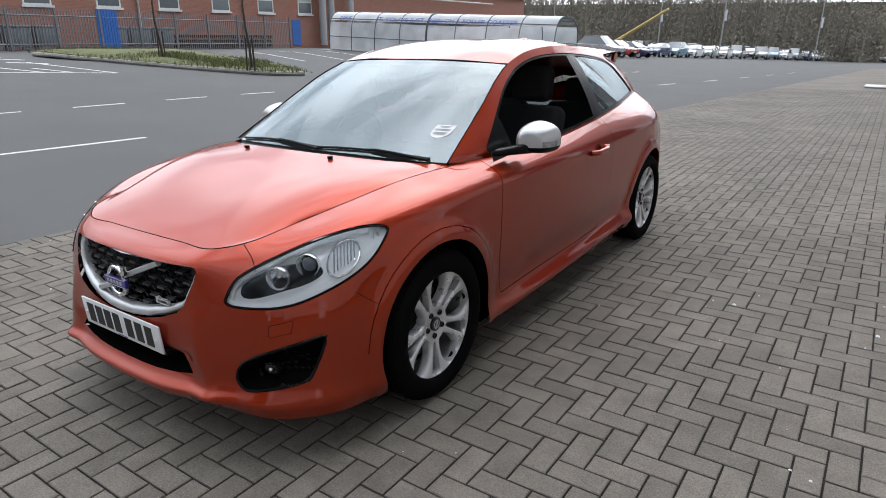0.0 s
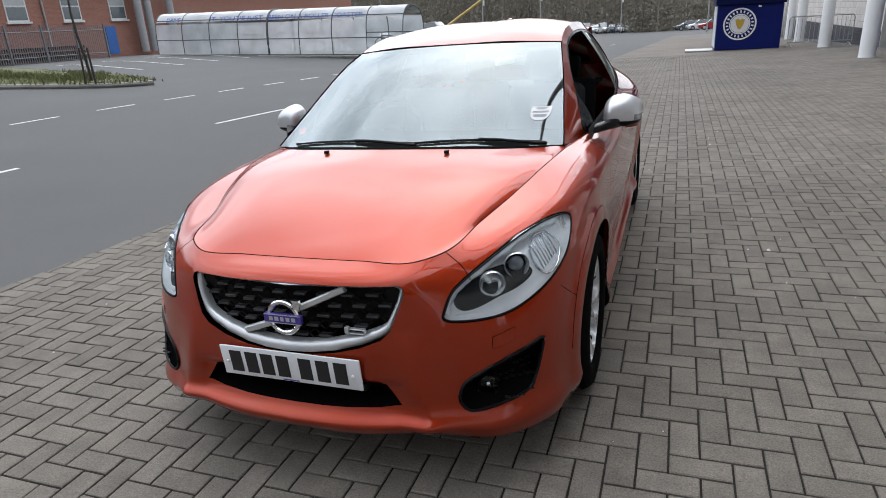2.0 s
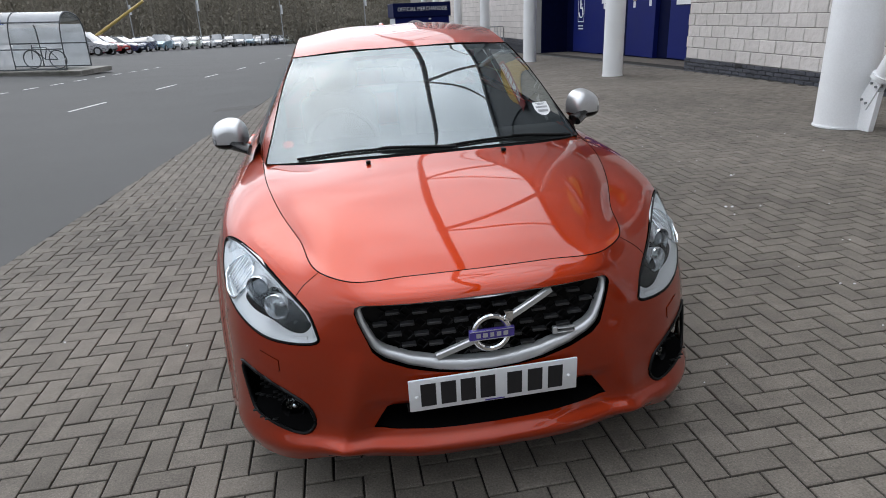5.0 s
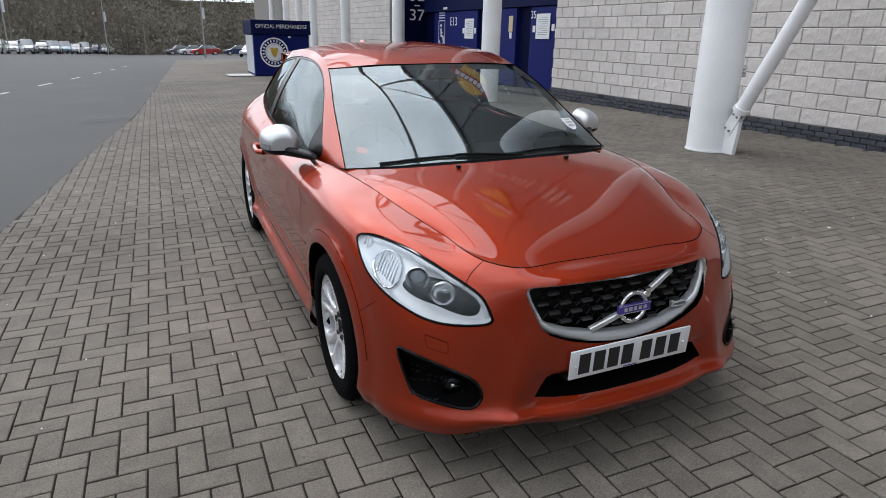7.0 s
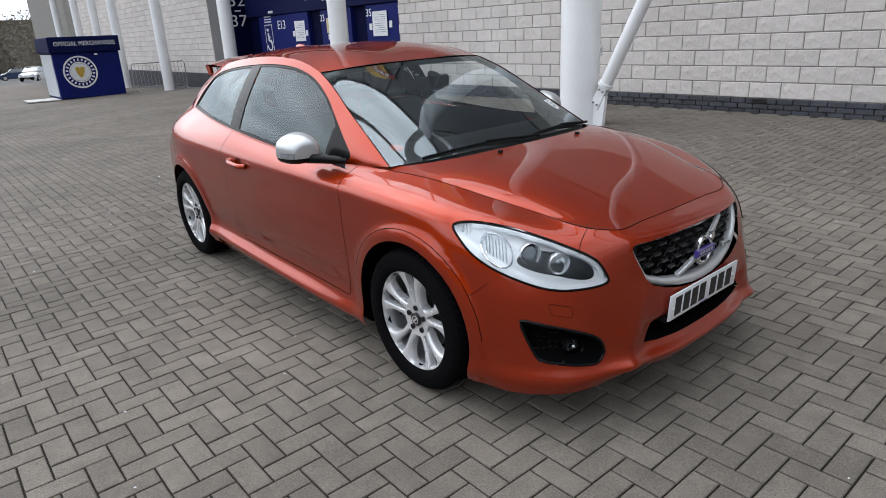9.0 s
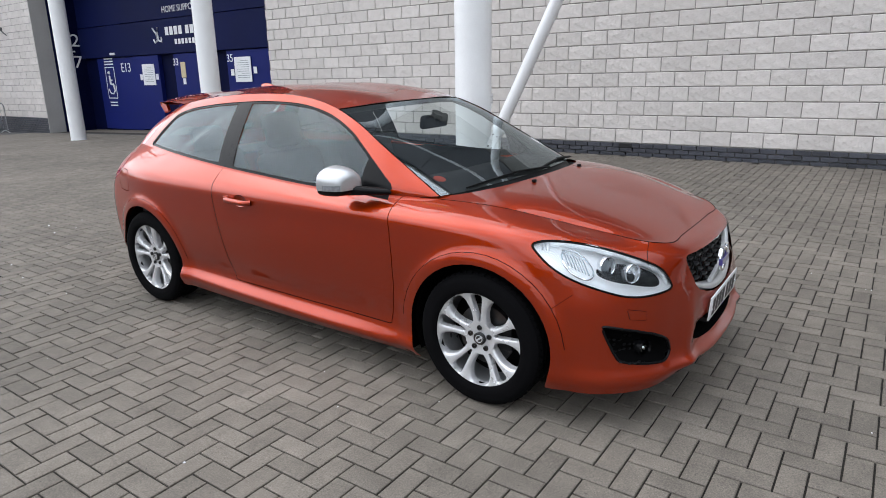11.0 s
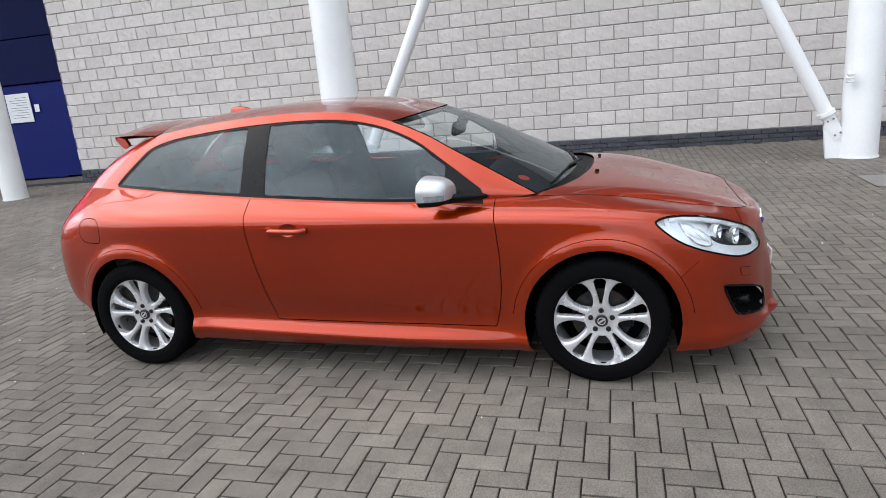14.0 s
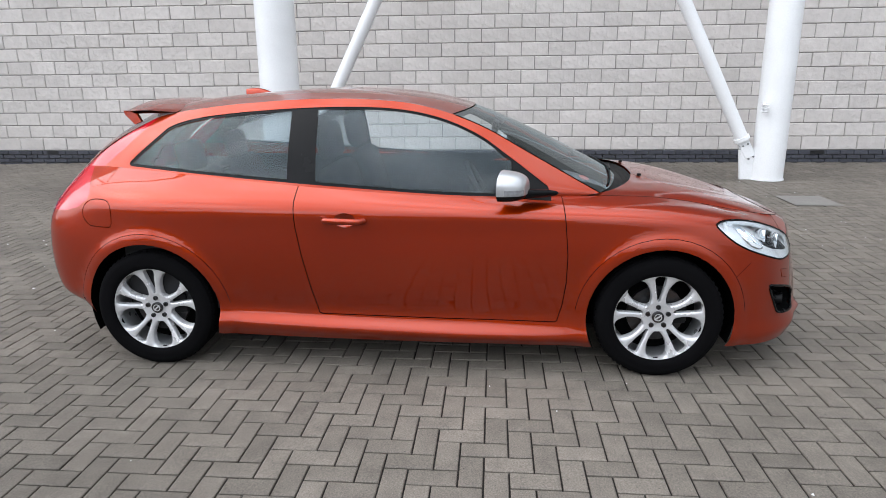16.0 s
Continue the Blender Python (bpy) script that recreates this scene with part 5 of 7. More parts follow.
def wood_tree(x, y, h, dense):
    z = ground_z(x, min(y, 150))
    lean = Vector((rng.uniform(-.06, .06), 0, 1))
    w = rng.uniform(.08, .20)
    k = len(tv)
    top = Vector((x, y, z)) + lean * h * .92
    tv.extend([(x - w, y, z), (x + w, y, z), (top.x + w * .25, top.y, top.z), (top.x - w * .25, top.y, top.z)])
    tf.append((k, k + 1, k + 2, k + 3))
    for _ in range(9):
        s = rng.uniform(.3, .9)
        p = Vector((x, y, z)) + lean * h * s
        q = p + Vector((rng.uniform(-1, 1), rng.uniform(-.5, .5), rng.uniform(.5, 1.3))) * h * .16
        d = (q - p).normalized().cross(Vector((0, 1, 0))).normalized() * .05
        k = len(tv)
        tv.extend([tuple(p - d), tuple(p + d), tuple(q + d * .4), tuple(q - d * .4)])
        tf.append((k, k + 1, k + 2, k + 3))
    for _ in range(dense):
        s = rng.uniform(.03, 1.0) ** 1.15
        r = h * .20 * (1.15 - abs(s - .5))
        p = Vector((x + rng.gauss(0, r * .6), y + rng.gauss(0, r * .5), z + h * s))
        a = rng.uniform(0, 6.3)
        size = rng.uniform(.06, .24)
        quad(wv, wf, p, Vector((math.cos(a), rng.uniform(-.4, .4), math.sin(a))) * size, Vector((-math.sin(a), rng.uniform(-.3, .3), math.cos(a))) * size * rng.uniform(.25, .7))


def belt(x0, y0, x1, y1, n, h0, h1, dense, depth):
    for k in range(n):
        f = (k + rng.random()) / n
        d = rng.uniform(0, depth)
        ux, uy = (x1 - x0), (y1 - y0)
        l = math.hypot(ux, uy)
        wood_tree(x0 + ux * f - uy / l * d, y0 + uy * f + ux / l * d, rng.uniform(h0, h1), dense)


def scrub(x0, y0, x1, y1, n, h):
    for k in range(n):
        f = rng.random()
        x, y = x0 + (x1 - x0) * f + rng.uniform(-1, 1), y0 + (y1 - y0) * f + rng.uniform(-2, 6)
        z = ground_z(x, min(y, 150)) + h * rng.random() ** 1.4
        a = rng.uniform(0, 6.3)
        s = rng.uniform(.25, .8)
        quad(wv, wf, Vector((x, y, z)), Vector((math.cos(a), rng.uniform(-.3, .3), math.sin(a))) * s, Vector((-math.sin(a), rng.uniform(-.3, .3), math.cos(a))) * s * .8)


belt(-9, 126, -70, 122, 160, 9, 17, 190, 14)
belt(40, 128, -9, 126, 100, 6, 10, 150, 14)
belt(-70, 122, -130, 70, 80, 9, 15, 90, 12)
belt(150, 100, 40, 128, 40, 9, 14, 70, 10)
scrub(60, 126, -80, 119, 15000, 4.5)
belt(-72, 70, -80, -70, 90, 9, 15, 90, 12)
belt(60, -90, 160, -60, 40, 8, 13, 70, 12)
belt(-60, -110, 60, -90, 60, 8, 14, 70, 14)
belt(-140, -60, -60, -110, 40, 8, 14, 70, 14)
for nm, v, f, mat, lab in (("far_woods", wv, wf, wood_mat, "brown bare winter woods along the car park"), ("far_trunks", tv, tf, trunk_mat, "pale thin trunks of the far woods")):
    me = bpy.data.meshes.new(nm)
    me.from_pydata(v, [], f)
    me.materials.append(mat)
    tagged(new(nm, me), lab, "woods", kind="stuff")
# dark earth bank behind the trees closes the view
solo("backdrop", facing(grid_bm([[Vector((x, 142 - abs(x) * .12, z)) for x in (-170, -120, -80, -40, 0, 40, 80, 140)] for z in (-6, 2, 7.0)]), (0, -1, 0)), surface("dense_far_thicket", (0.15, 0.132, 0.098), 0.95, scale=.8, vary=0.4, fine=6, bump=0.6, distance=.4), "dense dark thicket behind the trees", "backdrop", kind="structure")

# ---- the orange hatchback ----
paint = car_paint("orange_metallic_paint", (0.335, 0.0245, 0.0002))
black_gap = surface("panel_gap_black", (0.004, 0.004, 0.004), 0.95, vary=0.1, spec=0.0)
black_plastic = surface("black_plastic", (0.007, 0.007, 0.0075), 0.5, spec=0.15, bump=0.1, fine=300, vary=0.15)
gloss_black = surface("gloss_black_trim", (0.005, 0.005, 0.0055), 0.25, spec=0.14, vary=0.1)
niche_black = surface("deep_black_plastic", (0.0035, 0.0035, 0.0037), 0.9, spec=0.0, vary=0.1)
rubber = surface("tyre_rubber", (0.0045, 0.0045, 0.005), 0.85, spec=0.03, bump=0.15, fine=220, vary=0.2)
alloy = surface("silver_alloy", (0.70, 0.705, 0.72), 0.26, metal=0.45, vary=0.05, fine=90)
# rim alloy made darker: the shade inside the barrel is in its colour
shaded_barrel_alloy = surface("shaded_barrel_alloy", (0.36, 0.365, 0.375), 0.30, metal=0.7, vary=0.08)
satin = surface("satin_silver", (0.56, 0.57, 0.58), 0.30, metal=0.6, vary=0.04)
chrome = surface("chrome", (0.82, 0.83, 0.85), 0.06, metal=1.0, vary=0.03, rvar=0.03)
lamp_chrome = surface("lamp_reflector", (0.90, 0.91, 0.93), 0.16, metal=0.75, vary=0.05, rvar=0.05)
dark_steel = surface("dark_steel", (0.045, 0.045, 0.047), 0.4, metal=0.8, vary=0.25, stain=0.4, stain_scale=12, stain_color=(0.09, 0.05, 0.03))
cabin = surface("cabin_trim", (0.012, 0.012, 0.0135), 0.7)
seat_cloth = surface("seat_cloth", (0.014, 0.0145, 0.016), 0.9)
lamp_silver = surface("lamp_surround_silver", (0.94, 0.95, 0.96), 0.20, metal=0.12, vary=0.03, rvar=0.05)
lamp_glass = glass("lamp_lens", (0.96, 0.97, 0.98), 0.19)
screen_glass = glass("windscreen_glass", (0.80, 0.87, 0.86), 0.54)
side_glass = glass("side_window_glass", (0.66, 0.74, 0.77), 0.225)
red_lens = surface("red_lamp_lens", (0.55, 0.012, 0.022), 0.15, coat=1.0, vary=0.1)
white_card = surface("white_sticker", (0.78, 0.79, 0.80), 0.5, vary=0.03)
plate_white = surface("plate_reflective_white", (0.74, 0.75, 0.77), 0.35, vary=0.03)
ink = surface("black_ink", (0.012, 0.012, 0.014), 0.5)
violet = surface("badge_violet", (0.055, 0.035, 0.26), 0.3, coat=0.5)
grey_print = surface("grey_print", (0.32, 0.33, 0.35), 0.6)
red_sticker = surface("red_sticker", (0.62, 0.09, 0.05), 0.5)

TILT_CAR = pose(0, 0, 0, 0, -math.degrees(math.atan(SLOPE)), 0)
car = thing("car", TILT_CAR, "orange metallic three-door hatchback parked on the brick paving", "car")

X, Y, Z = Vector((1, 0, 0)), Vector((0, 1, 0)), Vector((0, 0, 1))
DIAG = Vector((1, 1, 0)).normalized()     # along the front corner, seen from 45 degrees

# Level lines of the lower body, half the car, from the middle of the nose round the side to the middle of the tail.
SIDE_Y = (-0.25, 0.0, 0.40, 0.9, 1.4, 1.9, 2.3, 2.64, 2.95)


def level(nose, xs, zs, tail):
    return nose + [(x, y, z) for x, y, z in zip(xs, SIDE_Y, zs)] + tail


LEVELS = [
    level([(0, -.862, .212), (.24, -.856, .216), (.45, -.815, .228), (.650, -.722, .185), (.795, -.55, .172)],
          (.840, .838, .845, .850, .850, .850, .850, .84, .81), (.168, .16, .152, .155, .16, .17, .185, .20, .215),
          [(.68, 3.08, .24), (.45, 3.20, .24), (0, 3.24, .24)]),
    level([(0, -.884, .246), (.24, -.875, .251), (.455, -.832, .262), (.660, -.735, .232), (.808, -.55, .215)],
          (.858, .860, .880, .888, .888, .888, .882, .868, .835), (.210, .205, .198, .205, .220, .243, .258, .275, .29),
          [(.70, 3.13, .30), (.47, 3.25, .30), (0, 3.29, .30)]),
    level([(0, -.852, .285), (.24, -.845, .288), (.455, -.808, .292), (.650, -.718, .290), (.800, -.54, .29)],
          (.858, .862, .864, .853, .852, .852, .858, .864, .845), (.290, .282, .270, .272, .285, .302, .32, .34, .36),
          [(.725, 3.22, .37), (.50, 3.33, .37), (0, 3.365, .37)]),
    level([(0, -.848, .39), (.24, -.842, .39), (.445, -.803, .392), (.635, -.708, .40), (.785, -.54, .42)],
          (.862, .868, .869, .871, .873, .871, .869, .869, .838), (.445, .45, .45, .45, .45, .45, .45, .45, .46),
          [(.735, 3.245, .47), (.52, 3.345, .47), (0, 3.375, .47)]),
    level([(0, -.842, .50), (.23, -.836, .50), (.43, -.796, .51), (.615, -.697, .545), (.768, -.53, .575)],
          (.855, .876, .880, .884, .886, .886, .886, .884, .842), (.605, .62, .62, .62, .62, .62, .62, .62, .62),
          [(.740, 3.245, .62), (.52, 3.345, .62), (0, 3.375, .62)]),
    level([(0, -.826, .64), (.22, -.818, .64), (.41, -.776, .635), (.575, -.690, .655), (.730, -.52, .695)],
          (.832, .864, .873, .880, .884, .885, .884, .876, .826), (.742, .758, .768, .77, .77, .775, .78, .785, .79),
          [(.727, 3.225, .79), (.50, 3.315, .79), (0, 3.345, .79)]),
    level([(0, -.800, .716), (.21, -.793, .715), (.385, -.760, .713), (.525, -.665, .728), (.665, -.47, .783)],
          (.786, .840, .862, .876, .881, .881, .876, .860, .800), (.818, .836, .845, .852, .858, .868, .882, .895, .905),
          [(.682, 3.165, .91), (.47, 3.25, .91), (0, 3.28, .91)]),
    level([(0, -.704, .752), (.22, -.702, .753), (.400, -.697, .757), (.468, -.650, .769), (.545, -.42, .812)],
          (.606, .668, .722, .800, .802, .786, .745, .690, .618), (.852, .897, .914, .913, .940, .976, 1.007, 1.032, 1.046),
          [(.575, 3.065, 1.045), (.41, 3.155, 1.045), (0, 3.185, 1.045)]),
]
cols = [i / 10 for i in range(161)]
lines = [spline(l, cols) for l in LEVELS]
shell_rows = []
for c in range(len(cols)):
    shell_rows.append(spline([l[c] for l in lines], [i / 6 for i in range(43)]))
even = [[min(1.0, max(0.0, (c - 44) / 14)) * min(1.0, max(0.0, (r - 17) / 4)) for r in range(43)] for c in range(161)]
shell_rows = fair(shell_rows, 130, even)
shell = facing(grid_bm(shell_rows), (1, 0, 0))
BELT = LEVELS[7]

WHEEL_Z, ARCH_R = 0.315, 0.366
for v in shell.verts:
    if v.co.x > 0.6:
        for wy in (0.0, 2.635):
            r = math.hypot(v.co.y - wy, v.co.z - WHEEL_Z)
            if r < 0.47:
                f = min(1, max(0, (0.45 - r) / 0.06))
                v.co.x += 0.016 * f * f * (3 - 2 * f)


# creased corners of the bumper between the plate and the fog lamps, and a proud lip under the intake
for v in shell.verts:
    if v.co.y < -0.5 and v.co.z < 0.56:
        ax, az, bx, bz = .385, .56, .468, .27
        t = ((v.co.x - ax) * (bx - ax) + (v.co.z - az) * (bz - az)) / ((bx - ax) ** 2 + (bz - az) ** 2)
        t = min(1.0, max(0.0, t))
        gone = math.hypot(v.co.x - ax - t * (bx - ax), v.co.z - az - t * (bz - az))
        v.co.y -= 0.030 * (t ** 0.7) * max(0.0, 1 - gone / 0.10) ** 1.4 * min(1.0, max(0.0, (v.co.z - .195) / .05))
        if v.co.x < .5 and v.co.z > .26:
            v.co.y += 0.016 * max(0.0, 1 - abs(v.co.z - .385) / .10) * max(0.0, min(1.0, (.40 - v.co.x) / .05)) * (0.0 if v.co.z > .40 else 1.0)


def circle(cy, cz, r, n=44):
    return [(cy + r * math.cos(2 * math.pi * i / n), cz + r * math.sin(2 * math.pi * i / n)) for i in range(n)]


on_side = lambda c: c.x > 0.55
arch_gap = bmesh.new()


def gather(into, bm):
    vm = {v: into.verts.new(v.co) for v in bm.verts}
    for f in bm.faces:
        into.faces.new([vm[v] for v in f.verts])
    bm.free()


def rim_loop(bm):
    """The points round the edge of a sheet, in order."""
    near = {}
    for e in bm.edges:
        if len(e.link_faces) == 1:
            for a, b in (tuple(e.verts), tuple(e.verts)[::-1]):
                near.setdefault(a, []).append(b)
    start = next(iter(near))
    loop, last, now = [start], None, start
    while True:
        step = [v for v in near[now] if v is not last]
        if not step or step[0] is start or len(loop) > 4000:
            break
        last, now = now, step[0]
        loop.append(now)
    pts = [v.co.copy() for v in loop]
    out = [pts[0]]
    for p in pts[1:]:
        if (p - out[-1]).length > 0.006:
            out.append(p)
    return out


def ring_gap(bm, poly, g, U, V, test=None, depth=0.006):
    """Cuts a gap of width g along poly; returns the faces inside and gathers the sunk gap."""
    a = carve(bm, poly, U, V, None, test)
    b = carve(bm, inset(poly, g), U, V, a, test)
    bs = set(b)
    alln = carve(bm, poly, U, V, None, test)
    ring = [f for f in alln if f not in bs]
    gather(arch_gap, push(take(bm, ring), -depth))
    return [f for f in b if f.is_valid]


for wy in (0.0, 2.635):
    bmesh.ops.delete(shell, geom=carve(shell, circle(wy, WHEEL_Z, ARCH_R), Y, Z, None, on_side), context="FACES")
    ring_gap(shell, circle(wy, WHEEL_Z - 0.004, 0.424), 0.0028, Y, Z, lambda c: c.x > 0.55 and c.z > 0.36, 0.004)

# nose openings
front = lambda c: c.y < -0.6 and c.x < 0.5
GRILLE = [(-.30, .708), (.372, .706), (.388, .699), (.393, .685), (.385, .655), (.352, .570), (.322, .542), (.25, .514), (.16, .492), (.08, .482), (0, .479), (-.3, .479)]
bmesh.ops.delete(shell, geom=carve(shell, GRILLE, X, Z, None, front), context="FACES")
INTAKE = [(-.3, .392), (.302, .392), (.325, .386), (.348, .354), (.372, .320), (.30, .308), (.20, .300), (.10, .296), (0, .295), (-.3, .295)]
intake_back = take(shell, carve(shell, INTAKE, X, Z, None, front))
nose_corner = lambda c: c.y < -0.2 and c.x > 0.4
FOG = [(-.156, .335), (-.150, .362), (-.131, .394), (-.04, .430), (.150, .472), (.156, .466), (.140, .420), (.100, .336), (.088, .322), (.06, .312), (-.02, .300), (-.115, .291), (-.138, .300), (-.15, .316)]
FOG = rounded(FOG, 1)
fog_back = take(shell, carve(shell, FOG, DIAG, Z, None, nose_corner))
fog_seal_bm = bmesh.new()
add_path(fog_seal_bm, rim_loop(fog_back), 0.0065, 6, True)
LAMP = [(-.184, .588), (-.164, .634), (-.138, .674), (-.10, .698), (-.04, .724), (.05, .756), (.16, .787), (.27, .805), (.345, .808), (.388, .800), (.403, .788), (.398, .768), (.345, .702), (.27, .655), (.155, .612), (.03, .575), (-.10, .576)]
LAMP = rounded(LAMP)
lamp_in = ring_gap(shell, LAMP, 0.006, DIAG, Z, nose_corner, 0.003)
lamp_lens = take(shell, lamp_in)
lamp_seal_bm = bmesh.new()
add_path(lamp_seal_bm, rim_loop(lamp_lens), 0.0030, 6, True)
# seams of the nose
for strip in ([(-.438, .60), (-.435, .60), (-.357, .535), (-.360, .535)],):
    gather(arch_gap, push(take(shell, carve(shell, strip, Y, Z, None, on_side)), -0.004))
# headlamp washer cover
WASHER = [(-.035, .520), (.045, .536), (.050, .530), (.040, .492), (-.030, .480), (-.038, .486)]
washer_cover = push(take(shell, ring_gap(shell, WASHER, 0.0018, DIAG, Z, nose_corner, 0.003)), 0.002)

# door, fuel flap, rear lamp
DOOR = [(.500, .97), (.479, .79), (.466, .645), (.468, .50), (.483, .38), (.506, .292), (.518, .284), (1.10, .288), (1.725, .302), (1.745, .31), (1.775, .46), (1.809, .629), (1.832, .777), (1.838, .90), (1.826, .99), (1.5, 1.05)]
door_skin = take(shell, ring_gap(shell, DOOR, 0.0045, Y, Z, on_side))
RECESS_C = (1.575, .815)
recess = take(door_skin, carve(door_skin, [(RECESS_C[0] + .056 * math.cos(k * math.pi / 14), RECESS_C[1] + .036 * math.sin(k * math.pi / 14)) for k in range(28)], Y, Z))
bmesh.ops.subdivide_edges(recess, edges=recess.edges[:], cuts=4, use_grid_fill=True)
bmesh.ops.triangulate(recess, faces=recess.faces[:])
for v in recess.verts:
    v.co.x -= 0.020 * max(0.0, 1 - ((v.co.y - RECESS_C[0]) / .056) ** 2 - ((v.co.z - RECESS_C[1]) / .036) ** 2) ** 0.7
FUEL = [(2.815, .765), (2.808, .79), (2.806, .86), (2.822, .893), (2.86, .905), (2.93, .903), (2.975, .878), (2.992, .835), (2.985, .80), (2.955, .768), (2.93, .760), (2.83, .758)]
FUEL = rounded(FUEL, 1)
fuel_skin = take(shell, ring_gap(shell, FUEL, 0.0040, Y, Z, lambda c: c.x > 0.55 and c.y > 2.7))
TAIL = [(3.03, 1.06), (2.955, .925), (2.965, .895), (3.02, .855), (3.11, .832), (3.40, .826), (3.4, 1.06)]
tail_low = take(shell, carve(shell, TAIL, Y, Z, None, lambda c: c.x > 0.42 and c.y > 2.8))

# upper body
RAIL = [(.700, .30, .925), (.668, .50, 1.035), (.636, .70, 1.145), (.602, .87, 1.238), (.568, 1.05, 1.310), (.552, 1.25, 1.362), (.545, 1.5, 1.388), (.540, 1.8, 1.391), (.530, 2.1, 1.375), (.514, 2.4, 1.346), (.492, 2.60, 1.316), (.478, 2.69, 1.296)]
belt_pts = spline(BELT, ts(7, 14, 71))
rail_pts = spline(RAIL, ts(0, 11, 71))
front_edge = [belt_pts[0].lerp(rail_pts[0], i / 24) for i in range(25)]
rear_edge = [belt_pts[-1].lerp(rail_pts[-1], i / 24) + Vector((0.012, 0.035, 0.0)) * math.sin(math.pi * i / 24) for i in range(25)]
side = facing(grid_bm(coons(belt_pts, rail_pts, front_edge, rear_edge, lambda u, v: Vector((0.022, 0, 0.004)) * math.sin(math.pi * v) * math.sin(math.pi * min(1, u * 1.6)) ** 0.5)), (1, 0, 0.3))
DLO = [(.492, .917), (.9, .921), (1.4, .949), (1.9, .985), (2.4, 1.023), (2.72, 1.046), (2.775, 1.050), (2.792, 1.062), (2.785, 1.08), (2.745, 1.115), (2.655, 1.205), (2.60, 1.245), (2.53, 1.274), (2.40, 1.303), (2.15, 1.329), (1.867, 1.347), (1.617, 1.353), (1.386, 1.346), (1.215, 1.322), (1.045, 1.274), (.874, 1.193), (.702, 1.066)]
DLO = rounded(DLO)
dlo = carve(side, DLO, Y, Z)
dlo_bm = push(take(side, dlo), -0.004)
REAR_LAMP_STRIP = [(3.030, .98), (2.845, 1.135), (2.69, 1.285), (2.675, 1.33), (2.75, 1.33), (3.2, 1.02), (3.2, .98)]
tail_high = take(side, carve(side, REAR_LAMP_STRIP, Y, Z))
inner = inset(DLO, 0.014)
front_pane_faces = carve(dlo_bm, [(.745, .80), (.752, 1.5), (1.765, 1.5), (1.735, .80)], Y, Z, carve(dlo_bm, inner, Y, Z))
front_pane = push(take(dlo_bm, front_pane_faces), -0.004)
rear_pane_faces = carve(dlo_bm, [(1.885, .80), (1.905, 1.5), (3.0, 1.5), (3.0, .80)], Y, Z, carve(dlo_bm, inner, Y, Z))
rear_pane = push(take(dlo_bm, rear_pane_faces), -0.004)

header = spline([(0, .952, 1.330), (.3, .972, 1.326), (.568, 1.05, 1.310)], ts(0, 2, 31))
screen_base = spline([(0, .135, .950), (.35, .170, .945), (.60, .245, .932), (.700, .30, .925)], ts(0, 3, 31))
screen_mid = spline([(0, .135, .950), (0, .40, 1.080), (0, .70, 1.222), (0, .952, 1.330)], ts(0, 3, 31))
screen_edge = spline(RAIL, ts(0, 4, 31))
screen_rows = fair(coons(screen_base, header, screen_mid, screen_edge, lambda u, v: Vector((0, -0.3, 1)) * 0.006 * math.sin(math.pi * v) * (1 - u * u)), 1200, None, True)
screen = facing(grid_bm(screen_rows), (0, -0.5, 1))
ROOF_MID = [(0, .952, 1.330), (0, 1.10, 1.368), (0, 1.30, 1.402), (0, 1.6, 1.426), (0, 1.9, 1.430), (0, 2.2, 1.413), (0, 2.5, 1.384), (0, 2.78, 1.345)]
roof_rear = spline([(0, 2.78, 1.345), (.25, 2.765, 1.336), (.478, 2.69, 1.296)], ts(0, 2, 31))
roof = facing(grid_bm(fair(coons(header, roof_rear, spline(ROOF_MID, ts(0, 7, 41)), spline(RAIL, ts(4, 11, 41)), lambda u, v: Vector((0, 0, 0.011)) * (math.sin(math.pi * u) ** 1.0) * math.sin(math.pi * min(1, 0.12 + v * 0.88)) ** 0.6), 600, None, True)), (0, 0, 1))
HOOD_MID = [(0, -.702, .752), (0, -.62, .783), (0, -.45, .836), (0, -.25, .888), (0, -.08, .928), (0, .045, .957)]
hood_rear = spline([(0, .045, .957), (.25, .062, .953), (.50, .140, .938), (.64, .250, .924), (.722, .40, .914)], ts(0, 4, 41))
hood_front = spline(BELT, ts(0, 3, 41))
hood_edge = spline(BELT, ts(3, 7, 61))
hood = facing(grid_bm(fair(coons(hood_front, hood_rear, spline(HOOD_MID, ts(0, 5, 61)), hood_edge, lambda u, v: Vector((0, 0, 0.009)) * math.sin(math.pi * u ** 1.3) * min(1, v / 0.22) ** 1.0 * (1 - max(0, v - 0.8) * 4)), 9000, None, True)), (0, 0, 1))
hatch_low = spline(BELT, ts(14, 16, 21))
hatch_top = spline([(.478, 2.69, 1.296), (.25, 2.765, 1.336), (0, 2.78, 1.345)], ts(0, 2, 21))
hatch = facing(grid_bm([[a.lerp(b, i / 14) + Vector((0, 0.05, 0)) * math.sin(math.pi * i / 14) for a, b in zip(hatch_low, hatch_top)] for i in range(15)]), (0, 1, 0.5))
hatch_pane = take(hatch, carve(hatch, [(-.1, 1.06), (.46, 1.06), (.43, 1.28), (-.1, 1.31)], X, Z))

# a fine dark line round the bonnet and along the roof edges
def edge_gap(pts, r, sink):
    add_path(arch_gap, [p + sink for p in pts], r, 6)


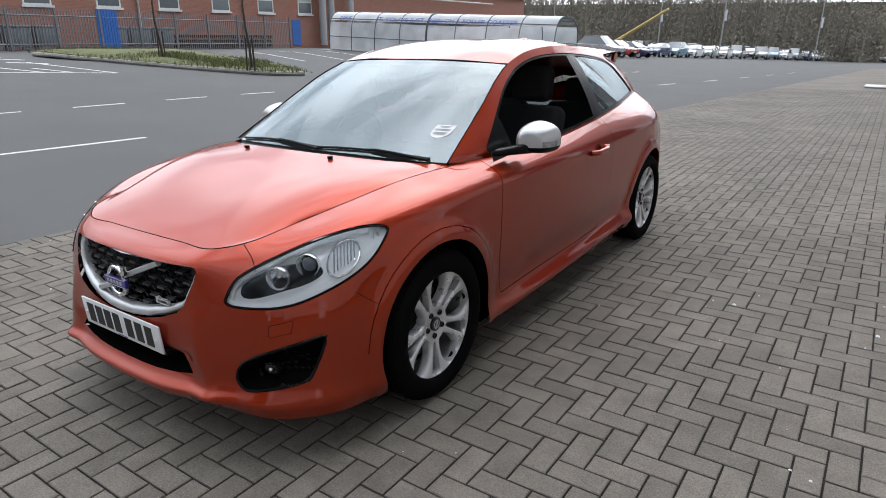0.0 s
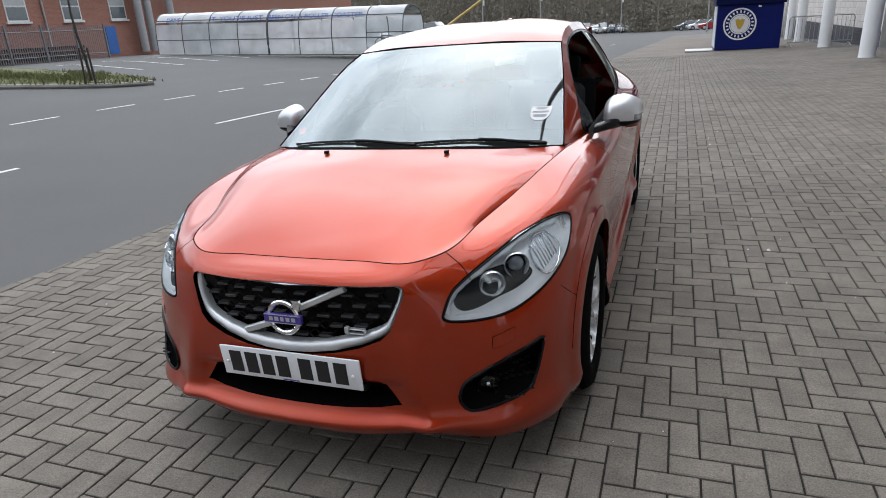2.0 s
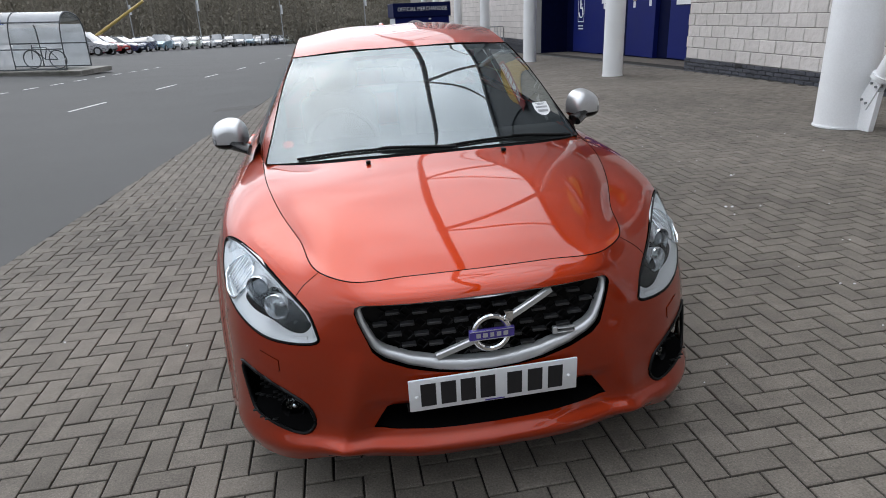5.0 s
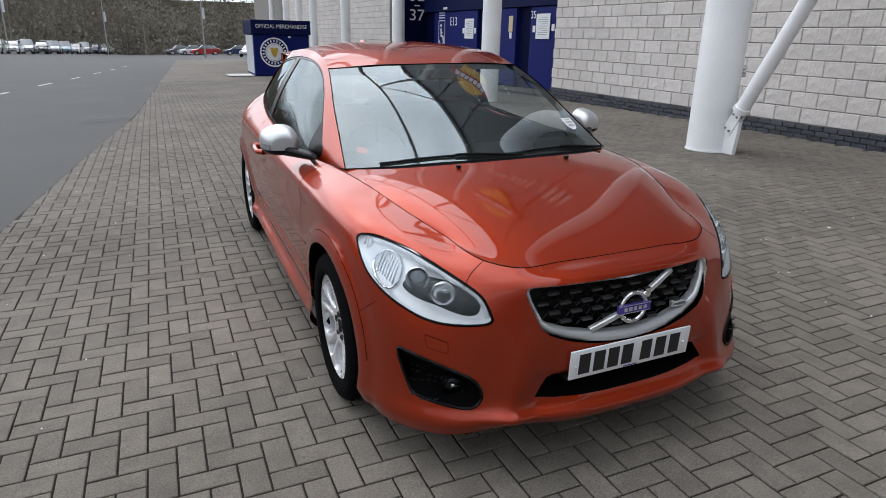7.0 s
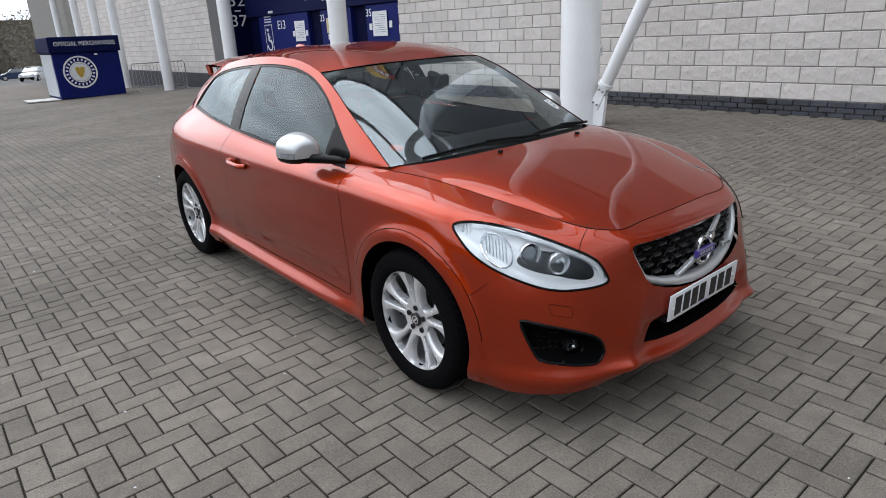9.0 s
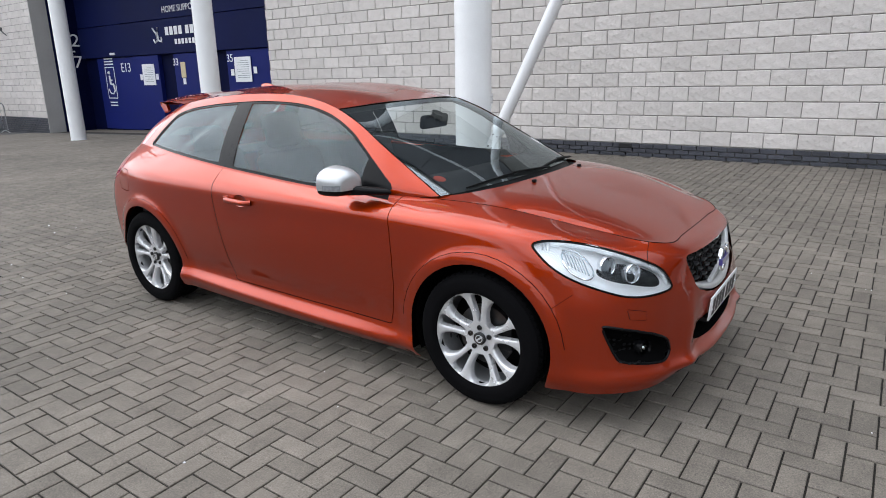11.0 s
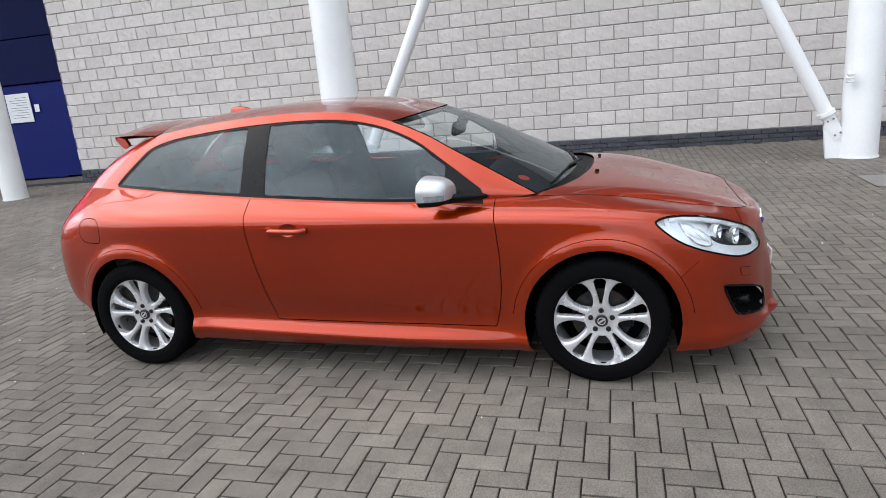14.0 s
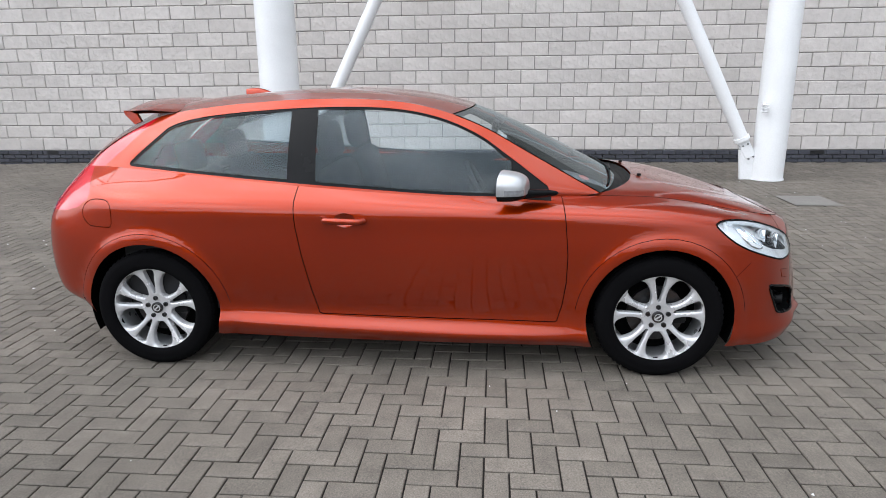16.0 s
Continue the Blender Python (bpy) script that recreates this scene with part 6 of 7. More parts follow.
edge_gap(spline(BELT, ts(0, 7, 90)), 0.0022, Vector((0, 0, -0.0010)))
edge_gap(rail_pts[:26], 0.0024, Vector((0, 0, 0.001)))
edge_gap([p for p in shell_rows[31] if p.z > .693][::-1], 0.0016, Vector((-0.0004, 0.0004, -0.0004)))
edge_gap(header, 0.0026, Vector((0, 0, 0.001)))

body = part("body", both(shell), paint, car, "orange metallic lower body with flared wheel arches", angle=60)
part("bonnet", both(hood), paint, car, "orange metallic bonnet reflecting the sky", angle=60)
part("roof", both(roof), paint, car, angle=60)
windscreen = part("windscreen", both(screen), screen_glass, car, "clear raked windscreen with wiper arms below", angle=60)
windscreen.visible_shadow = False
tailgate = part("tailgate", both(hatch), paint, car, angle=60)
part("rear_window", both(hatch_pane), side_glass, tailgate, angle=60)
part("panel_gap", both(arch_gap), black_gap, car, "thin dark joints between the panels", angle=60)


def pair(name, bm, mat, label="", parent=car, angle=60, parents=None):
    """The two mirrored halves of a part, left and right."""
    other = flip(bm)
    a = part(name, bm, mat, parents[0] if parents else parent, label, angle=angle)
    b = part(name, other, mat, parents[1] if parents else parent, label, angle=angle)
    return a, b


trim_bm = push(side.copy(), -0.012)
bmesh.ops.reverse_faces(trim_bm, faces=trim_bm.faces[:])
pair("pillar_trim", trim_bm, cabin, "dark lining of the roof pillars")
pair("side_frame", side, paint, "body-coloured roof pillar and quarter")
doors = pair("door", thicken(door_skin, 0.02), paint, "long orange door with a body-coloured handle")
pair("window_trim", dlo_bm, gloss_black, "black surround of the side windows")
for o in (part("door_window", flip(front_pane), side_glass, car, "raised pane of the passenger door"),) + pair("quarter_window", rear_pane, side_glass, "tapering rear quarter window"):
    o.visible_shadow = False  # the driver's window is wound down
pair("fuel_flap", thicken(fuel_skin, 0.006), paint)
tails = pair("rear_lamp", thicken(tail_low, 0.01), red_lens, "red rear lamp running up the tail")
pair("rear_lamp_strip", thicken(tail_high, 0.01), red_lens, parents=tails)
pair("washer_cover", thicken(washer_cover, 0.003), paint)

# headlamps: clear lens over a silver bowl with round lamps
bowl = lamp_lens.copy()
bmesh.ops.subdivide_edges(bowl, edges=bowl.edges[:], cuts=1, use_grid_fill=True)
bowl.normal_update()
for v in bowl.verts:
    u, z = v.co.dot(DIAG), v.co.z
    d = min(1.0, max(0.0, 14 * min((u + .19), (.41 - u), (z - .57 - max(0, (u - .03) * .55)), (.82 - z))))
    rise = min(1.0, max(0.0, (z - .575 - max(0, u) * .36) / .125))
    v.co += Vector((-1, 1, 0)).normalized() * ((0.012 + 0.060 * rise) * d) - Vector((0, 0, 0.004)) * d
bowl_pts = [v.co.copy() for v in bowl.verts]


BEZEL = [(-.125, .620), (-.112, .648), (-.05, .676), (.03, .695), (.11, .702), (.160, .690), (.158, .668), (.075, .636), (-.05, .610), (-.105, .606)]
black_bowl = take(bowl, carve(bowl, rounded(BEZEL), DIAG, Z))
lamps = pair("headlamp", bowl, lamp_silver, "clear-glass headlamp with round silver reflectors")
pair("lamp_seal", lamp_seal_bm, black_plastic, parents=lamps)
lens_pts = [v.co.copy() for v in lamp_lens.verts]
for o in pair("lens", push(lamp_lens, 0.001), lamp_glass, parents=lamps):
    o.visible_shadow = False


def lamp_at(u, z, sink):
    """A place on the headlamp by its run along the corner and its height."""
    near = sorted(bowl_pts, key=lambda p: (p.dot(DIAG) - u) ** 2 + (p.z - z) ** 2)[:6]
    out = sum((p.dot(Vector((1, -1, 0)).normalized()) for p in near), 0.0) / 6 + sink
    return DIAG * u + Vector((1, -1, 0)).normalized() * out + Vector((0, 0, z))




def lens_at(u, z, deep=0.014):
    """A place just behind the lens."""
    near = sorted(lens_pts, key=lambda p: (p.dot(DIAG) - u) ** 2 + (p.z - z) ** 2)[:4]
    w = [1 / ((p.dot(DIAG) - u) ** 2 + (p.z - z) ** 2 + 1e-6) for p in near]
    c = Vector()
    for p, q in zip(near, w):
        c += p * (q / sum(w))
    return c + Vector((-1, 1, 0)).normalized() * deep


AIM = Vector((0.42, -0.90, 0.02)).normalized()


def round_lamp(u, z, r, ball, dark):
    p = lamp_at(u, z, 0.026)
    q = AIM.to_track_quat("X", "Z").to_matrix().to_4x4()
    m = Matrix.Translation(p) @ q
    ring = bmesh.new()
    add_lathe(ring, [(-0.03, r * 0.55), (-0.01, r * 0.95), (0.012, r * 1.04), (0.016, r * 1.0), (0.012, r * 0.93), (-0.006, r * 0.82)], (0, 0, 0), 36)
    ring.transform(m)
    pair("lamp_ring", ring, lamp_chrome, parents=lamps)
    cup = bmesh.new()
    add_lathe(cup, [(-0.004, r * 0.86), (-0.02, r * 0.6), (-0.022, 0.001)], (0, 0, 0), 36)
    cup.transform(m)
    pair("lamp_cup", cup, gloss_black if dark else lamp_chrome, parents=lamps)
    if ball:
        s = bmesh.new()
        bmesh.ops.create_uvsphere(s, u_segments=24, v_segments=14, radius=r * 0.66)
        for v in s.verts:
            v.co.x = v.co.x * 0.55 - 0.004
        s.transform(m)
        pair("projector_lens", s, projector, parents=lamps)


projector = surface("projector_glass", (0.22, 0.24, 0.27), 0.03, metal=0.4, coat=1.0, vary=0.1)
round_lamp(.112, .702, .040, True, True)
round_lamp(.010, .668, .040, False, False)
bulb = bmesh.new()
bmesh.ops.create_uvsphere(bulb, u_segments=14, v_segments=8, radius=.012, matrix=Matrix.Translation(lamp_at(.010, .668, .008)))
pair("bulb_shield", bulb, chrome, parents=lamps)
oval = bmesh.new()
add_path(oval, [lamp_at(.232 + .058 * math.cos(2 * math.pi * k / 28), .712 + .020 * math.cos(2 * math.pi * k / 28) + .044 * math.sin(2 * math.pi * k / 28), .008) for k in range(28)], .0045, 6, True)
pair("indicator_rim", oval, chrome, parents=lamps)
pair("lamp_bezel", black_bowl, gloss_black, parents=lamps)
for k in range(7):
    rib = bmesh.new()
    a, b = lamp_at(.196 + .012 * k, .676 + .005 * k, 0.004), lamp_at(.200 + .012 * k, .732 + .005 * k, 0.004)
    add_path(rib, [a.lerp(b, i / 4) for i in range(5)], 0.0032, 6)
    pair("reflector_rib", rib, chrome, parents=lamps)
# bright rim along the upper edge of each headlamp
rim_bm = bmesh.new()
rim = [q for q in inset(LAMP, 0.020) if q[0] < .365]
top = sorted([q for q in rim if q[1] > .60 + .25 * max(0, q[0] + .15)], key=lambda q: q[0])
add_path(rim_bm, [lens_at(q[0], q[1], .024) for q in top], 0.0140, 8)
low = sorted([q for q in rim if q not in top], key=lambda q: q[0])
add_path(rim_bm, [lens_at(q[0], q[1], .016) for q in low], 0.0080, 8)
pair("lamp_rim", rim_bm, lamp_silver, parents=lamps)

# fog-lamp niches
niche = push(fog_back, -0.001)
niche.normal_update()
for v in niche.verts:
    u, z = v.co.dot(DIAG), v.co.z
    d = min(1.0, max(0.0, 30 * min(u + .156, .156 - u, z - (.296 + max(0, u + .02) * 0.30), .385 + (u + .156) * 0.29 - z + .02)))
    v.co += Vector((-1, 1, 0)).normalized() * (0.055 * d)
niches = pair("fog_lamp_niche", niche, niche_black, "black niche with a mesh and a round fog lamp")
pair("niche_rim", fog_seal_bm, gloss_black, parents=niches)
niche_pts = [v.co.copy() for v in niches[0].data.vertices]


def niche_at(u, z, out):
    best = min(niche_pts, key=lambda p: (p.dot(DIAG) - u) ** 2 + (p.z - z) ** 2)
    return best + Vector((1, -1, 0)).normalized() * out


fog_m = Matrix.Translation(niche_at(-.055, .345, 0.020)) @ Vector((0.30, -0.95, 0)).to_track_quat("X", "Z").to_matrix().to_4x4()
fog = bmesh.new()
add_lathe(fog, [(-.04, .041), (-.004, .041), (.004, .038), (.0, .034), (-.012, .031), (-.03, .018), (-.034, .001)], (0, 0, 0), 32)
fog.transform(fog_m)
pair("fog_lamp", fog, gloss_black, parents=niches)
fog_lens = bmesh.new()
add_lathe(fog_lens, [(-.006, .033), (-.001, .026), (.002, .012), (.003, .0005)], (0, 0, 0), 28)
fog_lens.transform(fog_m)
pair("fog_lens", fog_lens, lamp_glass, parents=niches)
fog_bulb = bmesh.new()
bmesh.ops.create_uvsphere(fog_bulb, u_segments=12, v_segments=8, radius=.013, matrix=fog_m @ Matrix.Translation((-.014, 0, 0)))
pair("fog_bulb", fog_bulb, chrome, parents=niches)
for r in range(4):
    for k in range(5):
        u, z = .0 + .026 * k + (.013 if r % 2 else 0), .315 + .028 * r
        if u < .12 and z < .40 + u * 0.2 and z > .300 + u * 0.15:
            p = niche_at(u, z, 0.006)
            pair("niche_rib", box_bm(p.x - .010, p.x + .010, p.y - .006, p.y + .006, p.z - .0025, p.z + .0025, 0.002, 1), black_plastic, parents=niches)

# grille: black backing, honeycomb, silver frame, diagonal bar, round emblem
grille = part("grille", box_bm(-.385, .385, -.745, -.735, .47, .705), gloss_black, car, "black honeycomb grille in a silver frame")


def grille_y(x, z):
    """Front of the nose at the grille."""
    return -.838 + 0.62 * x * x * 0.62 + (z - .50) * 0.11 + max(0, z - .64) * 0.25


comb, web = bmesh.new(), bmesh.new()
for r in range(7):
    for k in range(-5, 6):
        x, z = k * .080 + (.040 if r % 2 else 0), .500 + .0330 * r
        half = .365 if z > .60 else .335 - max(0, (.575 - z)) * 3.0
        if abs(x) < half - .02 and z < .69:
            y = grille_y(x, z) + .020
            add_box(comb, x - .021, x + .021, y - .002, y + .02, z - .0042, z + .0042, 0.001, 1)
            for sx in (-1, 1):
                for sz in (-1, 1):
                    add_tube(web, (x + sx * .021, y + .012, z), (x + sx * .040, y + .012, z + sz * .0165), .0032, n=6)
tagged(part("honeycomb", comb, surface("grille_grey_plastic", (0.030, 0.030, 0.032), 0.35, spec=0.5, vary=0.1), grille), kind="stuff")
tagged(part("honeycomb_web", web, gloss_black, grille), kind="stuff")
G_OUT = [(0, .707), (.25, .707), (.365, .706), (.384, .701), (.392, .688), (.386, .656), (.372, .618), (.354, .572), (.338, .554), (.315, .539), (.25, .514), (.16, .493), (.08, .483), (0, .480)]
G_IN = [(0, .696), (.25, .696), (.355, .695), (.366, .692), (.371, .684), (.365, .656), (.350, .620), (.334, .588), (.322, .577), (.305, .567), (.24, .545), (.155, .528), (.08, .520), (0, .517)]
frame_bm = bmesh.new()
rows = []
for (xo, zo), (xi, zi) in zip(G_OUT, G_IN):
    row = []
    for f, lift in ((0.0, 0.004), (0.12, -0.005), (0.5, -0.009), (0.85, -0.004), (1.0, 0.006), (1.0, 0.03)):
        x, z = xo + (xi - xo) * f, zo + (zi - zo) * f
        row.append(Vector((x, grille_y(x, z) + lift, z)))
    rows.append(row)
frame_bm.free()
frame_bm = facing(grid_bm(rows), (0, -1, 0))
part("grille_frame", both(frame_bm), satin, grille, "satin silver U-shaped surround", angle=50)
for a, b in (((-.165, .535), (-.052, .575)), ((.056, .632), (.200, .692))):
            bar = bmesh.new()
            n = 6
            d = Vector((b[0] - a[0], 0, b[1] - a[1])).normalized()
            w = Vector((-d.z, 0, d.x)) * 0.0105
            ring = []
            for i in range(n + 1):
                x, z = a[0] + (b[0] - a[0]) * i / n, a[1] + (b[1] - a[1]) * i / n
                c = Vector((x, grille_y(x, z) - 0.002, z))
                ring.append([bar.verts.new(c + w), bar.verts.new(c + w * 0.7 + Vector((0, -.005, 0))), bar.verts.new(c - w * 0.7 + Vector((0, -.005, 0))), bar.verts.new(c - w), bar.verts.new(c - w + Vector((0, .012, 0))), bar.verts.new(c + w + Vector((0, .012, 0)))])
            for A, B in zip(ring, ring[1:]):
                for j in range(6):
                    bar.faces.new((A[j], B[j], B[(j + 1) % 6], A[(j + 1) % 6]))
            bar.faces.new(ring[0])
            bar.faces.new(ring[-1][::-1])
            bmesh.ops.recalc_face_normals(bar, faces=bar.faces)
            part("grille_bar", bar, satin, grille, "silver diagonal bar", angle=30)
BZ = .600
by = grille_y(0, BZ) - .012
em = bmesh.new()
add_lathe(em, [(by + .012, .061), (by - .002, .061), (by - .006, .057), (by - .006, .049), (by - .002, .045), (by + .012, .045)], (0, 0, BZ), 48, "y")
emblem = part("emblem", em, chrome, grille, "round chrome emblem with a violet band")
arrow = bmesh.new()
prism(arrow, [(.036, .036), (.046, .046), (.040, .064), (.066, .064), (.066, .038), (.060, .030)], lambda a, b, d: Vector((a, by - .006 + d, BZ + b)), .012)
add_tube(arrow, (.034, by, BZ + .034), (.055, by, BZ + .055), .0055, n=8)
bmesh.ops.recalc_face_normals(arrow, faces=arrow.faces)
part("emblem_arrow", arrow, chrome, emblem)
band = box_bm(-.068, .068, by - .011, by + .004, BZ - .017, BZ + .015, 0.002, 1)
part("emblem_band", band, violet, emblem, "violet band across the emblem")
bars = bmesh.new()
for k, w in enumerate((.013, .014, .011, .013, .014)):
    cx = -.041 + k * .0205
    add_box(bars, cx - w / 2, cx + w / 2, by - .0125, by - .011, BZ - .0075, BZ + .0060)
add_box(bars, -.066, .066, by - .0122, by - .011, BZ - .016, BZ - .014)
add_box(bars, -.066, .066, by - .0122, by - .011, BZ + .012, BZ + .014)
part("band_mark", bars, satin, emblem)
tag = bmesh.new()
for x0, x1, z0, z1 in ((.198, .212, .548, .570), (.214, .268, .562, .566), (.214, .268, .548, .552), (.264, .268, .552, .562)):
    y = grille_y(.23, .56) - .001
    add_box(tag, x0, x1, y - .004, y + .010, z0 + .004, z1 + .004, 0.001, 1)
part("grille_tag", tag, satin, grille)

# lower intake and number plate
ib = push(intake_back, -0.0)
for v in ib.verts:
    d = min(1.0, max(0.0, 70 * min(.39 - v.co.z, v.co.z - .296 - .15 * v.co.x ** 2, .7 * (.325 + (.386 - v.co.z) * .712 - v.co.x))))
    v.co.y += 0.09 * d
part("lower_intake", both(ib), niche_black, car, "dark lower air intake behind the number plate")
slats = bmesh.new()
for z in (.30, .325, .35, .375):
    add_box(slats, -.27, .27, -.775, -.755, z - .004, z + .004, 0.002, 1)
part("intake_slat", slats, niche_black, car)
pm = pose(0, -.8535, .431, 4, 0, 0)
pb = box_bm(-.26, .26, -.004, .004, -.0555, .0555, 0.003, 2)
pb.transform(pm)
plate = part("number_plate", pb, plate_white, car, "white number plate with black bars for characters")
for x in (-.202, -.141, -.081, -.021, .062, .126, .190):
    ch = box_bm(x - .023, x + .023, -.0052, -.004, -.0395, .0395)
    ch.transform(pm)
    part("plate_character", ch, ink, plate, smooth=False)
for x in (-.238, .232):
    screws = bmesh.new()
    bmesh.ops.create_uvsphere(screws, u_segments=12, v_segments=6, radius=.006, matrix=pm @ Matrix.Translation((x, -.004, -.004)))
    part("plate_screw", screws, white_card, plate)
mk = box_bm(-.03, .03, -.0052, -.004, -.0515, -.0475)
mk.transform(pm)
part("plate_maker_mark", mk, violet, plate)
holder = box_bm(-.265, .265, -.846, -.80, .372, .392)
part("plate_holder", holder, black_plastic, plate)

# dark underside, arch liners, floor
floor_bm = box_bm(-.80, .80, .42, 2.22, .150, .30)
part("underside", floor_bm, niche_black, car)
nose_in = box_bm(-.44, .44, -.70, .30, .22, .64)
part("engine_bay", nose_in, black_gap, car)
part("front_undertray", box_bm(-.60, .60, -.74, .42, .172, .215, .01, 1), niche_black, car)
under = box_bm(-.60, .60, 2.2, 3.10, .20, .60)
part("rear_underside", under, niche_black, car)
for wy in (0.0, 2.635):
    liner = bmesh.new()
    rows = []
    for i in range(25):
        a = math.pi * (-0.12 + 1.24 * i / 24)
        rows.append([Vector((x, wy + (ARCH_R + 0.012) * math.cos(a), WHEEL_Z + (ARCH_R + 0.012) * math.sin(a))) for x in (.828, .76, .55)])
    liner.free()
    liner = grid_bm(rows)
    r2 = [[Vector((.55, wy + k * math.cos(math.pi * (-.12 + 1.24 * i / 24)), WHEEL_Z + k * math.sin(math.pi * (-.12 + 1.24 * i / 24)))) for k in (.378, .0)] for i in range(25)]
    gather(liner, grid_bm(r2))
    pair("arch_liner", liner, black_gap)


# wheels
def build_wheel():
    """One wheel about its own centre, outer side to +x."""
    hub = thing("wheel", Matrix(), "", "")
    ty = bmesh.new()
    R = .3165
    add_lathe(ty, [(-.105, .226), (-.110, .25), (-.110, .275), (-.104, .298), (-.090, .311), (-.06, R), (-.034, R), (-.032, R - .007), (-.026, R - .007), (-.024, R), (.024, R), (.026, R - .007), (.032, R - .007), (.034, R), (.062, R), (.064, R - .006), (.070, R - .006), (.072, R - .001), (.090, .311), (.103, .298), (.1085, .280), (.1075, .272), (.1095, .262), (.1085, .245), (.103, .232), (.098, .226), (.06, .222)], (0, 0, 0), 72)
    part("tyre", ty, rubber, hub, "black low-profile tyre", angle=30)
    tread = bmesh.new()
    for k in range(60):
        a = 2 * math.pi * k / 60
        m = Matrix.Rotation(a, 4, "X") @ Matrix.Translation((.078, 0, .3120))
        vs = add_box(tread, -.012, .018, -.010, .010, -.004, .0035)
        bmesh.ops.transform(tread, matrix=m @ Matrix.Rotation(radians(32), 4, "Y"), verts=vs)
    part("tread_block", tread, rubber, hub, smooth=False)
    rim = bmesh.new()
    add_lathe(rim, [(.056, .222), (.072, .226), (.080, .229), (.090, .2325), (.0965, .2335), (.0985, .235), (.097, .2362), (.094, .236), (.06, .226), (-.09, .222), (-.10, .235)], (0, 0, 0), 72)
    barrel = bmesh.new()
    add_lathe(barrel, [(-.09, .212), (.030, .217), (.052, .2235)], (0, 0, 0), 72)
    part("barrel", barrel, shaded_barrel_alloy, hub, "inner barrel of the rim, shade painted in as darker alloy")
    part("rim", rim, alloy, hub, "silver five twin-spoke alloy rim", angle=35)
    disc = bmesh.new()
    add_lathe(disc, [(.010, .02), (.012, .145), (-.010, .145), (-.010, .02)], (0, 0, 0), 48)
    part("brake_disc", disc, dark_steel, hub)
    cal = box_bm(-.03, .035, .07, .15, -.05, .06, .012, 2)
    part("brake_caliper", cal, black_plastic, hub)
    # added black dish, standing in for the shade behind the spokes
    inside = bmesh.new()
    add_lathe(inside, [(-.05, .213), (-.02, .15), (-.02, .001)], (0, 0, 0), 40)
    part("wheel_shade_disc", inside, black_gap, hub)
    # the cast face: ten arms in five pairs, a tapering slot inside each pair, a rounded opening between pairs
    opening = [(.078, 0), (.0785, .0045), (.081, .0095), (.086, .0150), (.094, .0215), (.105, .0290), (.127, .0410), (.155, .0508), (.182, .0530), (.203, .0500), (.213, .0435), (.2185, .034), (.2215, .022), (.2230, .010), (.2235, 0)]
    slot = [(.080, 0), (.0805, .0022), (.084, .0050), (.092, .0078), (.203, .0290), (.212, .0278), (.217, .022), (.2195, .013), (.2205, .006), (.221, 0)]
    radii = sorted({.030, .045, .06, .07, .2275, .2310, .2335} | {r for r, _ in opening} | {r for r, _ in slot} | {.116, .14, .168, .193})

    def dish(r):
        return .062 + .028 * min(1, max(0, (r - .045) / .185)) ** 0.9

    for k in range(5):
        for s in (-1, 1):
            rows = []
            for r in radii:
                h, w = lin(opening, r) if .078 < r < .2235 else 0.0, lin(slot, r) if .080 < r < .221 else 0.0
                a0, a1 = w / r, radians(36) - h / r
                d0, d1 = .0035 * min(1, w / .006), .012 * min(1, h / .012)
                row = []
                for f, drop in ((0, .030 + d0), (0, d0), (.10, d0 * .15), (.35, -.0008 * min(1, h / .012)), (.62, 0), (.80, d1 * .16), (.93, d1 * .55), (1, d1), (1, .030 + d1)):
                    g = radians(90 + 72 * k) + s * (a0 + (a1 - a0) * f)
                    row.append(Vector((dish(r) - drop, r * math.cos(g), r * math.sin(g))))
                rows.append(row)
            part("spoke", facing(grid_bm(rows), (1, 0, 0)), alloy, hub, angle=42)
    boss = bmesh.new()
    add_lathe(boss, [(.02, .074), (.045, .074), (.052, .066), (.052, .001)], (0, 0, 0), 40)
    part("hub", boss, alloy, hub, angle=30)
    for k in range(5):
        a = math.radians(90 + 72 * k)
        b = bmesh.new()
        add_lathe(b, [(.060, .0125), (.0705, .0125), (.0715, .009), (.066, .0085), (.066, .001)], (0, .053 * math.cos(a), .053 * math.sin(a)), 14)
        part("wheel_bolt", b, dark_steel, hub, angle=30)
    cap = bmesh.new()
    add_lathe(cap, [(.060, .030), (.073, .030), (.075, .027), (.0735, .0255), (.0735, .001)], (0, 0, 0), 32)
    part("centre_cap", cap, dark_steel, hub, "dark hub cap with a silver ring")
    cr = bmesh.new()
    add_lathe(cr, [(.073, .019), (.0755, .019), (.0755, .015), (.073, .015)], (0, 0, 0), 28)
    vs = add_box(cr, .073, .0755, -.021, .021, -.004, .004)
    bmesh.ops.transform(cr, matrix=Matrix.Rotation(radians(35), 4, "X"), verts=vs)
    part("cap_ring", cr, alloy, hub, smooth=False)
    return hub


wheel = build_wheel()
for key in list(wheel.keys()):
    del wheel[key]
TRACK = 0.772
spots = [(-TRACK, 0.0, 180, 1), (TRACK, 0.0, 0, 31), (-TRACK, 2.635, 180, 4), (TRACK, 2.635, 0, 52)]
for i, (x, y, turn, spin) in enumerate(spots):
    w = wheel if i == 0 else copy_thing(wheel, Matrix())
    w.parent = car
    w.matrix_basis = Matrix.Translation((x, y, WHEEL_Z)) @ Matrix.Rotation(radians(turn), 4, "Z") @ Matrix.Rotation(radians(spin), 4, "X")

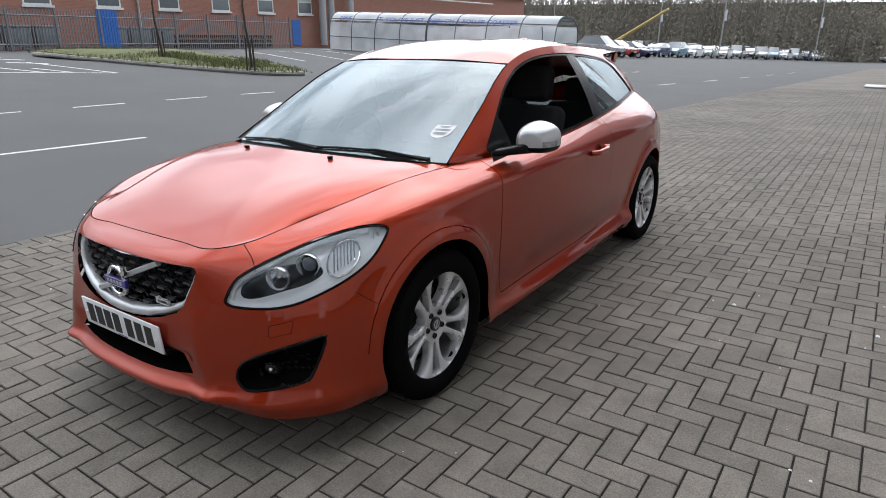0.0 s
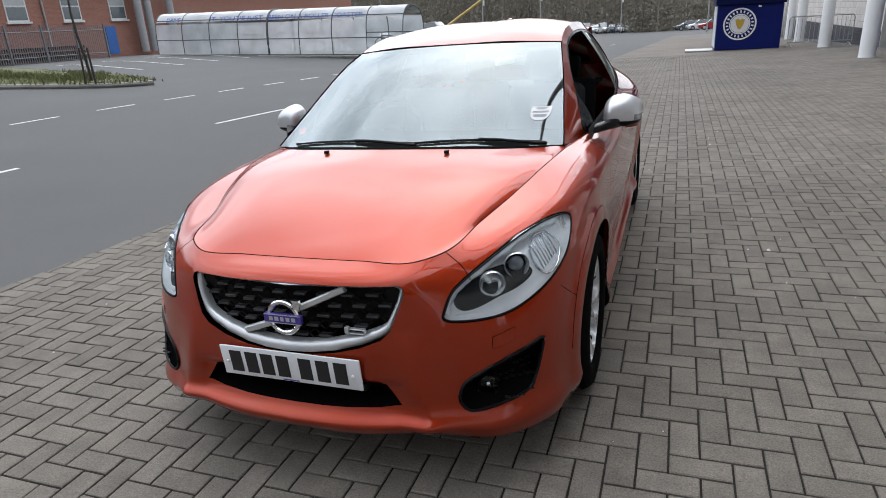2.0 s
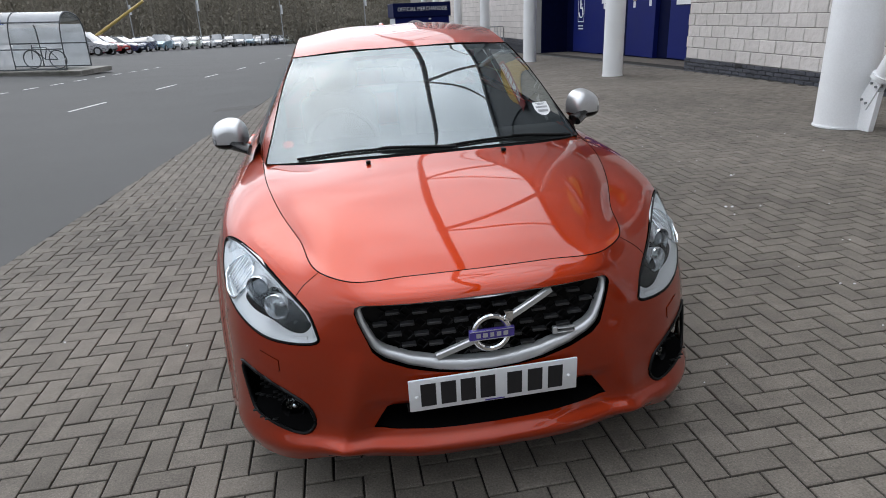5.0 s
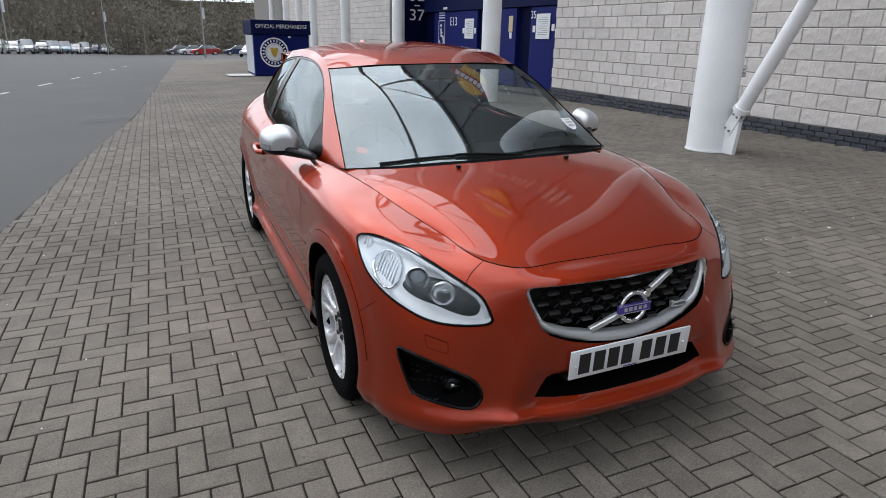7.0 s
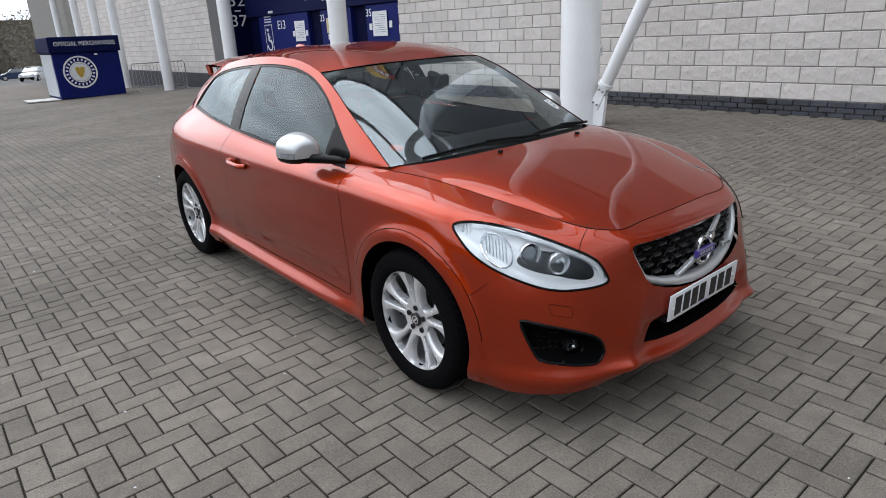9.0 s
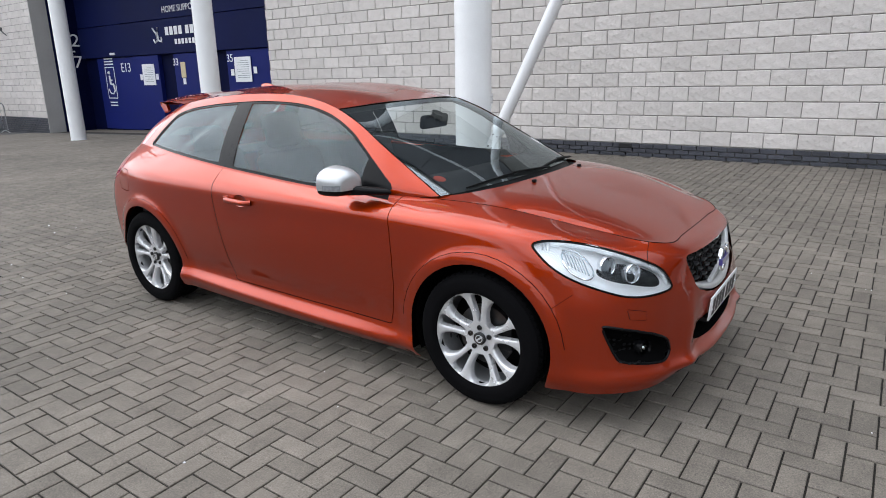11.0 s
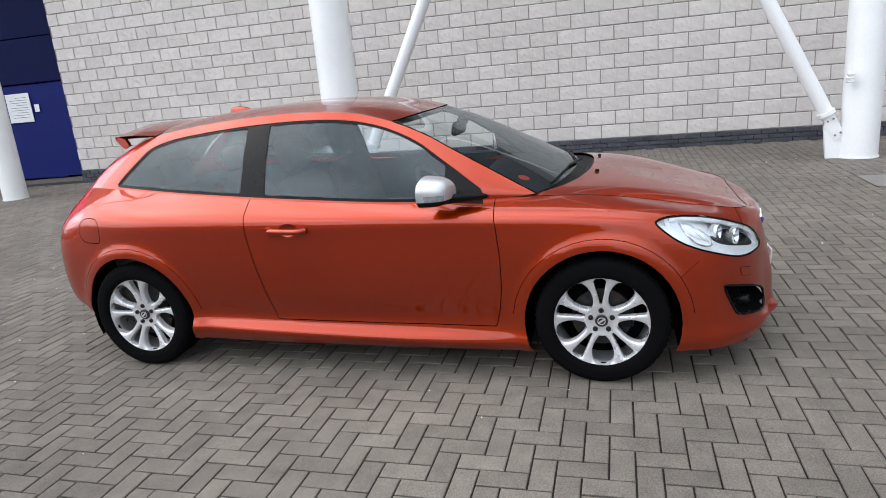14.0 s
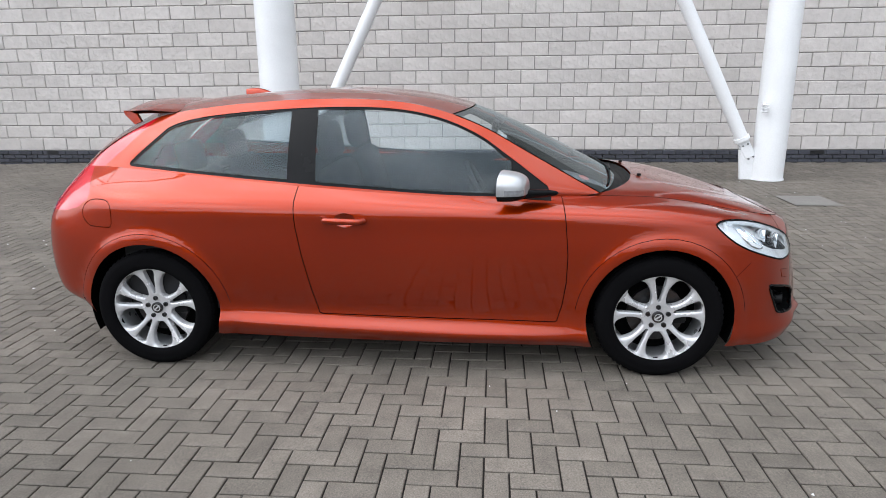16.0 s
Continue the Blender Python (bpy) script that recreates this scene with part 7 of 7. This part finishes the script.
# mirrors
def mirror_shell():
    """A cap with a flat foot, a tall inner end and a rounded outer end, swept back."""
    bm = bmesh.new()
    rings = []
    steps = [0, .12, .3, .5, .68, .82, .92, .97, .993, .9995]
    n = 36
    for s in steps:
        k = (1 - s ** 2.4) ** (1 / 2.4)
        row = []
        for j in range(n):
            a = 2 * math.pi * j / n
            c, d = math.cos(a), math.sin(a)
            ex = (abs(c) ** .74) * (1 if c > 0 else -1)
            ez = (abs(d) ** (.88 if d > 0 else .5)) * (1 if d > 0 else -1)
            x = .902 + .088 * ex * (.45 + .55 * k)
            z = .986 + (.082 if ez > 0 else .064) * ez * (.35 + .65 * k) * (1 - .20 * max(0, ex) * max(0, ez)) - .006 * s
            row.append(bm.verts.new((x, .800 - .125 * s + (x - .9) * .28, z)))
        rings.append(row)
    for A, B in zip(rings, rings[1:]):
        for j in range(n):
            bm.faces.new((A[j], A[(j + 1) % n], B[(j + 1) % n], B[j]))
    bm.faces.new(rings[0])
    bm.faces.new(rings[-1])
    bmesh.ops.recalc_face_normals(bm, faces=bm.faces)
    return bm


mir = mirror_shell()
bmesh.ops.bisect_plane(mir, geom=mir.verts[:] + mir.edges[:] + mir.faces[:], plane_co=(0, 0, .957), plane_no=(0, 0, 1), dist=1e-5)
bmesh.ops.bisect_plane(mir, geom=mir.verts[:] + mir.edges[:] + mir.faces[:], plane_co=(.958, 0, 0), plane_no=(1, 0, 0), dist=1e-5)
bmesh.ops.bisect_plane(mir, geom=mir.verts[:] + mir.edges[:] + mir.faces[:], plane_co=(0, 0, .984), plane_no=(0, 0, 1), dist=1e-5)
mir_low = take(mir, [f for f in mir.faces if f.calc_center_median().z < .957])
mir_ind = take(mir, [f for f in mir.faces if f.calc_center_median().z < .984 and f.calc_center_median().x > .958 and f.calc_center_median().y < .79])
mirrors = pair("door_mirror", mir, satin, "satin silver door mirror on a black foot")
pair("mirror_base", push(mir_low, -0.001), gloss_black, parents=mirrors)
pair("mirror_indicator", push(mir_ind, 0.001), surface("indicator_lens", (0.40, 0.41, 0.43), 0.08, metal=0.5, vary=0.3, scale=40), parents=mirrors)
foot = bmesh.new()
rings = []
for f in (0, .25, .5, .75, 1):
    c = Vector((.795 + .10 * f, .60 + .11 * f, .940 + .012 * f))
    a, b = .085 - .045 * f, .020 + .006 * f
    rings.append([foot.verts.new(c + Vector((0, a * math.cos(2 * math.pi * j / 12), b * math.sin(2 * math.pi * j / 12)))) for j in range(12)])
for A, B in zip(rings, rings[1:]):
    for j in range(12):
        foot.faces.new((A[j], A[(j + 1) % 12], B[(j + 1) % 12], B[j]))
foot.faces.new(rings[0])
foot.faces.new(rings[-1])
bmesh.ops.recalc_face_normals(foot, faces=foot.faces)
pair("mirror_foot", foot, gloss_black, parents=mirrors)
mg = box_bm(.850, .955, .788, .794, .955, 1.030, .003, 2)
pair("mirror_glass", mg, chrome, parents=mirrors)

# door handles
hb = bmesh.new()
pts = [Vector((.888, 1.69, .818)), Vector((.908, 1.672, .818)), Vector((.917, 1.63, .817)), Vector((.919, 1.56, .815)), Vector((.915, 1.50, .813)), Vector((.890, 1.475, .812))]
add_path(hb, spline(pts, ts(0, 5, 20)), .0160, 12)
add_tube(hb, (.885, 1.685, .818), (.918, 1.685, .818), .020, n=16)
handles = pair("door_handle", hb, paint, "body-coloured door handle", parents=doors)
pair("handle_recess", recess, paint, parents=doors)

# roof spoiler and aerial
sp_rows = []
for i in range(21):
    x = .50 * i / 20
    yb = 2.86 + .03 * math.cos(x * 3)
    zt = 1.378 - .20 * x * x
    yf = 2.57
    sp_rows.append([Vector((x, yf, zt - .004)), Vector((x, (yf + yb) / 2, zt + .007)), Vector((x, yb - .02, zt + .006)), Vector((x, yb, zt - .001)), Vector((x, yb - .006, zt - .011)), Vector((x, (yf + yb) / 2, zt - .009)), Vector((x, yf, zt - .010))])
spoiler = facing(grid_bm(sp_rows), (0, 0, 1))
bmesh.ops.recalc_face_normals(spoiler, faces=spoiler.faces)
sp_ob = part("roof_spoiler", both(spoiler), paint, car, "raised body-coloured roof spoiler")
leg = bmesh.new()
prism(leg, [(2.775, 1.275), (2.800, 1.316), (2.850, 1.334), (2.874, 1.334), (2.868, 1.314), (2.812, 1.260)], lambda a, b, d: Vector((.503 - d - (b - 1.27) * .15, a, b)), .022)
bmesh.ops.recalc_face_normals(leg, faces=leg.faces)
pair("spoiler_leg", leg, paint, parents=(sp_ob, sp_ob))
fin = bmesh.new()
rows = []
for i in range(13):
    f = i / 12
    y = 2.19 + .17 * f
    h = .050 * math.sin(math.pi * min(1, f * 0.62)) ** 0.8
    w = .026 * math.sin(math.pi * (0.12 + 0.85 * f)) ** 0.6
    zb = 1.405 - .12 * (f * .17)
    rows.append([Vector((w * math.cos(a), y, zb + h * math.sin(a) ** 0.8)) for a in [math.pi * j / 10 for j in range(11)]])
fin.free()
fin = facing(grid_bm(rows), (0, 0, 1))
part("roof_aerial", fin, paint, car, "small body-coloured shark-fin aerial")

# scuttle, wipers, washer jets
scuttle = facing(grid_bm([[a + Vector((0, 0, -.014)) for a in hood_rear], [a.lerp(b, .5) + Vector((0, 0, -.030)) for a, b in zip(hood_rear, spline([(0, .135, .950), (.35, .170, .945), (.60, .245, .932), (.700, .30, .925)], ts(0, 3, 41)))], [b + Vector((0, .01, -.004)) for b in spline([(0, .135, .950), (.35, .170, .945), (.60, .245, .932), (.700, .30, .925)], ts(0, 3, 41))]]), (0, 0, 1))
part("scuttle", both(scuttle), black_plastic, car)


def on_screen(x, v, lift):
    """A place on the windscreen, v from its base to its top, lifted off the glass."""
    j = min(max(v, 0.0), 1.0) * (len(screen_rows) - 1)
    k = min(int(j), len(screen_rows) - 2)
    row = [p.lerp(q, j - k) for p, q in zip(screen_rows[k], screen_rows[k + 1])]
    i = max(0, min(len(row) - 2, sum(1 for p in row if p.x <= abs(x)) - 1))
    f = (abs(x) - row[i].x) / max(1e-6, row[i + 1].x - row[i].x)
    p = row[i].lerp(row[i + 1], f)
    p += Vector((0, -.36, .16)) * (v - min(max(v, 0.0), 1.0)) * -2.0 if v < 0 else Vector()
    return Vector((math.copysign(p.x, x), p.y - .42 * lift, p.z + .9 * lift))


for pivot, tip in ((.65, .07), (.11, -.54)):
    blade = bmesh.new()
    add_path(blade, [on_screen(pivot - .02 + (tip - pivot) * i / 14, .014 + .022 * math.sin(math.pi * i / 14), .007) for i in range(15)], .0055, 6)
    bl = part("wiper", blade, black_plastic, car, "black wiper arm resting at the foot of the screen")
    arm = bmesh.new()
    add_path(arm, [on_screen(pivot - .01, -.03, .004), on_screen(pivot - .05, .0, .014), on_screen(pivot + (tip - pivot) * .35, .026, .014), on_screen(pivot + (tip - pivot) * .5, .036, .012)], .0065, 8)
    part("wiper_arm", arm, black_plastic, bl)
for x in (-.275, .275):
    jet = box_bm(x - .009, x + .009, .010, .030, .946, .959, .003, 2)
    part("washer_jet", jet, black_plastic, car)

# stickers on the screen
st = bmesh.new()
c0 = on_screen(.575, .235, .002)
ex, ey = (on_screen(.60, .235, .002) - on_screen(.54, .235, .002)).normalized(), (on_screen(.575, .32, .002) - on_screen(.575, .15, .002)).normalized()
pl = [(-.045, .055), (.045, .055), (.046, .0), (.040, -.025), (.022, -.045), (0, -.052), (-.022, -.045), (-.040, -.025), (-.046, 0)]
prism(st, pl[::-1], lambda a, b, d: c0 + ex * a + ey * b + Vector((0, d * .4, -d)), .001)
bmesh.ops.recalc_face_normals(st, faces=st.faces)
disc_ob = part("parking_disc", st, white_card, windscreen, "round white paper disc behind the screen")
pr = bmesh.new()
for b0, w in ((.042, .028), (.034, .020), (.016, .036), (.009, .036), (-.010, .03), (-.017, .03), (-.024, .028)):
    prism(pr, [(-w, b0 - .002), (-w, b0 + .002), (w, b0 + .002), (w, b0 - .002)], lambda a, b, d: c0 + ex * a + ey * b + Vector((0, -.0006, .0013)) - Vector((0, d * .4, -d)), .0005)
part("disc_print", pr, grey_print, disc_ob, smooth=False)
rs = bmesh.new()
c1 = on_screen(-.60, .14, -.006)
ex1, ey1 = -(on_screen(-.65, .14, .004) - on_screen(-.55, .14, .004)).normalized(), (on_screen(-.60, .30, .004) - on_screen(-.60, .10, .004)).normalized()
prism(rs, [(.027 * math.cos(2 * math.pi * i / 20), .027 * math.sin(2 * math.pi * i / 20)) for i in range(20)], lambda a, b, d: c1 + ex1 * a + ey1 * b + Vector((0, -.4 * d, d)), .001)
bmesh.ops.recalc_face_normals(rs, faces=rs.faces)
part("round_sticker", rs, red_sticker, windscreen, "small red round sticker")

# cabin
def box_at(x0, x1, y0, y1, z0, z1, bev, m):
    bm = box_bm(x0, x1, y0, y1, z0, z1, bev, 3)
    bm.transform(m)
    return bm


for x in (-.36, .36):
    so = part("seat", box_bm(x - .25, x + .25, 1.05, 1.55, .34, .52, .05, 3), seat_cloth, car, "dark cloth front seat with a headrest")
    part("seat_back", box_at(-.24, .24, -.07, .07, 0, .60, .055, Matrix.Translation((x, 1.56, .46)) @ Matrix.Rotation(radians(-17), 4, "X")), seat_cloth, so)
    part("headrest", box_at(-.135, .135, -.055, .055, 0, .22, .05, Matrix.Translation((x, 1.745, 1.055)) @ Matrix.Rotation(radians(-10), 4, "X")), seat_cloth, so)
for x in (-.33, .33):
    so = part("rear_seat", box_bm(x - .25, x + .25, 1.95, 2.4, .38, .56, .05, 3), seat_cloth, car, "dark rear seat")
    part("seat_back", box_at(-.24, .24, -.07, .07, 0, .52, .055, Matrix.Translation((x, 2.40, .50)) @ Matrix.Rotation(radians(-22), 4, "X")), seat_cloth, so)
    part("headrest", box_at(-.12, .12, -.045, .045, 0, .18, .04, Matrix.Translation((x, 2.58, .98)) @ Matrix.Rotation(radians(-12), 4, "X")), seat_cloth, so)
dash = bmesh.new()
rows = []
for i in range(9):
    x = -.70 + 1.40 * i / 8
    k = (x / .70) ** 2
    rows.append([Vector((x, .20 + .10 * k, .915 - .01 * k)), Vector((x, .45 + .05 * k, .935)), Vector((x, .62, .935 + .015 * math.exp(-((x + .36) / .18) ** 2))), Vector((x, .74, .90)), Vector((x, .78, .78)), Vector((x, .70, .55))])
dash.free()
dash = facing(grid_bm(rows), (0, 0, 1))
part("dashboard", dash, cabin, car, "dark dashboard")
sw = bmesh.new()
q = Matrix.Translation((-.36, .90, .865)) @ Matrix.Rotation(radians(62), 4, "X")
add_path(sw, [q @ Vector((.185 * math.cos(2 * math.pi * i / 36), .185 * math.sin(2 * math.pi * i / 36), 0)) for i in range(36)], .016, 8, closed=True)
for a in (0, 180, 270):
    add_tube(sw, q @ Vector((0, 0, -.02)), q @ Vector((.18 * math.cos(radians(a)), .18 * math.sin(radians(a)), 0)), .017, n=8)
add_tube(sw, q @ Vector((0, 0, -.05)), q @ Vector((0, 0, .015)), .07, .06, n=20)
part("steering_wheel", sw, cabin, car, "black three-spoke steering wheel")
rv = box_at(-.125, .125, -.02, .02, -.04, .04, .018, Matrix.Translation((0, .83, 1.205)) @ Matrix.Rotation(radians(10), 4, "X"))
rm = part("rear_view_mirror", rv, black_plastic, car)
stalk = bmesh.new()
add_tube(stalk, (0, .80, 1.255), (0, .83, 1.20), .035, .025, n=14)
part("mirror_mount", stalk, black_plastic, rm)
lining = facing(grid_bm([[p + Vector((-.02 if p.x > .01 else 0, 0, -.03)) for p in r] for r in coons(header, roof_rear, spline(ROOF_MID, ts(0, 7, 12)), spline(RAIL[4:], ts(0, 7, 12)))][0:12]), (0, 0, -1))
part("roof_lining", both(lining), surface("roof_lining_cloth", (0.30, 0.29, 0.27), 0.9, bump=0.1), car)
card = facing(grid_bm([[Vector((x, y, z)) for y in (.55, 1.0, 1.5, 2.0, 2.5, 2.8)] for x, z in ((.79, .30), (.79, .60), (.785, .90), (.768, .945))]), (-1, 0, 0))
pair("door_card", card, cabin)
shelf_bm = box_bm(-.58, .58, 2.55, 2.98, .93, .95, .005, 1)
part("parcel_shelf", shelf_bm, cabin, car)

# ---- wall blocks and paving blocks, one by one ----
piece_data = {}
for nm, wall, key, place, mat in PIECES:
    if key not in piece_data:
        vs, fs = piece_mesh(key[0], key[1], 0.05, 0.009)
        me = bpy.data.meshes.new(nm)
        me.from_pydata(vs, [], fs)
        me.materials.append(mat)
        piece_data[key] = me
    ob = new(nm, piece_data[key])
    ob.parent = wall
    ob.matrix_basis = Matrix.Translation(place)
pv_mesh = {}
near_blocks.sort(key=lambda b: abs((b[0] + b[1]) / 2 + 1.5) + abs((b[2] + b[3]) / 2 - 1.0) * .5)
for n, (x0, x1, y0, y1, wob) in enumerate(near_blocks):
    key = round(x1 - x0, 3) > .15
    if key not in pv_mesh:
        w, l = (x1 - x0), (y1 - y0)
        g, c = 0.0038, 0.0042
        a = [(-w / 2 + g, -l / 2 + g), (w / 2 - g, -l / 2 + g), (w / 2 - g, l / 2 - g), (-w / 2 + g, l / 2 - g)]
        b = [(p - c * (1 if p > 0 else -1), q - c * (1 if q > 0 else -1)) for p, q in a]
        me = bpy.data.meshes.new("paver")
        me.from_pydata([(p, q, -.014) for p, q in a] + [(p, q, -.0025) for p, q in a] + [(p, q, 0) for p, q in b], [], BLOCK_FACES)
        me.materials.append(paver_mat)
        pv_mesh[key] = me
    ob = new("paver", pv_mesh[key])
    ob.parent = pavement
    cx, cy = (x0 + x1) / 2, (y0 + y1) / 2
    ob.matrix_basis = Matrix.Translation((cx, cy, ground_z(cx, cy) + wob[0])) @ Matrix.Rotation(-math.atan(SLOPE + wob[1]), 4, "Y") @ Matrix.Rotation(wob[2], 4, "X")
# crumbs of white grit on the paving
gr_v, gr_f = [], []
rng = random.Random(9)
for k in range(260):
    x, y = rng.uniform(-4.0, 5.5), rng.uniform(-3.5, 6.0)
    if x < road_edge(y) + .1 or abs(x) < .95 and -1 < y < 3.4:
        continue
    s = rng.uniform(.0025, .006) * (2.0 if rng.random() < .06 else 1)
    z = ground_z(x, y) + .001
    k0 = len(gr_v)
    gr_v += [(x - s, y - s * .7, z), (x + s, y - s, z), (x + s * .8, y + s, z), (x - s, y + s * .8, z), (x, y, z + s)]
    gr_f += [(k0, k0 + 1, k0 + 4), (k0 + 1, k0 + 2, k0 + 4), (k0 + 2, k0 + 3, k0 + 4), (k0 + 3, k0, k0 + 4)]
me = bpy.data.meshes.new("grit")
me.from_pydata(gr_v, [], gr_f)
me.materials.append(white_print)
tagged(new("grit", me), "scattered crumbs of pale grit", "grit", kind="stuff")
